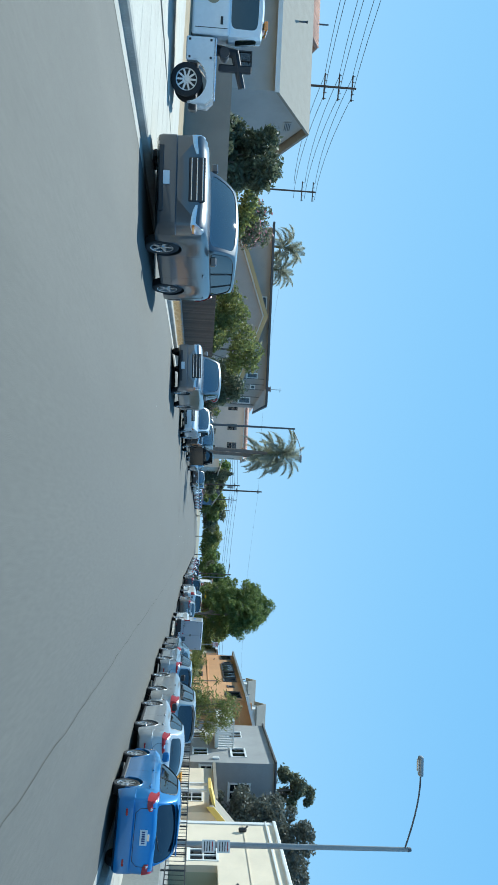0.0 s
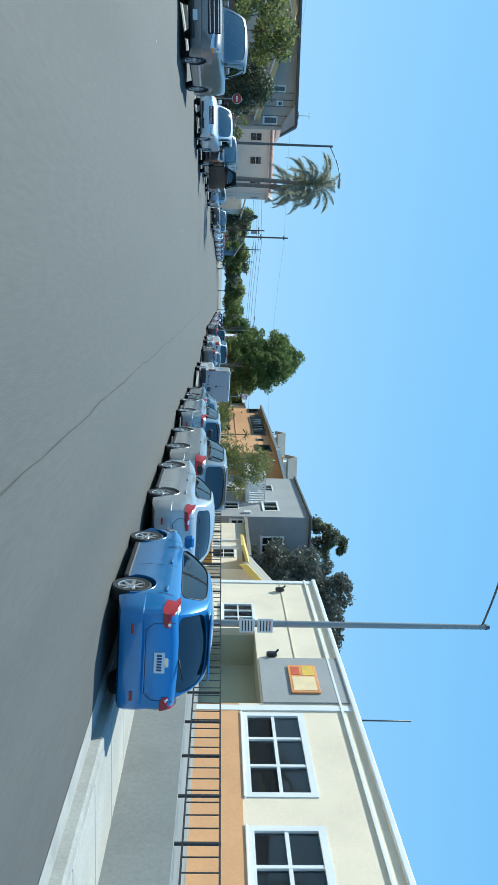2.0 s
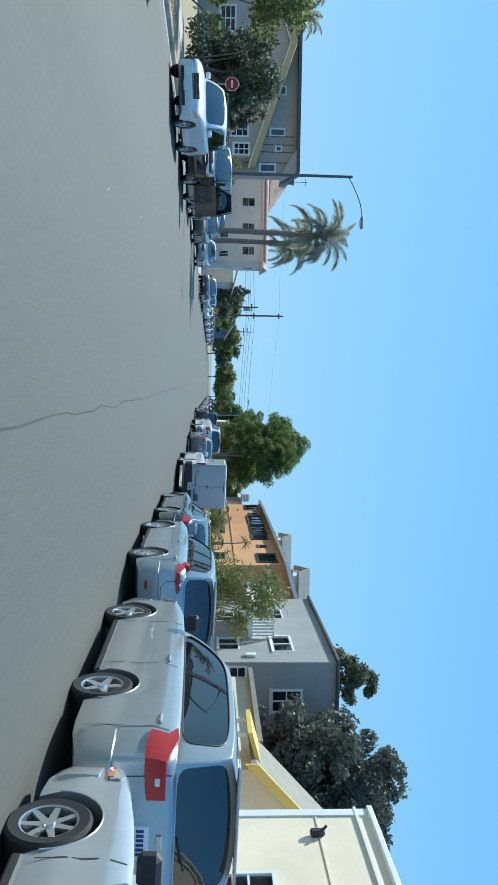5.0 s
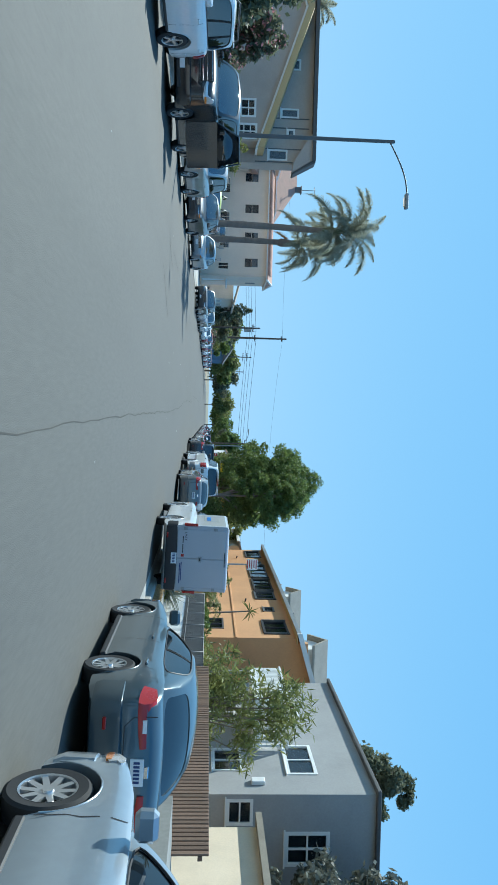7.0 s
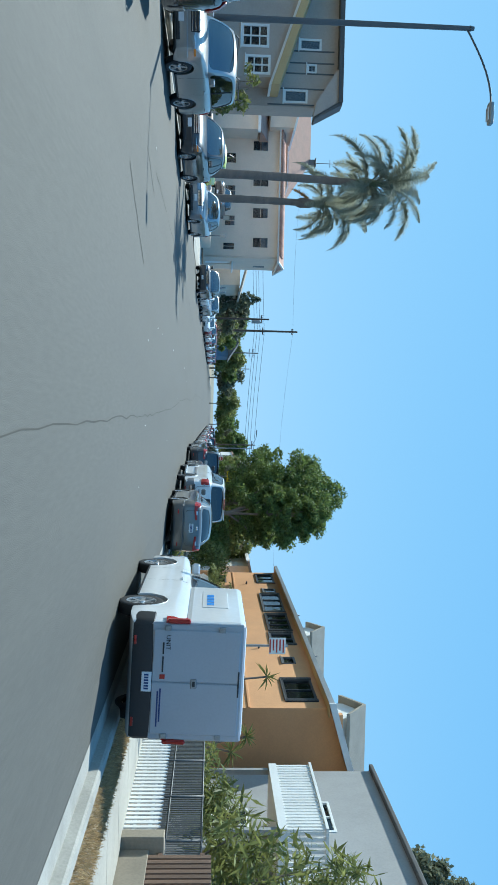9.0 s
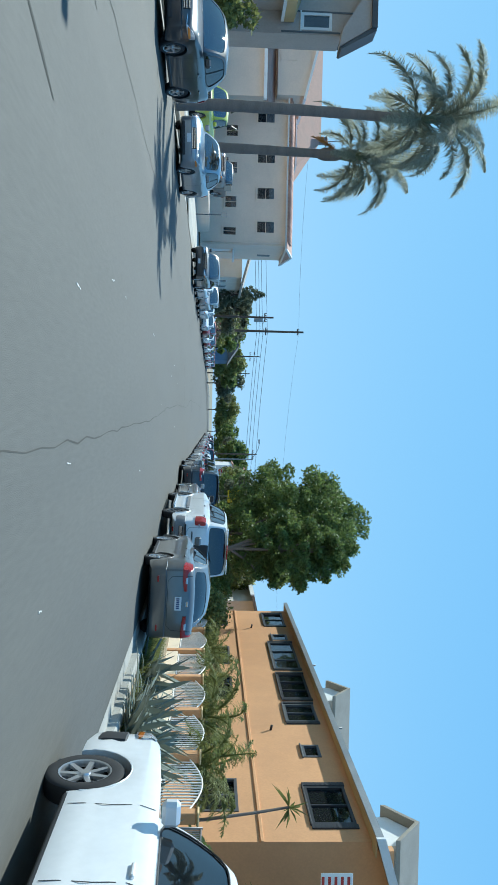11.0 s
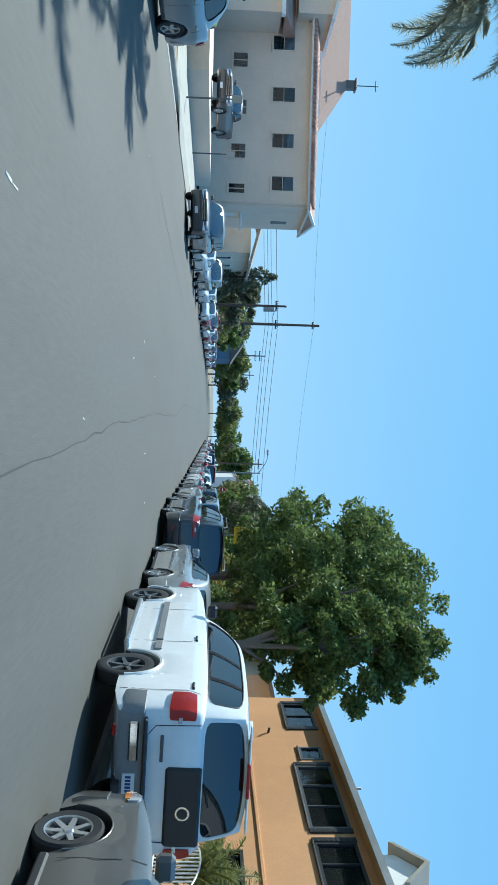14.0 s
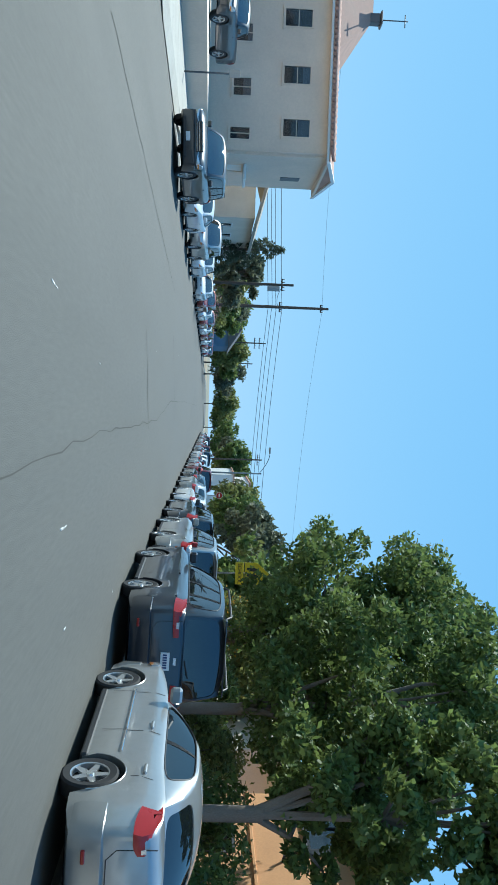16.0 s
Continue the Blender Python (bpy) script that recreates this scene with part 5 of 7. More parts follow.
# ---- grey two-storey house ----
bld = thing("grey_house", "grey stucco two-storey house with white windows", "house", pose(0.18, 0, 0.17))
wall(bld, GREYSTUCCO, "y", 58.5, 58.75, 14.8, 24.5, 0.0, 7.7, [(16.2, 17.4, 4.45, 6.0), (15.0, 15.9, 2.3, 3.2), (20, 21.6, 4.45, 6.0), (19.5, 21.0, 1.2, 2.6)])
wall(bld, GREYSTUCCO, "x", 14.8, 15.05, 58.75, 70.5, 0.0, 7.7, [(60.1, 62.7, 4.65, 5.75), (60.4, 62.4, 1.8, 2.9), (66, 68, 4.6, 5.7), (65.5, 67.5, 1.6, 2.8)])
window(bld, "y", 58.5, -1, 16.2, 17.4, 4.45, 6.0, 2, 2, frame_w=0.09)
window(bld, "y", 58.5, -1, 15.0, 15.9, 2.3, 3.2, 1, 2, frame_w=0.08)
window(bld, "y", 58.5, -1, 20, 21.6, 4.45, 6.0, 2, 2)
window(bld, "y", 58.5, -1, 19.5, 21.0, 1.2, 2.6, 2, 2)
window(bld, "x", 14.8, -1, 60.1, 62.7, 4.65, 5.75, 2, 1, frame_w=0.09)
window(bld, "x", 14.8, -1, 60.4, 62.4, 1.8, 2.9, 2, 1)
window(bld, "x", 14.8, -1, 66, 68, 4.6, 5.7, 2, 1, blind=0.4)
window(bld, "x", 14.8, -1, 65.5, 67.5, 1.6, 2.8, 2, 1)
part("roof", box(bmesh.new(), 14.6, 24.7, 58.3, 70.7, 7.7, 7.86, bevel=0.03), DARKROOF, bld)
wall(bld, GREYSTUCCO, "x", 24.5, 24.25, 58.75, 70.5, 0.0, 7.7)
wall(bld, GREYSTUCCO, "y", 70.5, 70.25, 15.05, 24.25, 0.0, 7.7)
part("meter_box", box(bmesh.new(), 14.66, 14.8, 59.2, 59.6, 3.2, 3.7, bevel=0.02), WHITE, bld)

# ---- orange apartment block ----
CREAM_FAR = material("pale_stucco", (0.62, 0.58, 0.50), 0.9, vary=0.12, bump=0.2)
bld = thing("orange_apartments", "orange stucco apartment block with dark-framed windows", "apartment block", pose(0, 0, 0.17))
XO = 13.15
ups = [(73.2, 75.6, 4.65, 5.95, 2), (78.0, 79.0, 4.95, 5.55, 1), (81.4, 83.3, 4.65, 5.9, 2), (84.1, 87.4, 4.7, 5.95, 3), (88.3, 92.8, 4.7, 5.95, 3), (93.4, 94.5, 5.0, 5.8, 1), (96.6, 99.3, 4.75, 5.95, 2)]
lows = [(74.0, 76.2, 1.2, 2.4, 2), (79.0, 80.0, 0.1, 2.2, 1), (84.0, 87.0, 1.2, 2.5, 3), (89.0, 92.0, 1.2, 2.5, 3), (96.5, 99.0, 1.2, 2.5, 2)]
wall(bld, ORANGE, "x", XO, XO + 0.28, 72.2, 100.2, 0.0, 6.35, [w[:4] for w in ups + lows])
wall(bld, ORANGE, "y", 72.2, 72.48, XO + 0.28, 25, 0.0, 6.9, [(17.0, 18.6, 4.6, 5.8)])
wall(bld, ORANGE, "y", 100.2, 99.9, XO + 0.28, 25, 0.0, 6.35)
wall(bld, ORANGE, "x", 25.0, 24.72, 72.48, 99.9, 0.0, 6.35)
window(bld, "y", 72.2, -1, 17.0, 18.6, 4.6, 5.8, 2, 1, mat=TRIM)
for i, (a0, a1, z0, z1, n) in enumerate(ups + lows):
    window(bld, "x", XO, -1, a0, a1, z0, z1, n, 1, mat=DARKSTEEL if i % 3 else TRIM, frame_w=0.07, blind=(0.95, 0.75, 0.97)[i % 3])
    if z0 > 3 and a1 - a0 > 1.5:
        for edge in (a0 - 0.30, a1 + 0.06):
            sh = bar(bmesh.new(), "x", XO - 0.05, XO + 0.01, edge, edge + 0.24, z0 - 0.06, z1 + 0.06, bevel=0.008)
            for k in range(8):
                zk = z0 + (z1 - z0) * (k + 0.5) / 8
                bar(sh, "x", XO - 0.062, XO - 0.045, edge + 0.03, edge + 0.21, zk - 0.03, zk + 0.02)
            part("shutter", sh, TRIM, bld, "dark louvred window shutter")
part("floor_band", bar(bmesh.new(), "x", XO - 0.05, XO + 0.02, 72.15, 100.25, 3.0, 3.1, bevel=0.01), ORANGE, bld)
part("roof", prism(bmesh.new(), "y", ((12.78, 6.27), (19.0, 8.1), (25.6, 6.25), (25.6, 6.45), (19.0, 8.3), (12.78, 6.45)), 71.6, 100.8), SHINGLE, bld)
part("eave_fascia", box(bmesh.new(), 12.72, 12.78, 71.6, 100.8, 6.24, 6.46), STEEL, bld)
part("soffit", box(bmesh.new(), 12.78, XO + 0.2, 71.7, 100.7, 6.24, 6.28), TAN, bld)
part("gable_end", prism(bmesh.new(), "y", ((XO, 6.35), (25, 6.35), (19, 8.1)), 72.22, 72.45), ORANGE, bld)
for s, (ax, az, bxx, bz) in ((1, (12.7, 6.22, 19.0, 8.05)), (-1, (19.0, 8.05, 25.7, 6.20))):
    part("barge_board", prism(bmesh.new(), "y", ((ax, az), (bxx, bz), (bxx, bz + 0.26), (ax, az + 0.26)), 71.5, 71.6), WHITE, bld)
for yy in (75.0, 88.0):
    dm = part("dormer", prism(bmesh.new(), "x", ((yy - 0.9, 6.8), (yy + 0.9, 6.8), (yy + 0.9, 7.5), (yy, 8.2), (yy - 0.9, 7.5)), 14.3, 18.0), WHITE, bld)
    for s in (1, -1):
        part("dormer_roof", prism(bmesh.new(), "x", ((yy + s * 1.15, 7.35), (yy, 8.25), (yy, 8.4), (yy + s * 1.15, 7.5)), 14.0, 18.2), SHINGLE, dm)
for yy in (77.0, 86.0, 95.5):
    part("vent_pipe", tube(bmesh.new(), [(15.2, yy, 6.9), (15.2, yy, 7.7)], 0.05, 8), DARKSTEEL, bld)
for yy in (80.5, 96.0):
    lamp = part("wall_lamp", tube(bmesh.new(), [(XO, yy, 3.9), (XO - 0.2, yy, 3.95)], 0.05, 8), TRIM, bld)
# low pale house in the next plot
bld = thing("low_white_house", "low cream stucco house with a white roof edge", "house")
wall(bld, CREAM_FAR, "x", 13.5, 13.8, 104.6, 116.0, 0.0, 4.6, [(106.0, 108.2, 1.3, 2.7), (111.5, 113.5, 1.3, 2.7)])
wall(bld, CREAM_FAR, "y", 104.6, 104.9, 13.8, 22.0, 0.0, 4.6, [(16.0, 17.4, 1.5, 2.8)])
for a0, a1 in ((106.0, 108.2), (111.5, 113.5)):
    window(bld, "x", 13.5, -1, a0, a1, 1.3, 2.7, 2, 1, mat=WHITE, blind=0.6)
window(bld, "y", 104.6, -1, 16.0, 17.4, 1.5, 2.8, 2, 1, mat=WHITE, blind=0.7)
part("roof", prism(bmesh.new(), "y", ((13.0, 4.5), (17.7, 5.6), (22.4, 4.5), (22.4, 4.68), (17.7, 5.78), (13.0, 4.68)), 104.0, 116.5), SHINGLE, bld)
part("eave_fascia", box(bmesh.new(), 12.92, 13.0, 104.0, 116.5, 4.42, 4.70), WHITE, bld)
part("gable_end", prism(bmesh.new(), "y", ((13.5, 4.6), (22.0, 4.6), (17.7, 5.55)), 104.62, 104.86), CREAM_FAR, bld)
# white balcony landing beside the grey house
balc = thing("balcony", "white slatted timber balcony on posts", "balcony", pose(0, 0, 0.45))
part("deck", box(bmesh.new(), 12.9, 14.94, 62.3, 66.5, 3.15, 3.4), WHITE, balc)
slat = mesh_of("balcony_slat", box(bmesh.new(), -0.02, 0.02, -0.05, 0.05, 3.4, 4.5), WHITE)
for k in range(24):
    share("balcony_slat", slat, balc, pose(12.95, 62.36 + k * 0.176, 0))
for k in range(11):
    share("balcony_slat", slat, balc, pose(13.06 + k * 0.176, 62.34, 0, 0, 0, 90))
    share("balcony_slat", slat, balc, pose(13.06 + k * 0.176, 66.46, 0, 0, 0, 90))
part("rail", box(bmesh.new(), 12.88, 13.02, 62.26, 66.54, 4.5, 4.58), WHITE, balc)
for yy in (62.33, 66.47):
    part("rail", box(bmesh.new(), 13.02, 14.94, yy - 0.07, yy + 0.07, 4.5, 4.58), WHITE, balc)
for yy in (62.5, 66.3):
    part("post", box(bmesh.new(), 13.0, 13.16, yy - 0.08, yy + 0.08, -0.42, 3.15), GREYSTUCCO, balc)
crate = thing("plastic_crate", "orange plastic crate on the terrace edge", "crate", pose(8.45, 30.6, T + 0.005, 0, 0, 8))
part("tub", box(bmesh.new(), -0.22, 0.22, -0.45, 0.45, 0, 0.36, bevel=0.03), material("orange_plastic", (0.75, 0.32, 0.03), 0.45, vary=0.08), crate)
part("rim", box(bmesh.new(), -0.25, 0.25, -0.48, 0.48, 0.33, 0.385, bevel=0.012), material("orange_plastic", (0.75, 0.32, 0.03), 0.45), crate)

# ---- fences ----
fence = thing("slat_fence", "weathered brown slat fence beside the pavement", "fence")
slat = mesh_of("slat", box(bmesh.new(), -0.02, 0.02, -0.055, 0.055, 0.50, 1.60, bevel=0.006), WOOD)
for k in range(70):
    share("slat", slat, fence, pose(8.9, 43.8 + k * 0.145, KTOP - 0.03))
for z in (0.72, 1.45):
    part("fence_rail", box(bmesh.new(), 8.92, 8.98, 43.7, 54.0, z, z + 0.08), WOOD, fence)
LOWBLOCK = material("tan_block", (0.30, 0.26, 0.20), 0.9, vary=0.16, scale=2.5, bump=0.4, dirt=(0.17, 0.15, 0.12), dirt_amount=0.5)
part("base_wall", box(bmesh.new(), 8.86, 9.02, 43.7, 54.0, 0.0, 0.56, bevel=0.01), LOWBLOCK, fence, "tan block base wall")
part("end_pier", box(bmesh.new(), 8.66, 9.0, 54.02, 54.3, 0.0, 0.82, bevel=0.015), LOWBLOCK, fence)
fence = thing("picket_fence", "low white picket fence in front of a yard", "fence")
pk = mesh_of("picket", prism(bmesh.new(), "x", ((-0.045, 0), (0.045, 0), (0.045, 0.62), (0, 0.69), (-0.045, 0.62)), -0.012, 0.012), WHITE)
for k in range(52):
    share("picket", pk, fence, pose(8.7, 54.3 + k * 0.155, KTOP - 0.03))
for z in (0.22, 0.5):
    part("fence_rail", box(bmesh.new(), 8.715, 8.76, 54.2, 62.4, z, z + 0.06), WHITE, fence)
fence = thing("wire_fence", "dark steel mesh fence behind the pickets", "fence")
for k in range(8):
    part("post", tube(bmesh.new(), [(9.4, 53.5 + k * 1.75, 0), (9.4, 53.5 + k * 1.75, 1.5)], 0.03, 8), DARKSTEEL, fence)
for z in (0.1, 0.78, 1.46):
    part("rail", tube(bmesh.new(), [(9.4, 53.5, z), (9.4, 65.75, z)], 0.02, 6), DARKSTEEL, fence)
mesh_bar = mesh_of("mesh_bar", box(bmesh.new(), -0.006, 0.006, -0.022, 0.022, 0.08, 1.46), DARKSTEEL)
for k in range(160):
    share("mesh_bar", mesh_bar, fence, pose(9.4, 53.54 + k * 0.0765, 0))
fence = thing("iron_fence", "white iron fence between orange pillars", "fence")
for k in range(9):
    yy = 66.4 + k * 3.0
    part("pillar", box(bmesh.new(), 9.36, 9.6, yy - 0.13, yy + 0.13, 0, 1.36, bevel=0.02), ORANGE, fence)
    part("pillar_cap", box(bmesh.new(), 9.33, 9.63, yy - 0.16, yy + 0.16, 1.36, 1.42, bevel=0.02), TAN, fence)
part("base_wall", box(bmesh.new(), 9.40, 9.56, 66.4, 90.4, 0, 0.45), CREAM, fence)
ib = mesh_of("fence_bar", box(bmesh.new(), -0.012, 0.012, -0.012, 0.012, 0.45, 1.0), WHITE)
for k in range(8):
    y0 = 66.4 + k * 3.0
    pts = [(9.48, y0 + 0.18 + 2.64 * u, 1.15 + 0.32 * math.sin(math.pi * u)) for u in np.linspace(0, 1, 9)]
    part("arched_rail", tube(bmesh.new(), pts, 0.02, 6), WHITE, fence)
    part("low_rail", tube(bmesh.new(), [(9.48, y0 + 0.18, 0.5), (9.48, y0 + 2.82, 0.5)], 0.018, 6), WHITE, fence)
    for j in range(1, 19):
        u = j / 19
        share("fence_bar", ib, fence, pose(9.48, y0 + 0.18 + 2.64 * u, 0.45 - 0.45 * (0.70 + 0.32 * math.sin(math.pi * u)) / 0.55) @ Matrix.Diagonal((1, 1, (0.70 + 0.32 * math.sin(math.pi * u)) / 0.55, 1)))

# ---- left side: shingle house, taupe block, beige block ----
bld = thing("shingle_roof_house", "pale house with a grey shingle gable roof", "house", pose(-1.1, 0, 0))
PALE = material("pale_render", (0.40, 0.40, 0.39), 0.9, vary=0.08, bump=0.3, dirt=(0.28, 0.28, 0.27), dirt_amount=0.4)
wall(bld, PALE, "y", 45.0, 45.25, -42.0, -27.5, 0.0, 4.9, [(-33.0, -31.0, 1.4, 2.8), (-30.0, -28.7, 2.0, 3.2)])
wall(bld, PALE, "x", -27.5, -27.75, 45.25, 53.0, 0.0, 4.9)
window(bld, "y", 45.0, -1, -33.0, -31.0, 1.4, 2.8, 2, 1, mat=TRIM)
window(bld, "y", 45.0, -1, -30.0, -28.7, 2.0, 3.2, 2, 1, mat=TRIM)
part("roof", prism(bmesh.new(), "x", ((44.3, 4.75), (49.0, 7.25), (53.7, 4.75), (53.7, 4.95), (49.0, 7.45), (44.3, 4.95)), -42.4, -27.0), SHINGLE, bld)
part("gable", prism(bmesh.new(), "x", ((45.0, 4.9), (53.0, 4.9), (49.0, 7.1)), -27.75, -27.52), PALE, bld)
wall(bld, PALE, "y", 53.0, 52.75, -42.0, -27.75, 0.0, 4.9)
wall(bld, PALE, "x", -42.0, -41.75, 45.25, 52.75, 0.0, 4.9)
part("eave_board", box(bmesh.new(), -42.4, -27.0, 44.22, 44.3, 4.68, 4.97), WHITE, bld)
for k, xx in enumerate((-38.2, -33.6)):
    part("vent_pipe", tube(bmesh.new(), [(xx, 46.8, 6.1), (xx, 46.8, 6.75)], 0.06, 8), DARKSTEEL, bld)
    part("vent_cap", tube(bmesh.new(), [(xx, 46.8, 6.75), (xx, 46.8, 6.83)], [0.11, 0.08], 8), DARKSTEEL, bld)
gv = part("gable_vent", box(bmesh.new(), -27.5, -27.44, 48.5, 49.5, 5.7, 6.2), PALE, bld)
for k in range(4):
    part("vent_slat", box(bmesh.new(), -27.44, -27.42, 48.55, 49.45, 5.75 + k * 0.11, 5.81 + k * 0.11), DARKSTEEL, gv)
bld = thing("tile_roof_house", "house with a terracotta tile roof behind the shingle roof", "house")
wall(bld, PALE, "y", 58.0, 58.3, -60.0, -43.8, 0.0, 7.2)
wall(bld, PALE, "x", -43.8, -44.1, 58.3, 66.0, 0.0, 7.2)
wall(bld, PALE, "y", 66.0, 65.7, -60.0, -44.1, 0.0, 7.2)
wall(bld, PALE, "x", -60.0, -59.7, 58.3, 65.7, 0.0, 7.2)
part("roof", prism(bmesh.new(), "x", ((57.4, 7.1), (62.0, 9.2), (66.6, 7.1), (66.6, 7.3), (62.0, 9.4), (57.4, 7.3)), -60.4, -43.2), TILE, bld)
rt = mesh_of("roof_tile", tube(bmesh.new(), [(0, 57.4, 7.36), (0, 62.0, 9.46)], 0.09, 6), TILE)
for k in range(58):
    share("roof_tile", rt, bld, pose(-60.2 + k * 0.296, 0, 0))
part("flue", tube(bmesh.new(), [(-45.5, 62, 9.3), (-45.5, 62, 10.3)], 0.07, 8), DARKSTEEL, bld)

structure("garden_wall", box(bmesh.new(), -26, -15.2, 30.0, 30.25, 0.0, 1.9), material("brown_grey_render", (0.26, 0.235, 0.20), 0.9, vary=0.12, bump=0.3, dirt=(0.18, 0.16, 0.14), dirt_amount=0.5), "brown-grey rendered garden wall beside the drive", "wall")
bld = thing("taupe_block", "taupe two-storey block with tan trim and a flat roof", "building", pose(0, 0, 0.1))
YT = 84.0
tw = [(-16.55, -15.88, 4.9, 6.15), (-17.95, -17.5, 6.15, 6.62), (-19.3, -18.72, 5.7, 6.85), (-22.6, -21.9, 6.0, 6.9), (-28, -26.6, 7.0, 7.5)]
wings = [(-17.7, -16.75, 2.75, 4.0), (-19.3, -18.15, 2.5, 3.9), (-28, -26, 1.6, 2.8)]
wall(bld, BROWNWALL, "y", YT, YT + 0.28, -36, -17.45, -0.12, 7.8, tw[1:])
wall(bld, BROWNWALL, "y", YT, YT + 0.28, -17.45, -15.65, -0.12, 6.6, tw[:1])
part("wall_slope", prism(bmesh.new(), "y", ((-17.45, 6.6), (-15.65, 6.6), (-17.45, 7.75)), YT, YT + 0.28), BROWNWALL, bld)
wall(bld, BROWNWALL, "x", -15.65, -15.93, YT + 0.28, 85.4, -0.12, 6.6)
for i, (a0, a1, z0, z1) in enumerate(tw):
    # the pale sheets here are added to imitate the sky's reflection in the panes
    window(bld, "y", YT, -1, a0, a1, z0, z1, 1, 1, frame_w=0.08, blind=(0.97, 0.6)[i % 2])
wall(bld, BROWNWALL, "x", -36.0, -35.72, YT + 0.28, 85.4, -0.12, 7.8)
wall(bld, BROWNWALL, "y", 85.4, 85.12, -35.72, -15.93, -0.12, 6.6)
part("roof_slab", prism(bmesh.new(), "y", ((-36.5, 7.8), (-15.7, 7.8), (-14.85, 6.45), (-14.78, 6.52), (-15.6, 8.0), (-36.5, 8.0)), 83.3, 84.25), DARKROOF, bld)
part("rear_roof", box(bmesh.new(), -36.0, -15.7, 84.25, 85.4, 6.6, 6.7), DARKROOF, bld)
part("soffit", prism(bmesh.new(), "y", ((-17.45, 7.79), (-17.45, 7.7), (-15.65, 6.58), (-14.9, 6.45), (-15.74, 7.79)), 83.34, 84.2), BROWNWALL, bld)
wall(bld, BROWNWALL, "y", 82.6, 82.85, -34, -16.6, -0.12, 4.22, wings, name="wing_wall")
wall(bld, BROWNWALL, "x", -16.6, -16.85, 82.85, 83.98, -0.12, 4.22, name="wing_wall")
part("wing_gable", prism(bmesh.new(), "y", ((-34, 4.22), (-16.6, 4.22), (-25.3, 7.1)), 82.6, 83.98), BROWNWALL, bld)
for a0, a1, z0, z1 in wings:
    window(bld, "y", 82.6, -1, a0, a1, z0, z1, 2, 3, frame_w=0.09)
for (ax, az, bxx, bz) in ((-34.5, 4.1, -25.3, 7.15), (-25.3, 7.15, -16.1, 4.1)):
    part("raking_board", prism(bmesh.new(), "y", ((ax, az), (bxx, bz), (bxx, bz + 0.42), (ax, az + 0.42)), 82.2, 83.9), TAN, bld, "tan raking roof edge")
    part("white_soffit", prism(bmesh.new(), "y", ((ax, az - 0.14), (bxx, bz - 0.14), (bxx, bz - 0.01), (ax, az - 0.01)), 82.3, 83.9), WHITE, bld)
for a in (-15.75, -16.62, -17.45, -18.02, -18.66):
    part("batten", bar(bmesh.new(), "y", YT - 0.03, YT + 0.01, a - 0.035, a + 0.035, 4.0, min(7.6, 6.55 - (a + 15.75) * 0.62)), DARKSTEEL, bld)
part("roof_edge", box(bmesh.new(), -36.4, -15.7, 83.2, 83.28, 7.78, 8.02), DARKROOF, bld)

bld = thing("beige_block", "beige stucco block with tiled eaves and a gabled wing", "building", pose(-0.09, 0, 0.2))
YB = 115.2
bw = [(-15.5, -14.5, 4.62, 6.1), (-18.25, -17.25, 4.58, 6.05), (-21.2, -20.2, 4.55, 6.05), (-24.5, -23.5, 4.5, 5.95), (-27.8, -26.8, 4.5, 5.95)]
bl = [(-14.95, -14.25, 1.85, 2.95), (-17.5, -16.5, 1.95, 2.95), (-20.3, -19.3, 1.95, 2.95), (-23.3, -22.3, 1.95, 2.95), (-26.3, -25.3, 1.95, 2.95)]
XE, YN = -13.5, 121.0
wall(bld, BEIGE, "y", YB, YB + 0.3, -40, XE, 0.0, 7.0, bw + bl)
wall(bld, BEIGE, "x", XE, XE - 0.3, YB + 0.3, YN, 0.0, 7.0, [(117, 118.2, 0.2, 2.6)])
for i, (a0, a1, z0, z1) in enumerate(bw + bl):
    window(bld, "y", YB, -1, a0, a1, z0, z1, 2 if z0 < 3 else 1, 1 if z0 < 3 else 2, mat=BEIGE, frame_w=0.05, blind=(0.45, 0.3, 0.0)[i % 3])
bx("door", WHITE, bld, XE - 0.2, XE - 0.05, 117, 118.2, 0.2, 2.6)
wall(bld, BEIGE, "x", -40.0, -39.7, YB + 0.3, YN, 0.0, 7.0)
wall(bld, BEIGE, "y", YN, YN - 0.3, -39.7, XE - 0.3, 0.0, 7.0)
part("door_canopy", box(bmesh.new(), XE, XE + 0.8, 116.7, 118.5, 2.7, 2.85, bevel=0.03), WHITE, bld)
part("gutter", tube(bmesh.new(), [(-40, YB - 0.42, 7.03), (XE + 0.35, YB - 0.42, 7.03)], 0.07, 8), WHITE, bld)
part("eave", box(bmesh.new(), -40.4, XE + 0.35, YB - 0.4, YN + 0.4, 7.0, 7.14), BEIGE, bld)
part("roof", prism(bmesh.new(), "x", ((YB - 0.5, 7.15), (118.1, 7.85), (YN + 0.5, 7.15)), -40.4, XE + 0.3), TILE, bld)
part("gable_board", prism(bmesh.new(), "x", ((YB - 0.5, 6.98), (118.1, 7.7), (YN + 0.5, 6.98), (YN + 0.5, 7.16), (118.1, 7.9), (YB - 0.5, 7.16)), XE + 0.3, XE + 0.4), WHITE, bld)
et = mesh_of("eave_tile", tube(bmesh.new(), [(0, -0.52, 7.2), (0, 1.3, 7.62)], 0.10, 6), TILE)
for k in range(90):
    share("eave_tile", et, bld, pose(-39.4 + k * 0.287, YB, 0))
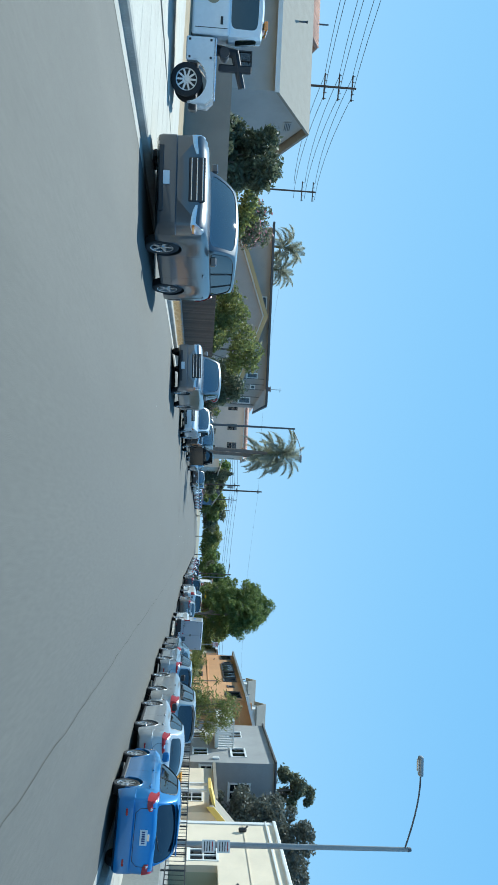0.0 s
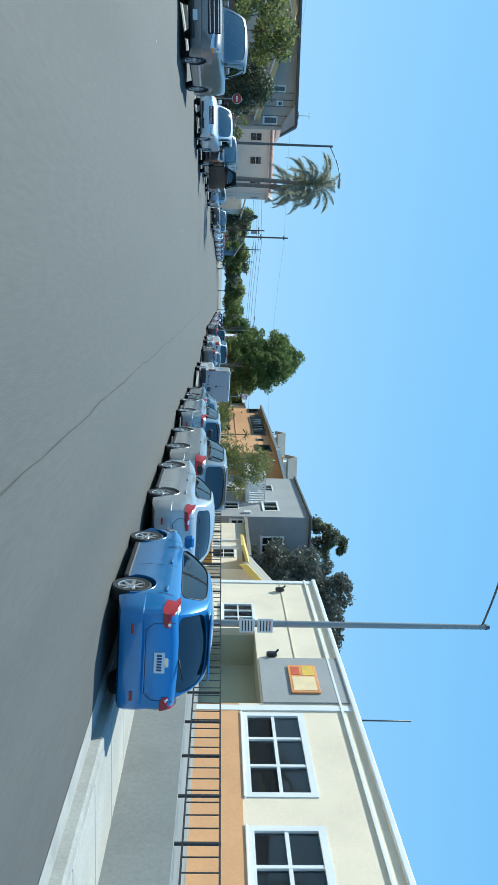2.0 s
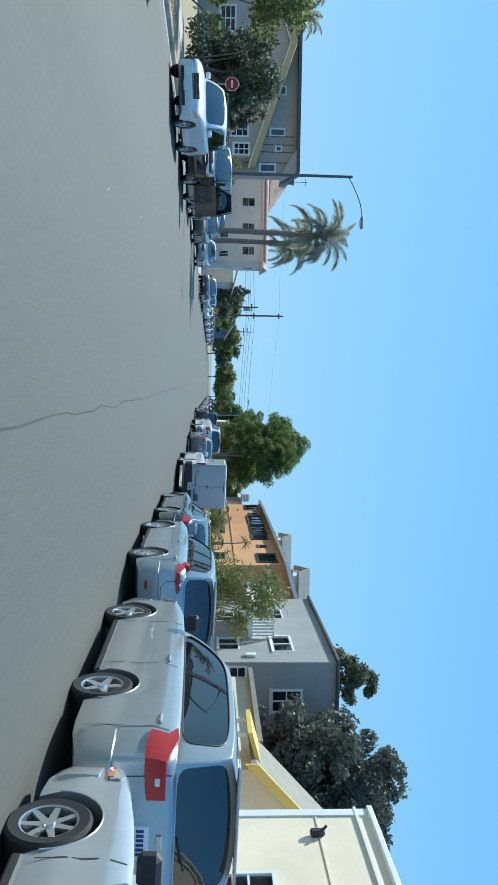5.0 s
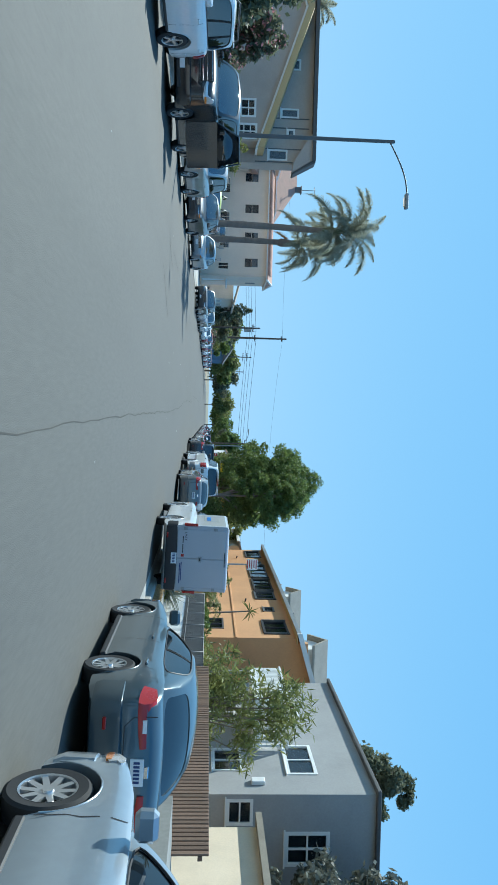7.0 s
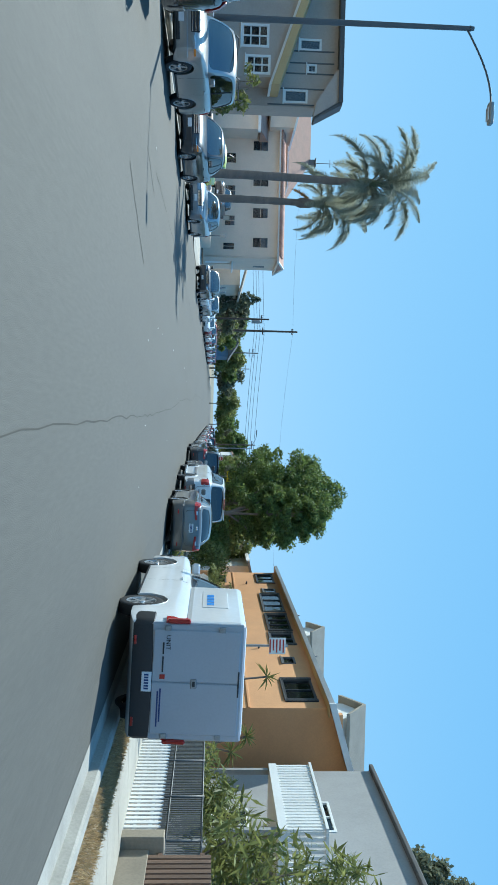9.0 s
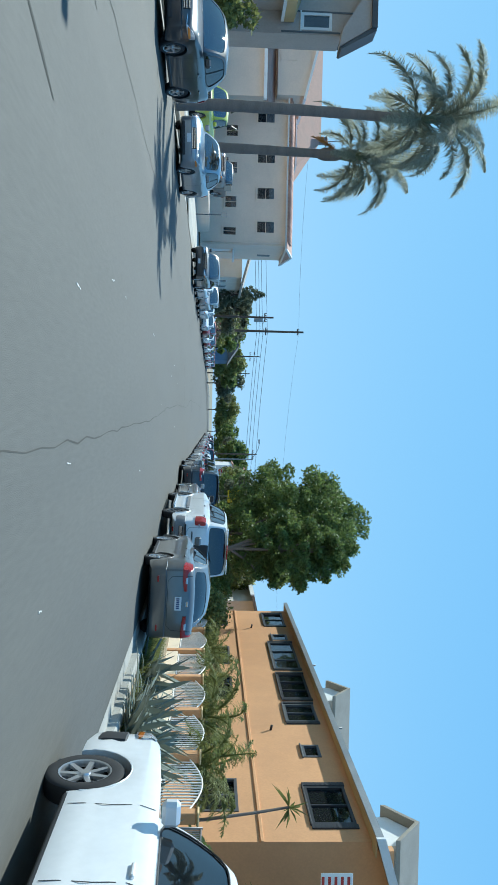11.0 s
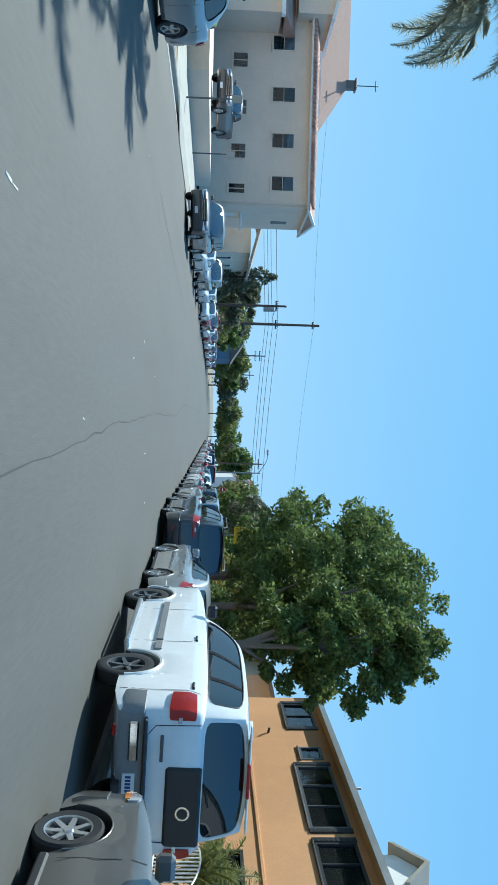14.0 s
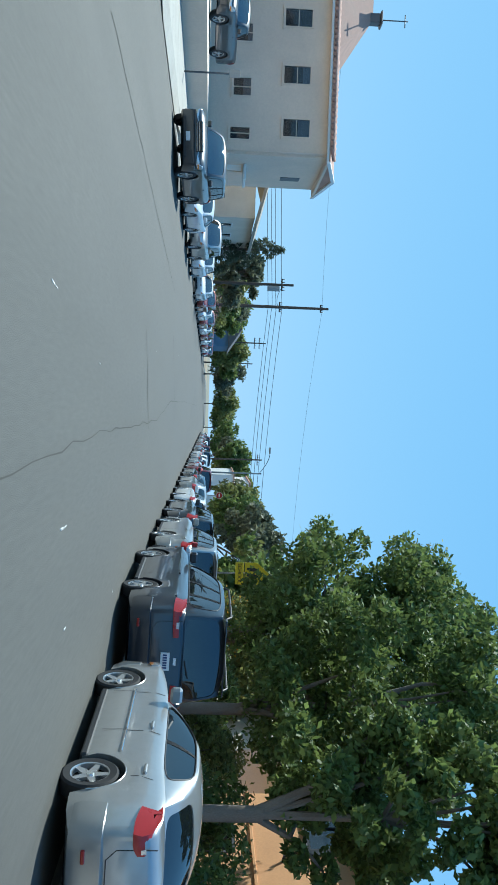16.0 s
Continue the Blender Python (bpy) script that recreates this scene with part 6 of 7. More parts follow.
# lower bay and upper gable over the part that stands forward
part("front_bay", box(bmesh.new(), -40, -24.6, 112.6, YB - 0.02, 0.0, 4.85), BEIGE, bld)
part("bay_fascia", box(bmesh.new(), -40.2, -24.3, 112.2, 112.6, 4.8, 5.05), WHITE, bld)
part("bay_roof", prism(bmesh.new(), "x", ((112.2, 5.05), (YB - 0.02, 5.9), (YB - 0.02, 5.05)), -40.2, -24.35), TILE, bld)
part("upper_gable", prism(bmesh.new(), "y", ((-37, 6.0), (-25.4, 6.0), (-25.4, 8.25), (-31.2, 9.6), (-37, 8.25)), 114.1, 119), BEIGE, bld)
for ax, az, bxx, bz in ((-37.4, 8.1, -31.2, 9.6), (-31.2, 9.6, -25.0, 8.1)):
    part("rake_board", prism(bmesh.new(), "y", ((ax, az), (bxx, bz), (bxx, bz + 0.2), (ax, az + 0.2)), 113.8, 119.2), WHITE, bld)
window(bld, "y", 114.1, -1, -29.4, -28.2, 6.3, 7.5, 1, 2, mat=BEIGE, frame_w=0.05)
# taller rear part with a hipped roof and a small cupola
part("rear_wing", box(bmesh.new(), -38, -22.7, 121.9, 128, 0.0, 8.5), BEIGE, bld)
bm = bmesh.new()
hv = [bm.verts.new(v) for v in ((-38.5, 121.3, 8.4), (-22.1, 121.3, 8.4), (-22.1, 128.4, 8.4), (-38.5, 128.4, 8.4), (-35.0, 124.8, 11.0), (-25.6, 124.8, 11.0))]
for f in ((0, 1, 5, 4), (1, 2, 5), (2, 3, 4, 5), (3, 0, 4), (3, 2, 1, 0)):
    bm.faces.new([hv[k] for k in f])
part("hip_roof", bm, TILE, bld)
part("hip_eave", box(bmesh.new(), -38.6, -22.0, 121.2, 128.5, 8.26, 8.38), WHITE, bld)
cup = part("cupola", box(bmesh.new(), -25.95, -25.35, 124.5, 125.1, 10.75, 11.45, bevel=0.04), DARKSTEEL, bld)
part("cupola_cap", box(bmesh.new(), -26.08, -25.22, 124.37, 125.23, 11.45, 11.58, bevel=0.04), DARKSTEEL, cup)
part("finial", tube(bmesh.new(), [(-25.65, 124.8, 11.55), (-25.65, 124.8, 13.3)], 0.04, 6), DARKSTEEL, cup)
part("finial_bar", tube(bmesh.new(), [(-26.05, 124.8, 13.1), (-25.25, 124.8, 13.1)], 0.035, 6), DARKSTEEL, cup)
part("vent_louvre", box(bmesh.new(), XE - 0.02, XE + 0.03, 118.8, 119.4, 4.9, 6.0), DARKSTEEL, bld)
part("downpipe", tube(bmesh.new(), [(XE - 0.15, YB - 0.12, 7.0), (XE - 0.15, YB - 0.12, 0.2)], 0.04, 8), BEIGE, bld)

lot = structure("raised_lot", box(bmesh.new(), -34, -13.8, 96.5, 112.1, 0.0, 0.95), BEIGE, "beige retaining wall of a raised parking lot", "wall")
car("old_pickup", "old charcoal pickup on the raised lot", -16.8, 107.5, 180, spec_of(PICKUP, L=5.2, W=1.85, H=1.72, wb=3.1), DARKP, "pickup", group="lot vehicles", z=0.95)
lime = car("lime_truck", "lime-green recovery truck behind the palms", -14.8, 90.5, 180, spec_of(PICKUP, L=5.6, H=1.95), LIME, "truck", group="lot vehicles", z=KTOP)
for s in (-0.5, 0.5):
    part("black_hoop", tube(bmesh.new(), [(s, -0.6, 1.2), (s, -0.7, 2.1), (s, -1.1, 2.35), (s, -1.5, 2.1)], 0.05, 8), TRIM, lime)

for px, py, ph in ((-12.55, 96.2, 2.3), (-13.2, 104.6, 2.2)):
    post = thing("sign_post", "thin grey sign post at the back of the pavement", "road sign", pose(px, py, KTOP - 0.03))
    part("post", box(bmesh.new(), -0.03, 0.03, -0.02, 0.02, 0, ph), DARKSTEEL, post)
    part("plate", box(bmesh.new(), -0.16, 0.16, -0.035, -0.02, ph - 0.42, ph, bevel=0.005), STEEL, post)
bld = thing("low_cream_house", "low cream house with dark windows and a grey roof", "house")
wall(bld, CREAM_FAR, "x", -12.6, -12.9, 124.5, 138, 0.0, 4.0, [(126, 127, 1.0, 2.6), (129, 130, 1.0, 2.6), (133, 134.5, 1.2, 2.4)])
wall(bld, CREAM_FAR, "y", 124.5, 124.8, -22, -12.9, 0.0, 4.0)
for a0, a1, z0, z1 in ((126, 127, 1.0, 2.6), (129, 130, 1.0, 2.6), (133, 134.5, 1.2, 2.4)):
    window(bld, "x", -12.6, 1, a0, a1, z0, z1, 1, 1)
part("roof", prism(bmesh.new(), "y", ((-11.9, 3.9), (-17, 5.2), (-22.3, 3.9), (-22.3, 4.1), (-17, 5.4), (-11.9, 4.1)), 124, 138.5), SHINGLE, bld)
bld = thing("white_far_house", "white stepped house behind far trees", "house")
for z0, z1, x0 in ((0, 5.0, 8.0), (5.0, 7.2, 9.2)):
    wall(bld, WHITE, "y", 178, 178.3, x0, 16, z0, z1, [(x0 + 1.5, x0 + 2.8, z0 + 1.6, z0 + 3.0 if z1 < 6 else z0 + 1.9)])
    wall(bld, WHITE, "x", x0, x0 + 0.3, 178.3, 190, z0, z1)
    part("roof", box(bmesh.new(), x0 - 0.2, 16.2, 177.8, 190.2, z1, z1 + 0.15), TILE, bld)
bld = thing("blue_far_house", "small blue house beyond the bushes", "house")
FARBLUE = material("blue_siding", (0.09, 0.17, 0.27), 0.8)
wall(bld, FARBLUE, "y", 196, 196.3, -16, -10.5, 0.0, 4.2, [(-14, -12.6, 1.2, 2.6)])
wall(bld, FARBLUE, "x", -10.5, -10.8, 196.3, 206, 0.0, 4.2)
window(bld, "y", 196, -1, -14, -12.6, 1.2, 2.6, 2, 1)
part("roof", prism(bmesh.new(), "y", ((-10, 4.1), (-13.2, 6.2), (-16.6, 4.1)), 195.5, 206.4), DARKROOF, bld)


# ---- plants ----
def leaf_mesh(name, blobs, count, size, seed, mat, squash=0.8, hollow=0.45, slim=0.5):
    """Many small leaves in clumps; each blob is (x, y, z, radius)."""
    rng = np.random.default_rng(seed)
    blobs = np.array(blobs, float)
    weight = blobs[:, 3] ** 2
    pick = rng.choice(len(blobs), count, p=weight / weight.sum())
    d = rng.normal(size=(count, 3))
    d /= np.linalg.norm(d, axis=1, keepdims=True)
    rad = blobs[pick, 3] * (hollow + (1.06 - hollow) * rng.random(count) ** 0.5) * (1 + 0.45 * rng.random(count) ** 4)
    c = blobs[pick, :3] + d * rad[:, None] * np.array([1, 1, squash])
    a = rng.normal(size=(count, 3)) + d * 0.4
    a /= np.linalg.norm(a, axis=1, keepdims=True)
    n = np.cross(a, rng.normal(size=(count, 3)))
    n /= np.linalg.norm(n, axis=1, keepdims=True)
    ln = size * rng.uniform(0.6, 1.5, (count, 1))
    v = np.empty((count, 4, 3))
    v[:, 0], v[:, 2] = c - a * ln, c + a * ln
    v[:, 1] = c + n * ln * slim
    v[:, 3] = c - n * ln * slim + a * ln * 0.1
    me = bpy.data.meshes.new(name)
    me.from_pydata(v.reshape(-1, 3).tolist(), [], np.arange(count * 4).reshape(-1, 4).tolist())
    me.materials.append(mat)
    return me


def crown_blobs(rng, cx, cy, cz, rx, rz, n, small=(0.14, 0.36), taper=0.14):
    """Clumps spread over an uneven ellipsoid."""
    out = []
    for _ in range(n):
        u = rng.gauss(0, 1), rng.gauss(0, 1), rng.gauss(0, 1)
        k = math.sqrt(sum(q * q for q in u)) or 1
        stray = rng.random() < 0.18
        f = rng.uniform(0.78, 0.92) if stray else rng.uniform(0.4, 1.0)
        w = (1.0 if stray else 1.03) - taper * u[2] / k * f
        out.append((cx + u[0] / k * rx * f * w, cy + u[1] / k * rx * f * w, cz + u[2] / k * rz * f, rx * (rng.uniform(0.15, 0.22) if stray else rng.uniform(*small))))
    return out


def tree(name, label, x, y, h, r, trunk_h, seed, mat=None, count=9000, leaf=0.12, trunk_r=0.16, clumps=34, category="tree", lean=0.0, rz=None, taper=0.14):
    rng = random.Random(seed)
    t = thing(name, label, category, pose(x, y, KTOP - 0.04))
    rz = rz or (h - trunk_h) / 2
    cz = h - rz
    blobs = crown_blobs(rng, lean, 0, cz, r, rz, clumps, (0.10, 0.23) if clumps > 45 else (0.14, 0.36), taper)
    bm = bmesh.new()
    fork = Vector((lean * 0.4, 0, trunk_h))
    tube(bm, [(0, 0, -0.05), (0.02, 0, 0.15), (lean * 0.2, 0.03, trunk_h * 0.5), fork], [trunk_r * 1.5, trunk_r * 1.1, trunk_r * 0.9, trunk_r * 0.85], 10)
    part("trunk", bm, BARK, t)
    mains = []
    for i, b in enumerate(blobs[:: max(1, clumps // 14)]):
        e, wob = Vector(b[:3]), lambda: Vector((rng.uniform(-0.22, 0.22), rng.uniform(-0.22, 0.22), rng.uniform(-0.1, 0.2)))
        if len(mains) < 4:
            start, thick = fork - Vector((0, 0, trunk_h * rng.uniform(0.02, 0.22))), trunk_r * rng.uniform(0.45, 0.65)
        else:
            limb = min(mains, key=lambda m: (m[1] - e).length)
            start, thick = limb[1], trunk_r * 0.28
        rise = Vector((0, 0, (e - start).length * 0.12))
        pts = [start, start.lerp(e, 0.33) + rise + wob() * 0.5, start.lerp(e, 0.68) + rise + wob(), e]
        part("limb", tube(bmesh.new(), pts, [thick, thick * 0.75, thick * 0.45, thick * 0.15], 7), BARK, t)
        if len(mains) < 4:
            mains.append(pts)
    ob = new("crown", leaf_mesh("crown", blobs, count, leaf, seed, mat or LEAF))
    ob.parent = t
    return t


def shrub(name, label, x, y, h, r, seed, mat=None, count=3500, leaf=0.09, blossom=None, category="shrub", slim=0.5, stems=7):
    rng = random.Random(seed)
    t = thing(name, label, category, pose(x, y, KTOP - 0.04))
    blobs = crown_blobs(rng, 0, 0, h * 0.55, r, h * 0.48, 20, (0.25, 0.45))
    for b in blobs[:: max(1, 20 // stems)]:
        part("stem", tube(bmesh.new(), [(rng.uniform(-0.15, 0.15), rng.uniform(-0.15, 0.15), -0.05), (b[0] * 0.6, b[1] * 0.6, b[2] * 0.6), b[:3]], [0.05, 0.03, 0.012], 6), BARK, t)
    ob = new("foliage", leaf_mesh("foliage", blobs, count, leaf, seed, mat or LEAF_OLIVE, slim=slim))
    ob.parent = t
    if blossom:
        ob = new("blossom", leaf_mesh("blossom", blobs, count // 7, leaf * 0.9, seed + 5, blossom, hollow=0.9))
        ob.parent = t
    return t


def frond_mesh(name, length, rise, bend, seed, mat, leaflets=100, leaf=0.6):
    """A palm leaf along +y that climbs, arches over and hangs, with leaflets standing out all round its rib."""
    rng = np.random.default_rng(seed)
    bm = bmesh.new()
    pts, p = [Vector((0, 0, 0))], Vector((0, 0, 0))
    sway = rng.uniform(-0.25, 0.25)
    for i in range(14):
        u = (i + 0.5) / 14
        e = math.radians(rise - bend * u ** 1.25)
        p = p + Vector((sway * u, math.cos(e), math.sin(e))).normalized() * (length / 14)
        pts.append(p.copy())
    tube(bm, pts, [0.04 * (1 - 0.9 * i / 14) + 0.004 for i in range(15)], 5)
    for k in range(leaflets):
        u = 0.16 + 0.84 * (k + rng.random()) / leaflets
        f = min(13.99, u * 14)
        i = int(f)
        q = pts[i].lerp(pts[i + 1], f - i)
        d = (pts[i + 1] - pts[i]).normalized()
        ln = leaf * math.sin(math.pi * (0.16 + 0.78 * u)) * rng.uniform(0.75, 1.2)
        for s in (1, -1):
            lift = rng.uniform(-0.95, 1.0)
            out = (Vector((s, 0, 0)) * rng.uniform(0.55, 1.0) + Vector((0, 0, 1)) * lift + d * 0.75).normalized()
            mid = q + out * ln * 0.55
            tip = mid + (out * 0.5 + Vector((0, 0, -0.45))).normalized() * ln * 0.5
            w = d * 0.009
            bm.faces.new([bm.verts.new(v) for v in (q - w, q + w, mid + w, tip, mid - w)])
    return mesh_of(name, bm, mat, fix=False)


FRONDS = [frond_mesh("frond", ln, e, b, 20 + i, FROND, 210, 0.60) for i, (e, b, ln) in enumerate(((84, 70, 3.1), (72, 120, 3.4), (56, 140, 3.4), (36, 135, 3.3), (12, 105, 3.0)))]
DRYFROND = frond_mesh("dry_frond", 1.35, -35, 45, 40, FROND_DRY, 170, 0.32)


def palm(label, x, y, h, seed, lean=(0.2, 0.0), scale=1.0, fronds=19, dry=False):
    t = thing("palm", label, "palm tree", pose(x, y, KTOP - 0.04), "street palms")
    pts = [(lean[0] * u * u, lean[1] * u * u, h * u) for u in np.linspace(0, 1, 14)]
    bm = tube(bmesh.new(), pts, [0.21 - 0.05 * u + (0.05 if u < 0.05 else 0) + (0.012 if i % 2 else 0) for i, u in enumerate(np.linspace(0, 1, 14))], 12)
    part("trunk", bm, PALMBARK, t)
    rng = random.Random(seed)
    top = Vector((lean[0], lean[1], h))
    part("crown_shaft", tube(bmesh.new(), [top - Vector((0, 0, 0.15)), top + Vector((0, 0, 0.4)), top + Vector((0, 0, 1.2))], [0.17, 0.25, 0.09], 10), material("crown_shaft_green", (0.13, 0.14, 0.07), 0.7, vary=0.25, scale=4), t)
    for k in range(fronds):
        a = k * 2.399 + rng.uniform(-0.3, 0.3)
        level = k / fronds
        m = Matrix.Translation(top + Vector((0, 0, 1.0 - 0.7 * level))) @ pose(0, 0, 0, 0, 0, math.degrees(a)) @ pose(0, 0, 0, rng.uniform(-10, 10), rng.uniform(-14, 14), 0)
        s = scale * rng.uniform(0.78, 1.1)
        share("frond", FRONDS[min(4, int(level * 5))], t, m @ Matrix.Diagonal((s * rng.choice((1, -1)), s, s, 1)))
    if dry:
        part("leaf_sheath", tube(bmesh.new(), [top - Vector((0, 0, 1.0)), top - Vector((0.02, 0, 0.75)), top - Vector((0, 0, 0.3)), top], [0.18, 0.27, 0.24, 0.17], 9), PALMBARK, t, "frayed brown sheath under the crown")
        share("dry_frond", DRYFROND, t, Matrix.Translation(top - Vector((0, 0, 0.2))) @ pose(0, 0, 0, 0, 0, 90), "orange dry frond hanging under the crown")
    return t


palm("tall palm with a ringed grey trunk and arching fronds", -10.0, 77.7, 8.0, 3, (0.25, -0.1), 1.0, 30)
palm("tall palm with an orange dry frond under its crown", -10.15, 82.4, 6.6, 4, (0.1, 0.1), 0.95, 28, True)
palm("palm beyond the roofs with a dense crown", -43.6, 108, 10.4, 5, (0.3, 0), 1.25, 22)
palm("palm beyond the roofs with a ragged crown", -41.0, 112, 9.8, 6, (-0.3, 0), 1.2, 22)

AREC = [frond_mesh("frond", ln, e, b, 60 + i, LEAF_OLIVE, 60, 0.42) for i, (e, b, ln) in enumerate(((85, 70, 2.1), (74, 95, 2.2), (60, 105, 2.0)))]


def areca(x, y, h, seed):
    """A feathery clump of thin palm leaves rising from the ground."""
    t = thing("areca_palm", "feathery green clumping palm behind the iron fence", "shrub", pose(x, y, KTOP - 0.04), "clumping palms")
    rng = random.Random(seed)
    part("stem", tube(bmesh.new(), [(0, 0, 0), (0.05, 0.02, h * 0.3), (0.1, 0.05, h * 0.5)], [0.09, 0.07, 0.04], 7), BARK, t)
    for k in range(24):
        a = k * 2.399
        m = pose(0.12 * math.cos(a), 0.12 * math.sin(a), h * rng.uniform(0.2, 0.48), 0, 0, math.degrees(a)) @ pose(0, 0, 0, rng.uniform(-8, 8), rng.uniform(-15, 15), 0)
        s = h / 2.6 * rng.uniform(0.6, 0.95)
        share("frond", AREC[k % 3], t, m @ Matrix.Diagonal((s, s, s, 1)))
    return t




def dracaena(label, x, y, h, lean, seed):
    """A thin bent stem with a tuft of narrow pointed leaves."""
    t = thing("dracaena", label, "shrub", pose(x, y, KTOP - 0.04))
    rng = random.Random(seed)
    tip = Vector((lean[0], lean[1], h))
    part("stem", tube(bmesh.new(), [(0, 0, 0), (lean[0] * 0.2, lean[1] * 0.1, h * 0.4), (lean[0] * 0.7, lean[1] * 0.6, h * 0.75), tip], [0.06, 0.045, 0.04, 0.035], 7), BARK, t)
    for k in range(26):
        a, e = k * 2.399, rng.uniform(-0.5, 1.3)
        d = Vector((math.cos(a) * math.cos(e), math.sin(a) * math.cos(e), math.sin(e)))
        side = d.cross(Vector((0, 0, 1))).normalized() * 0.022
        ln = rng.uniform(0.45, 0.7)
        bm = bmesh.new()
        m, q = tip + d * ln * 0.5, tip + d * ln - Vector((0, 0, 0.12))
        bm.faces.new([bm.verts.new(v) for v in (tip - side * 0.6, tip + side * 0.6, m + side, q, m - side)])
        part("leaf", bm, LEAF_OLIVE, t, fix=False)


dracaena("thin-stemmed dracaena with a spiky tuft before the orange wall", 11.2, 69.6, 3.75, (0.1, 0.9), 71)
dracaena("slender dracaena with a spiky tuft beside the balcony post", 13.2, 68.4, 2.9, (-0.3, 0.3), 72)
dracaena("slender dracaena with a drooping tuft behind the mesh fence", 12.4, 67.0, 2.3, (0.2, -0.3), 73)

# street trees of the near side
tree("street_tree", "broad leafy street tree with a dense green crown", 7.1, 97.8, 11.2, 3.3, 2.2, 11, LEAF, 52000, 0.092, 0.2, 170, taper=0.34)
tree("street_tree", "leafy street tree with a pale trunk", 7.0, 86.8, 8.3, 1.8, 2.6, 12, LEAF, 24000, 0.082, 0.16, 90, taper=0.25)
tree("street_tree", "leafy street tree beside the hedge", 7.0, 91.7, 9.9, 2.6, 2.5, 13, LEAF, 30000, 0.082, 0.16, 110, taper=0.28)
tree("garden_tree", "dark evergreen behind the cream building", 18.7, 54.2, 10.8, 3.1, 1.8, 14, LEAF_SHADE, 34000, 0.12, 0.25, 120)
tree("garden_tree", "dark evergreen beside the gable", 21.8, 56.0, 10.4, 2.8, 1.8, 15, LEAF_SHADE, 18000, 0.12, 0.22, 80)
tree("garden_tree", "tall airy tree behind the grey house", 20.6, 71.2, 13.0, 1.8, 7.6, 18, LEAF_GREY, 9000, 0.12, 0.15, 30)
tree("garden_tree", "tree behind the apartment block", 22.0, 107, 9.0, 3.4, 2.5, 16, LEAF, 9000, 0.18, 0.22, 36)
tree("garden_tree", "round tree in a front yard", 11.4, 108.5, 6.0, 2.6, 1.6, 17, LEAF_OLIVE, 8000, 0.14, 0.15, 30)
for i, (x, y, h, r) in enumerate(((9.0, 114, 6.0, 2.6), (11.0, 122, 6.6, 3.0), (9.5, 131, 7.4, 3.0), (10.5, 141, 7.0, 3.2), (9.5, 152, 6.8, 2.8), (11.5, 163, 8.0, 3.4), (9.0, 200, 8.5, 4.0), (12.0, 215, 9.0, 4.5), (8.5, 232, 8.5, 4.2), (6.5, 255, 9.0, 5.0))):
    tree("street_tree", "leafy tree further along the street", x, y, h, r, h * 0.28, 30 + i, (LEAF, LEAF_OLIVE, LEAF_GREY)[i % 3], 4200, 0.22 if y < 170 else 0.34, 0.16, 26)
for i, (x, y, h, r) in enumerate(((-12.6, 144, 6.5, 2.4), (-13.5, 160, 5.6, 2.6), (-12.0, 171, 5.0, 2.4), (-14.5, 184, 6.0, 3.0), (-12.5, 214, 8.0, 3.8), (-11.5, 232, 8.5, 4.0), (-9.0, 252, 8.5, 4.2), (-3.0, 300, 9.0, 5.5), (4.0, 310, 9.5, 6.0), (-14, 290, 9, 6), (12, 290, 9, 6), (-24, 270, 10, 7), (22, 260, 10, 7))):
    tree("street_tree", "leafy tree far along the street", x, y, h, r, h * 0.25, 60 + i, (LEAF_GREY, LEAF_OLIVE, LEAF)[i % 3], 3600, 0.24 if y < 180 else 0.40, 0.16, 24)


def conifer(label, x, y, h, r, seed):
    """A dark ragged evergreen: tiers of boughs that shorten upwards."""
    t = thing("conifer", label, "tree", pose(x, y, KTOP - 0.04))
    rng = random.Random(seed)
    part("trunk", tube(bmesh.new(), [(0, 0, -0.05), (0.05, 0, h * 0.5), (0, 0, h * 0.96)], [0.16, 0.1, 0.03], 8), BARK, t)
    blobs = []
    for k in range(70):
        u = 0.1 + 0.9 * k / 70
        a, d = k * 2.399, r * (1 - u) ** 0.75 * rng.uniform(0.35, 1.0)
        blobs.append((d * math.cos(a), d * math.sin(a), h * u + 0.2 * d, 0.16 + 0.28 * (1 - u)))
    ob = new("crown", leaf_mesh("crown", blobs, 9000, 0.13, seed, LEAF_DARK, slim=0.22))
    ob.parent = t


conifer("dark jagged conifer beside the low house", -12.4, 133, 6.7, 2.3, 90)

shrub("plumeria", "tall open shrub with pale branches behind the fence", 10.9, 55.8, 4.6, 1.8, 21, LEAF_OLIVE, 4200, 0.15, slim=0.17, stems=20)
shrub("shrub", "loose green shrub in front of the grey house", 11.8, 62.5, 2.3, 1.3, 22, LEAF_OLIVE, 3000, 0.14, slim=0.18, stems=10)
shrub("shrub", "bushy shrub beside the drive", 10.9, 66.2, 2.0, 0.9, 23, LEAF, 2600, 0.08)
for i, (y, h) in enumerate(((70.5, 2.6), (73.8, 2.9), (77.0, 2.4), (80.6, 2.8))):
    areca(10.2, y, h + 0.2, 24 + i)
for i, (y, h, m) in enumerate(((84.0, 2.0, LEAF_OLIVE), (87.5, 2.3, LEAF), (91.2, 2.4, LEAF), (95.5, 2.6, LEAF_OLIVE), (100.0, 2.6, LEAF))):
    shrub("hedge_bush", "clipped bush in a front yard", 9.8, y, h, 1.5, 130 + i, m, 5200, 0.08)
shrub("flowering_bush", "bush with yellow blossom behind parked cars", 8.6, 106.5, 3.2, 1.6, 137, LEAF_OLIVE, 3600, 0.1, LEAF_YELLOW)
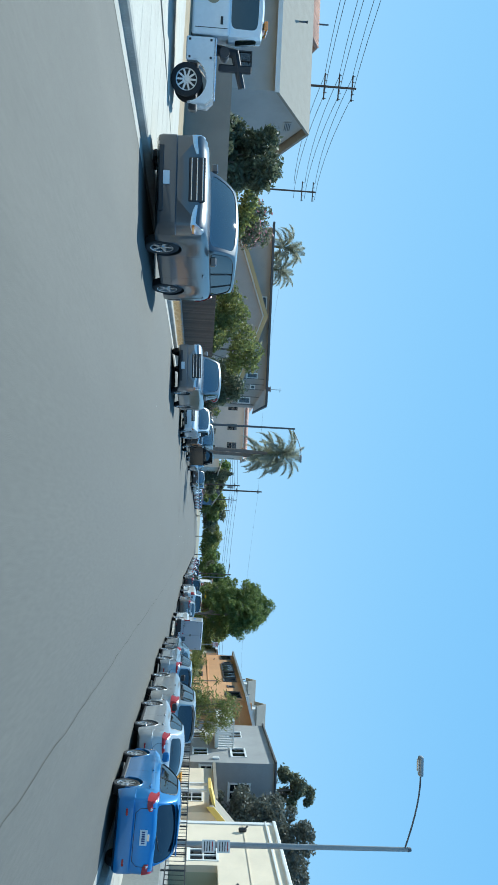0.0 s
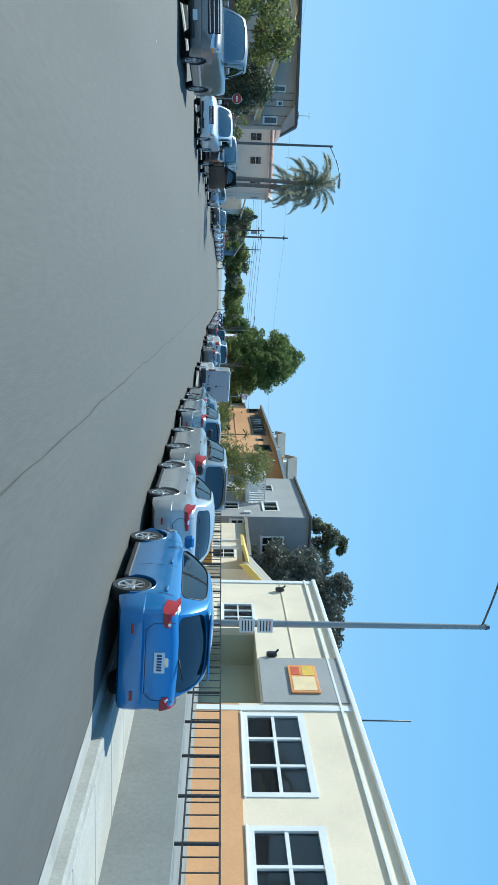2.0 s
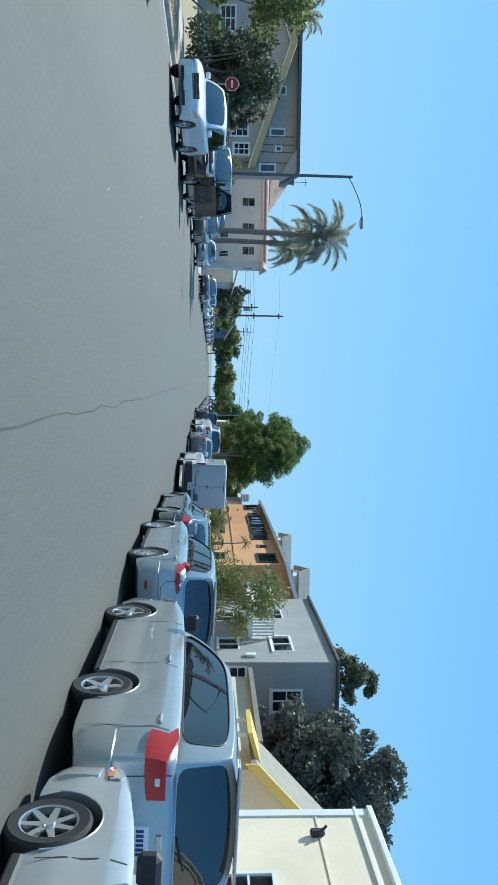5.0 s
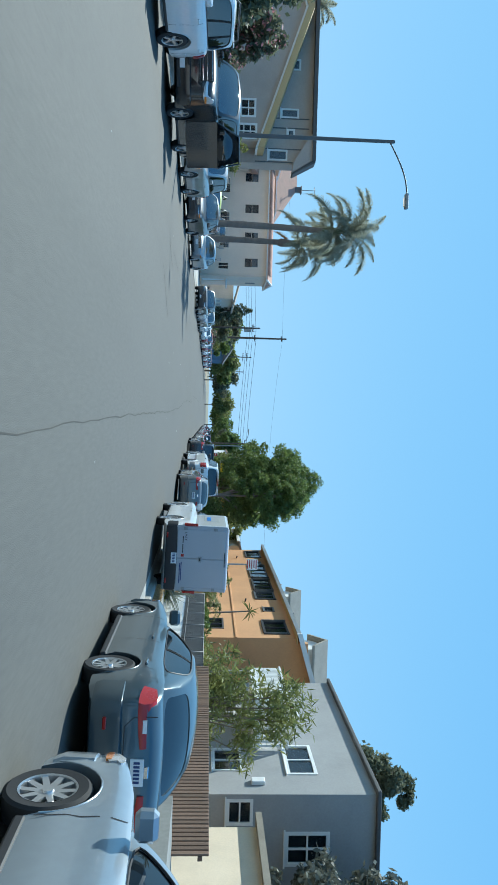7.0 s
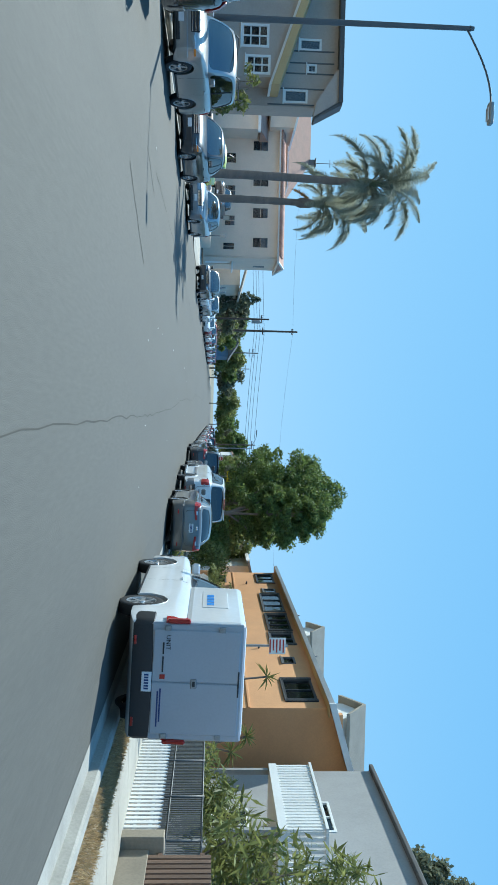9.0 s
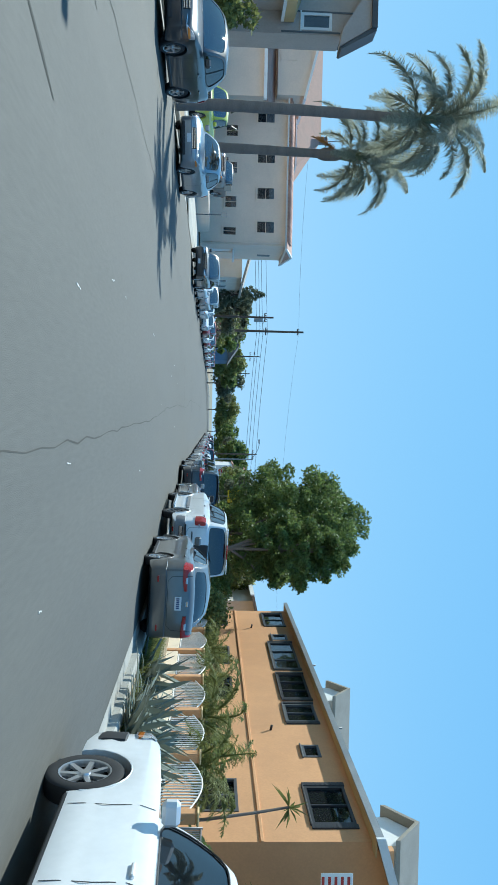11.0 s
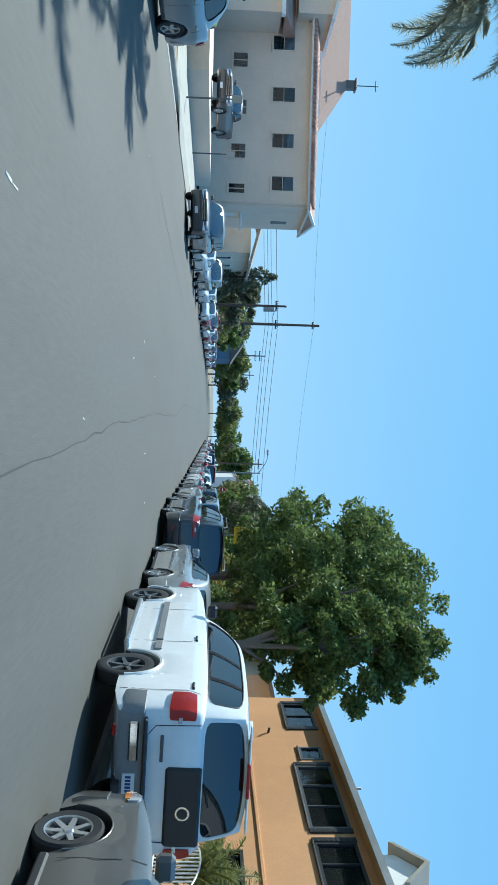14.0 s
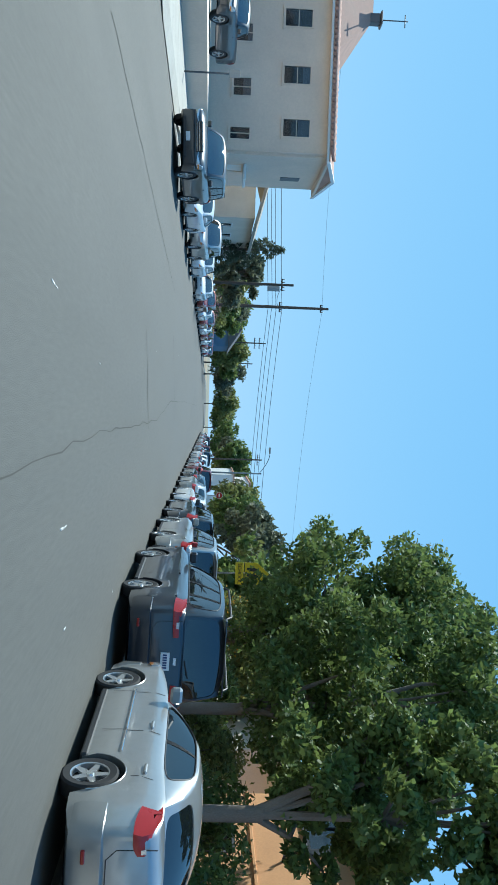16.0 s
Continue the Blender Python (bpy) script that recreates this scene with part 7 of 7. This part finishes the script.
for i, (x, y, h, r) in enumerate(((-17.3, 32.0, 4.3, 1.5), (-18.6, 33.6, 4.4, 1.4))):
    shrub("hedge_bush", "dark dense hedge bush beside the drive", x, y, h, r, 140 + i, LEAF_DARK, 8000, 0.1)
shrub("flowering_bush", "bougainvillea with faded pink bracts", -19.2, 43.0, 5.0, 1.6, 145, LEAF_GREY, 4200, 0.1, LEAF_PINK)
shrub("shrub", "bright green shrub beside the drive", -17.2, 37.0, 4.0, 1.1, 146, LEAF_OLIVE, 3600, 0.1)
for i, (x, y, h, r, m) in enumerate(((-14.6, 45.5, 3.7, 1.7, LEAF_OLIVE), (-13.2, 49.5, 4.5, 1.9, LEAF_OLIVE), (-12.2, 54.2, 4.1, 1.7, LEAF_DARK), (-11.6, 58.2, 3.8, 1.3, LEAF_GREY))):
    shrub("oleander", "tall oleander with pink blossom at the kerb", x, y, h, r, 150 + i, m, 7000, 0.1, LEAF_PINK if i in (3,) else None)
shrub("shrub", "yellow-green shrub in front of the taupe block", -14.6, 79.0, 3.4, 1.3, 160, LEAF_OLIVE, 3200, 0.1)
shrub("shrub", "low shrub at the kerb", -11.2, 165, 3.0, 1.6, 161, LEAF_OLIVE, 2200, 0.16)
shrub("shrub", "reddish low shrub at the kerb", -11.0, 155, 2.4, 1.4, 162, LEAF_GREY, 2200, 0.16, LEAF_PINK)


def blade(bm, length, width, out, up, curl):
    """A thick pointed leaf from the origin outwards."""
    rows = []
    for i in range(6):
        u = i / 5
        c = Vector((0, out * length * u, length * (up * u - curl * u * u)))
        w = width * (0.7 + 0.9 * u - 1.6 * u * u) * (1 - 0.0 * u) if u < 1 else 0.002
        rows.append([bm.verts.new(c + Vector((-w, 0, 0.02 * (1 - u)))), bm.verts.new(c - Vector((0, 0, 0.03 * (1 - u) * width * 10))), bm.verts.new(c + Vector((w, 0, 0.02 * (1 - u))))])
    for r0, r1 in zip(rows, rows[1:]):
        bm.faces.new((r0[0], r0[1], r1[1], r1[0])).smooth = True
        bm.faces.new((r0[1], r0[2], r1[2], r1[1])).smooth = True


BLADES = []
for up, curl, ln in ((1.0, 0.15, 0.85), (0.6, 0.25, 0.95), (0.3, 0.25, 0.9)):
    bm = bmesh.new()
    blade(bm, ln, 0.06, math.sqrt(max(0.1, 1 - up * up * 0.8)), up, curl)
    BLADES.append(mesh_of("blade", bm, AGAVE, fix=False))
rng = random.Random(9)
for k in range(44):
    y = 57.7 + k * 0.225
    t = thing("agave", "spiky grey-green agave in the kerb strip", "agave", pose(xk(y) + 0.35 + rng.random() * 1.5, y, KTOP - 0.03, 0, 0, rng.uniform(0, 360)), "agaves in the kerb strip")
    for j in range(14):
        lv = 0 if j < 5 else 1 if j < 10 else 2
        s = rng.uniform(0.95, 1.6)
        share("leaf", BLADES[lv], t, pose(0, 0, 0.02, 0, 0, j * 137.5 + rng.uniform(-10, 10)) @ Matrix.Diagonal((s, s, s, 1)))


def grass(name, label, x0, x1, y0, y1, count, h, seed, mat):
    g = np.random.default_rng(seed)
    c = np.stack([g.uniform(x0, x1, count), g.uniform(y0, y1, count), np.full(count, KTOP - 0.025)], 1)
    d = g.normal(size=(count, 3)) * (0.5, 0.5, 0) + (0, 0, 1)
    d *= (h * g.uniform(0.4, 1.2, (count, 1)))
    a = g.uniform(0, 6.3, count)
    w = np.stack([np.cos(a), np.sin(a), 0 * a], 1) * 0.008
    v = np.stack([c - w, c + w, c + d], 1).reshape(-1, 3)
    me = bpy.data.meshes.new(name)
    me.from_pydata(v.tolist(), [], np.arange(count * 3).reshape(-1, 3).tolist())
    me.materials.append(mat)
    return tagged(new(name, me), label, "grass", kind="stuff")


grass("dry_grass", "straw-coloured dry grass in the kerb strip", 6.45, 7.35, 44.0, 57.6, 12000, 0.09, 1, DRYGRASS)
grass("dry_grass", "straw-coloured dry grass along the kerb", -11.6, -9.8, 24.0, 46.0, 9000, 0.12, 2, DRYGRASS)
grass("ground_cover", "low weedy ground cover among the agaves", 6.4, 7.9, 57.6, 68.5, 9000, 0.2, 3, LEAF_OLIVE)
grass("ground_cover", "low ground cover in the kerb strip", 6.3, 7.4, 67.0, 76.0, 12000, 0.32, 4, LEAF_OLIVE)

# ---- wooden fence of the left yard ----
fence = thing("board_fence", "brown board fence in front of the taupe block", "fence")
bd = mesh_of("board", box(bmesh.new(), -0.015, 0.015, -0.09, 0.09, 0, 1.7, bevel=0.004), WOOD)
for k in range(90):
    share("board", bd, fence, pose(-12.3, 30.5 + k * 0.2, KTOP - 0.03))
for z in (0.4, 1.4):
    part("fence_rail", box(bmesh.new(), -12.37, -12.32, 30.4, 48.5, z, z + 0.09), WOOD, fence)

# ---- poles, wires, signs ----
def street_lamp(x, y, h, side, label, reach=2.6, rise=0.45):
    t = thing("street_lamp", label, "street lamp", pose(x, y, KTOP - 0.03))
    part("pole", tube(bmesh.new(), [(0, 0, 0), (0, 0, 0.4), (0, 0, h)], [0.14, 0.105, 0.07], 12), DARKSTEEL if x < 0 else STEEL, t)
    part("base", tube(bmesh.new(), [(0, 0, 0), (0, 0, 0.25)], [0.22, 0.16], 12), CONCRETE, t)
    part("cap", tube(bmesh.new(), [(0, 0, h), (0, 0, h + 0.12)], [0.085, 0.06], 10), DARKSTEEL, t)
    pts = [(side * reach * u, 0, h - 0.1 + rise * math.sin(u * math.pi / 2)) for u in np.linspace(0, 1, 8)]
    part("arm", tube(bmesh.new(), pts, 0.03, 8), DARKSTEEL, t)
    e = Vector(pts[-1])
    hd = part("lamp_head", box(bmesh.new(), min(e.x - side * 0.05, e.x + side * 0.6), max(e.x - side * 0.05, e.x + side * 0.6), -0.14, 0.14, e.z - 0.08, e.z + 0.07, bevel=0.05, seg=2), STEEL, t)
    part("lens", box(bmesh.new(), min(e.x + side * 0.1, e.x + side * 0.5), max(e.x + side * 0.1, e.x + side * 0.5), -0.1, 0.1, e.z - 0.12, e.z - 0.07, bevel=0.02), CLEARLAMP, hd)
    return t


street_lamp(-10.35, 64.0, 8.85, 1, "dark steel street lamp with a curved arm", 2.2, 0.8)
rl = street_lamp(9.2, 26.7, 9.0, -1, "grey street lamp post with small signs", 2.4, 0.5)
for z, w in ((2.35, 0.3), (2.85, 0.3)):
    s = part("sign_plate", box(bmesh.new(), -0.2, 0.2, -0.15, -0.135, z - 0.2, z + 0.22, bevel=0.006), WHITE, rl, "white sign plate with dark bars")
    for k in range(4):
        part("sign_bar", box(bmesh.new(), -0.15, 0.15, -0.158, -0.15, z - 0.13 + k * 0.085, z - 0.10 + k * 0.085), REDLAMP if k == 3 else TRIM, s)
street_lamp(5.7, 150, 6.6, -1, "far street lamp with a curved arm", 2.0, 1.0)


def utility_pole(x, y, h, label, arms=(), transformer=False, r=0.15):
    t = thing("utility_pole", label, "utility pole", pose(x, y, KTOP - 0.03))
    part("pole", tube(bmesh.new(), [(0, 0, 0), (0, 0, h)], [r, r * 0.65], 10), POLEWOOD, t)
    for z, half, ang in arms:
        a = part("crossarm", box(bmesh.new(), -half, half, -0.06, 0.06, z - 0.06, z + 0.06, bevel=0.01), POLEWOOD, t)
        a.matrix_basis = pose(0, 0, 0, 0, 0, ang)
        for u in (-0.9, -0.45, 0.45, 0.9):
            i = part("insulator", tube(bmesh.new(), [(half * u, 0, z + 0.06), (half * u, 0, z + 0.26)], [0.05, 0.03], 8), STEEL, a)
    if transformer:
        part("transformer", tube(bmesh.new(), [(0.32, 0, h - 2.2), (0.32, 0, h - 1.2)], 0.24, 12), STEEL, t)
    return t


utility_pole(-11.0, 140.0, 8.2, "dark wooden utility pole with a transformer", ((7.2, 0.5, 0),), True)
utility_pole(-11.0, 153.5, 13.2, "tall dark wooden utility pole above the street", ((8.2, 0.5, 0), (12.4, 0.4, 0)), False, 0.19)
utility_pole(-12.0, 205, 10.5, "far utility pole with short arms", ((9.4, 0.9, 0), (8.6, 0.9, 0)))
utility_pole(-10.5, 235, 10.0, "far utility pole with short arms", ((9.0, 0.9, 0),))
utility_pole(-44.8, 70, 14.3, "utility pole with three crossarms behind the houses", ((13.9, 1.2, 20), (12.6, 1.2, 20), (11.2, 1.2, 20)))
utility_pole(-45.8, 95, 14.0, "utility pole with two crossarms behind the houses", ((13.6, 1.2, 20), (12.2, 1.2, 20)))
utility_pole(6.6, 190, 9.5, "far utility pole on the near side", ((8.8, 0.8, 0),))


def wire(a, b, sag, label="thin dark overhead wire between poles", r=0.028):
    a, b = Vector(a), Vector(b)
    bm = tube(bmesh.new(), [a.lerp(b, u) - Vector((0, 0, sag * 4 * u * (1 - u))) for u in np.linspace(0, 1, 13)], r, 4)
    return tagged(new("overhead_wire", mesh_of("overhead_wire", bm, TRIM)), label, "wire", "overhead wires")


for dx, z in ((-0.4, 7.5), (0.0, 7.1), (0.4, 7.9), (0.2, 8.5)):
    wire((-11 + dx, 153.5, z), (44 + dx, 172, z - 0.3), 0.9)
    wire((-11 + dx, 153.5, z), (-66 + dx, 148, z + 0.2), 0.9)
wire((-11.2, 153.5, 12.6), (-60, 140, 15.5), 1.2, r=0.012)
wire((-10.8, 153.5, 12.6), (44, 172, 13.0), 1.4, r=0.012)
wire((-11, 140, 7.4), (-11, 153.5, 8.1), 0.3)
for dz in (13.9, 12.6, 11.2):
    for dx in (-1.0, 1.0):
        wire((-44.8 + dx, 70, dz), (-45.8 + dx, 95, dz), 0.5)
        wire((-44.8 + dx, 70, dz), (-40 + dx, 10, dz + 1), 1.2)

s = thing("stop_sign", "red octagonal sign with a white rim on a post", "road sign", pose(-10.05, 50.6, KTOP - 0.03))
part("post", box(bmesh.new(), -0.03, 0.03, -0.02, 0.02, 0, 2.3), STEEL, s)
oct_pts = [(0.27 * math.cos(math.radians(22.5 + 45 * k)), 2.0 + 0.27 * math.sin(math.radians(22.5 + 45 * k))) for k in range(8)]
part("rim", prism(bmesh.new(), "y", oct_pts, -0.04, -0.025), WHITE, s)
face = part("face", prism(bmesh.new(), "y", [(a * 0.92, 2.0 + (z - 2.0) * 0.9) for a, z in oct_pts], -0.046, -0.038), REDLAMP, s)
part("white_bar", box(bmesh.new(), -0.14, 0.14, -0.052, -0.046, 1.96, 2.04), WHITE, face)
s = copy_thing(s, pose(6.3, 134, KTOP + 0.4))
YEL = material("school_yellow", (0.72, 0.55, 0.03), 0.5, vary=0.08)
s = thing("school_sign", "yellow school crossing sign on a post", "road sign", pose(6.05, 103.0, KTOP - 0.03))
part("post", box(bmesh.new(), -0.03, 0.03, -0.02, 0.02, 0, 3.8), STEEL, s)
face = part("face", prism(bmesh.new(), "y", ((-0.42, 2.98), (0.42, 2.98), (0.42, 3.45), (0, 3.9), (-0.42, 3.45)), -0.045, -0.025), YEL, s)
for x0 in (-0.22, 0.02):
    part("symbol_bar", prism(bmesh.new(), "y", ((x0, 3.06), (x0 + 0.08, 3.06), (x0 + 0.17, 3.42), (x0 + 0.06, 3.5), (x0 - 0.02, 3.3)), -0.052, -0.044), TRIM, face)
pl = part("word_plate", box(bmesh.new(), -0.42, 0.42, -0.045, -0.025, 2.62, 2.93, bevel=0.01), YEL, s)
txt = bpy.data.curves.new("lettering", "FONT")
txt.body, txt.size, txt.extrude, txt.align_x, txt.align_y = "SCHOOL", 0.19, 0.003, "CENTER", "CENTER"
lettering = new("lettering", txt)
txt.materials.append(TRIM)
lettering.parent = pl
lettering.matrix_basis = pose(0, -0.05, 2.775, 90, 0, 0)
s = thing("parking_sign", "white parking sign with red bars on a thin post", "road sign", pose(6.85, 59.4, KTOP - 0.03))
part("post", box(bmesh.new(), -0.025, 0.025, -0.015, 0.015, 0, 3.4), STEEL, s)
face = part("face", box(bmesh.new(), -0.2, 0.2, -0.03, -0.016, 2.94, 3.34, bevel=0.006), WHITE, s)
for k in range(5):
    part("red_bar", box(bmesh.new(), -0.16, 0.16 - 0.05 * (k % 2), -0.036, -0.03, 2.95 + k * 0.08, 2.985 + k * 0.08), REDLAMP, face)

# ---- pavement slabs, drives, litter ----
slabm = mesh_of("slab", box(bmesh.new(), 0, 1.46, 0, 1.46, -0.12, 0.0, bevel=0.008), CONCRETE)
pave = structure("pavement_right", box(bmesh.new(), 7.4, 8.85, -20, 130, -0.1, KTOP - 0.035), GREYWALL, "concrete pavement along the near side", "pavement")
for k in range(95):
    y = -10 + k * 1.48
    if 12 < y < 44:
        share("slab", slabm, pave, pose(6.44, y, KTOP + 0.004) @ Matrix.Diagonal((1.25, 1, 1, 1)))
    else:
        share("slab", slabm, pave, pose(7.4 - max(0, 6.25 - xk(y)), y, KTOP))
pave = structure("pavement_left", strips(bmesh.new(), YS, lambda y: ((xl(y) - 2.2, KTOP - 0.015), (xl(y) - 1.6, KTOP - 0.015))), GREYWALL, "concrete pavement along the far side", "pavement")
for k in range(95):
    y = -10 + k * 1.48
    wide = 2.35 if y < 24 or y > 88 else 1.0
    share("slab", slabm, pave, pose(xl(y) - (0.19 if wide > 2 else 1.9), y, KTOP + 0.002, 0, 0, 90) @ Matrix.Diagonal((1, wide * 0.98, 1, 1)))
structure("drive_left", box(bmesh.new(), -34, -12.6, 4, 25, -0.1, KTOP + 0.012), CONCRETE, "broad pale concrete drive", "drive")
apron = structure("kerb_apron", strips(bmesh.new(), (91, 94, 101, 104), lambda y: ((xl(y) - 0.6, KTOP + 0.014), (xl(y) - 0.05, KTOP + 0.014), (xl(y) + 0.45, GUT + 0.05) if 93 < y < 102 else (xl(y) + 0.004, KTOP - 0.04))), CONCRETE, "sloped concrete kerb ramp", "ramp")
PAPER = material("paper_litter", (0.5, 0.5, 0.48), 0.8)
rng = random.Random(4)
for k in range(24):
    y, x = (rng.uniform(57, 84), rng.uniform(-1.5, 3.4)) if k < 12 else (rng.uniform(20, 110), rng.uniform(-6.5, 3.4))
    bm = bmesh.new()
    w, l2 = rng.uniform(0.006, 0.014), rng.uniform(0.03, 0.2) if k < 12 else rng.uniform(0.02, 0.07)
    bend = rng.uniform(-0.02, 0.02)
    for a in (0, 1):
        patch(bm, (-w * (1 - a) + bend * a, -l2 + l2 * a, 0.002), (w + bend * a, -l2 + l2 * a, 0.002), (w * (1 - a) - bend * a + w * 0.4, l2 * a, 0.002), (-w - bend * a, l2 * a, 0.002), 0.003)
    ob = tagged(new("litter_scrap", mesh_of("litter_scrap", bm, PAPER)), "small white scrap lying on the asphalt", "litter", "scraps on the road")
    ob.matrix_basis = pose(x, y, road_z(x, y) + 0.002, 0, 0, rng.uniform(-12, 12))
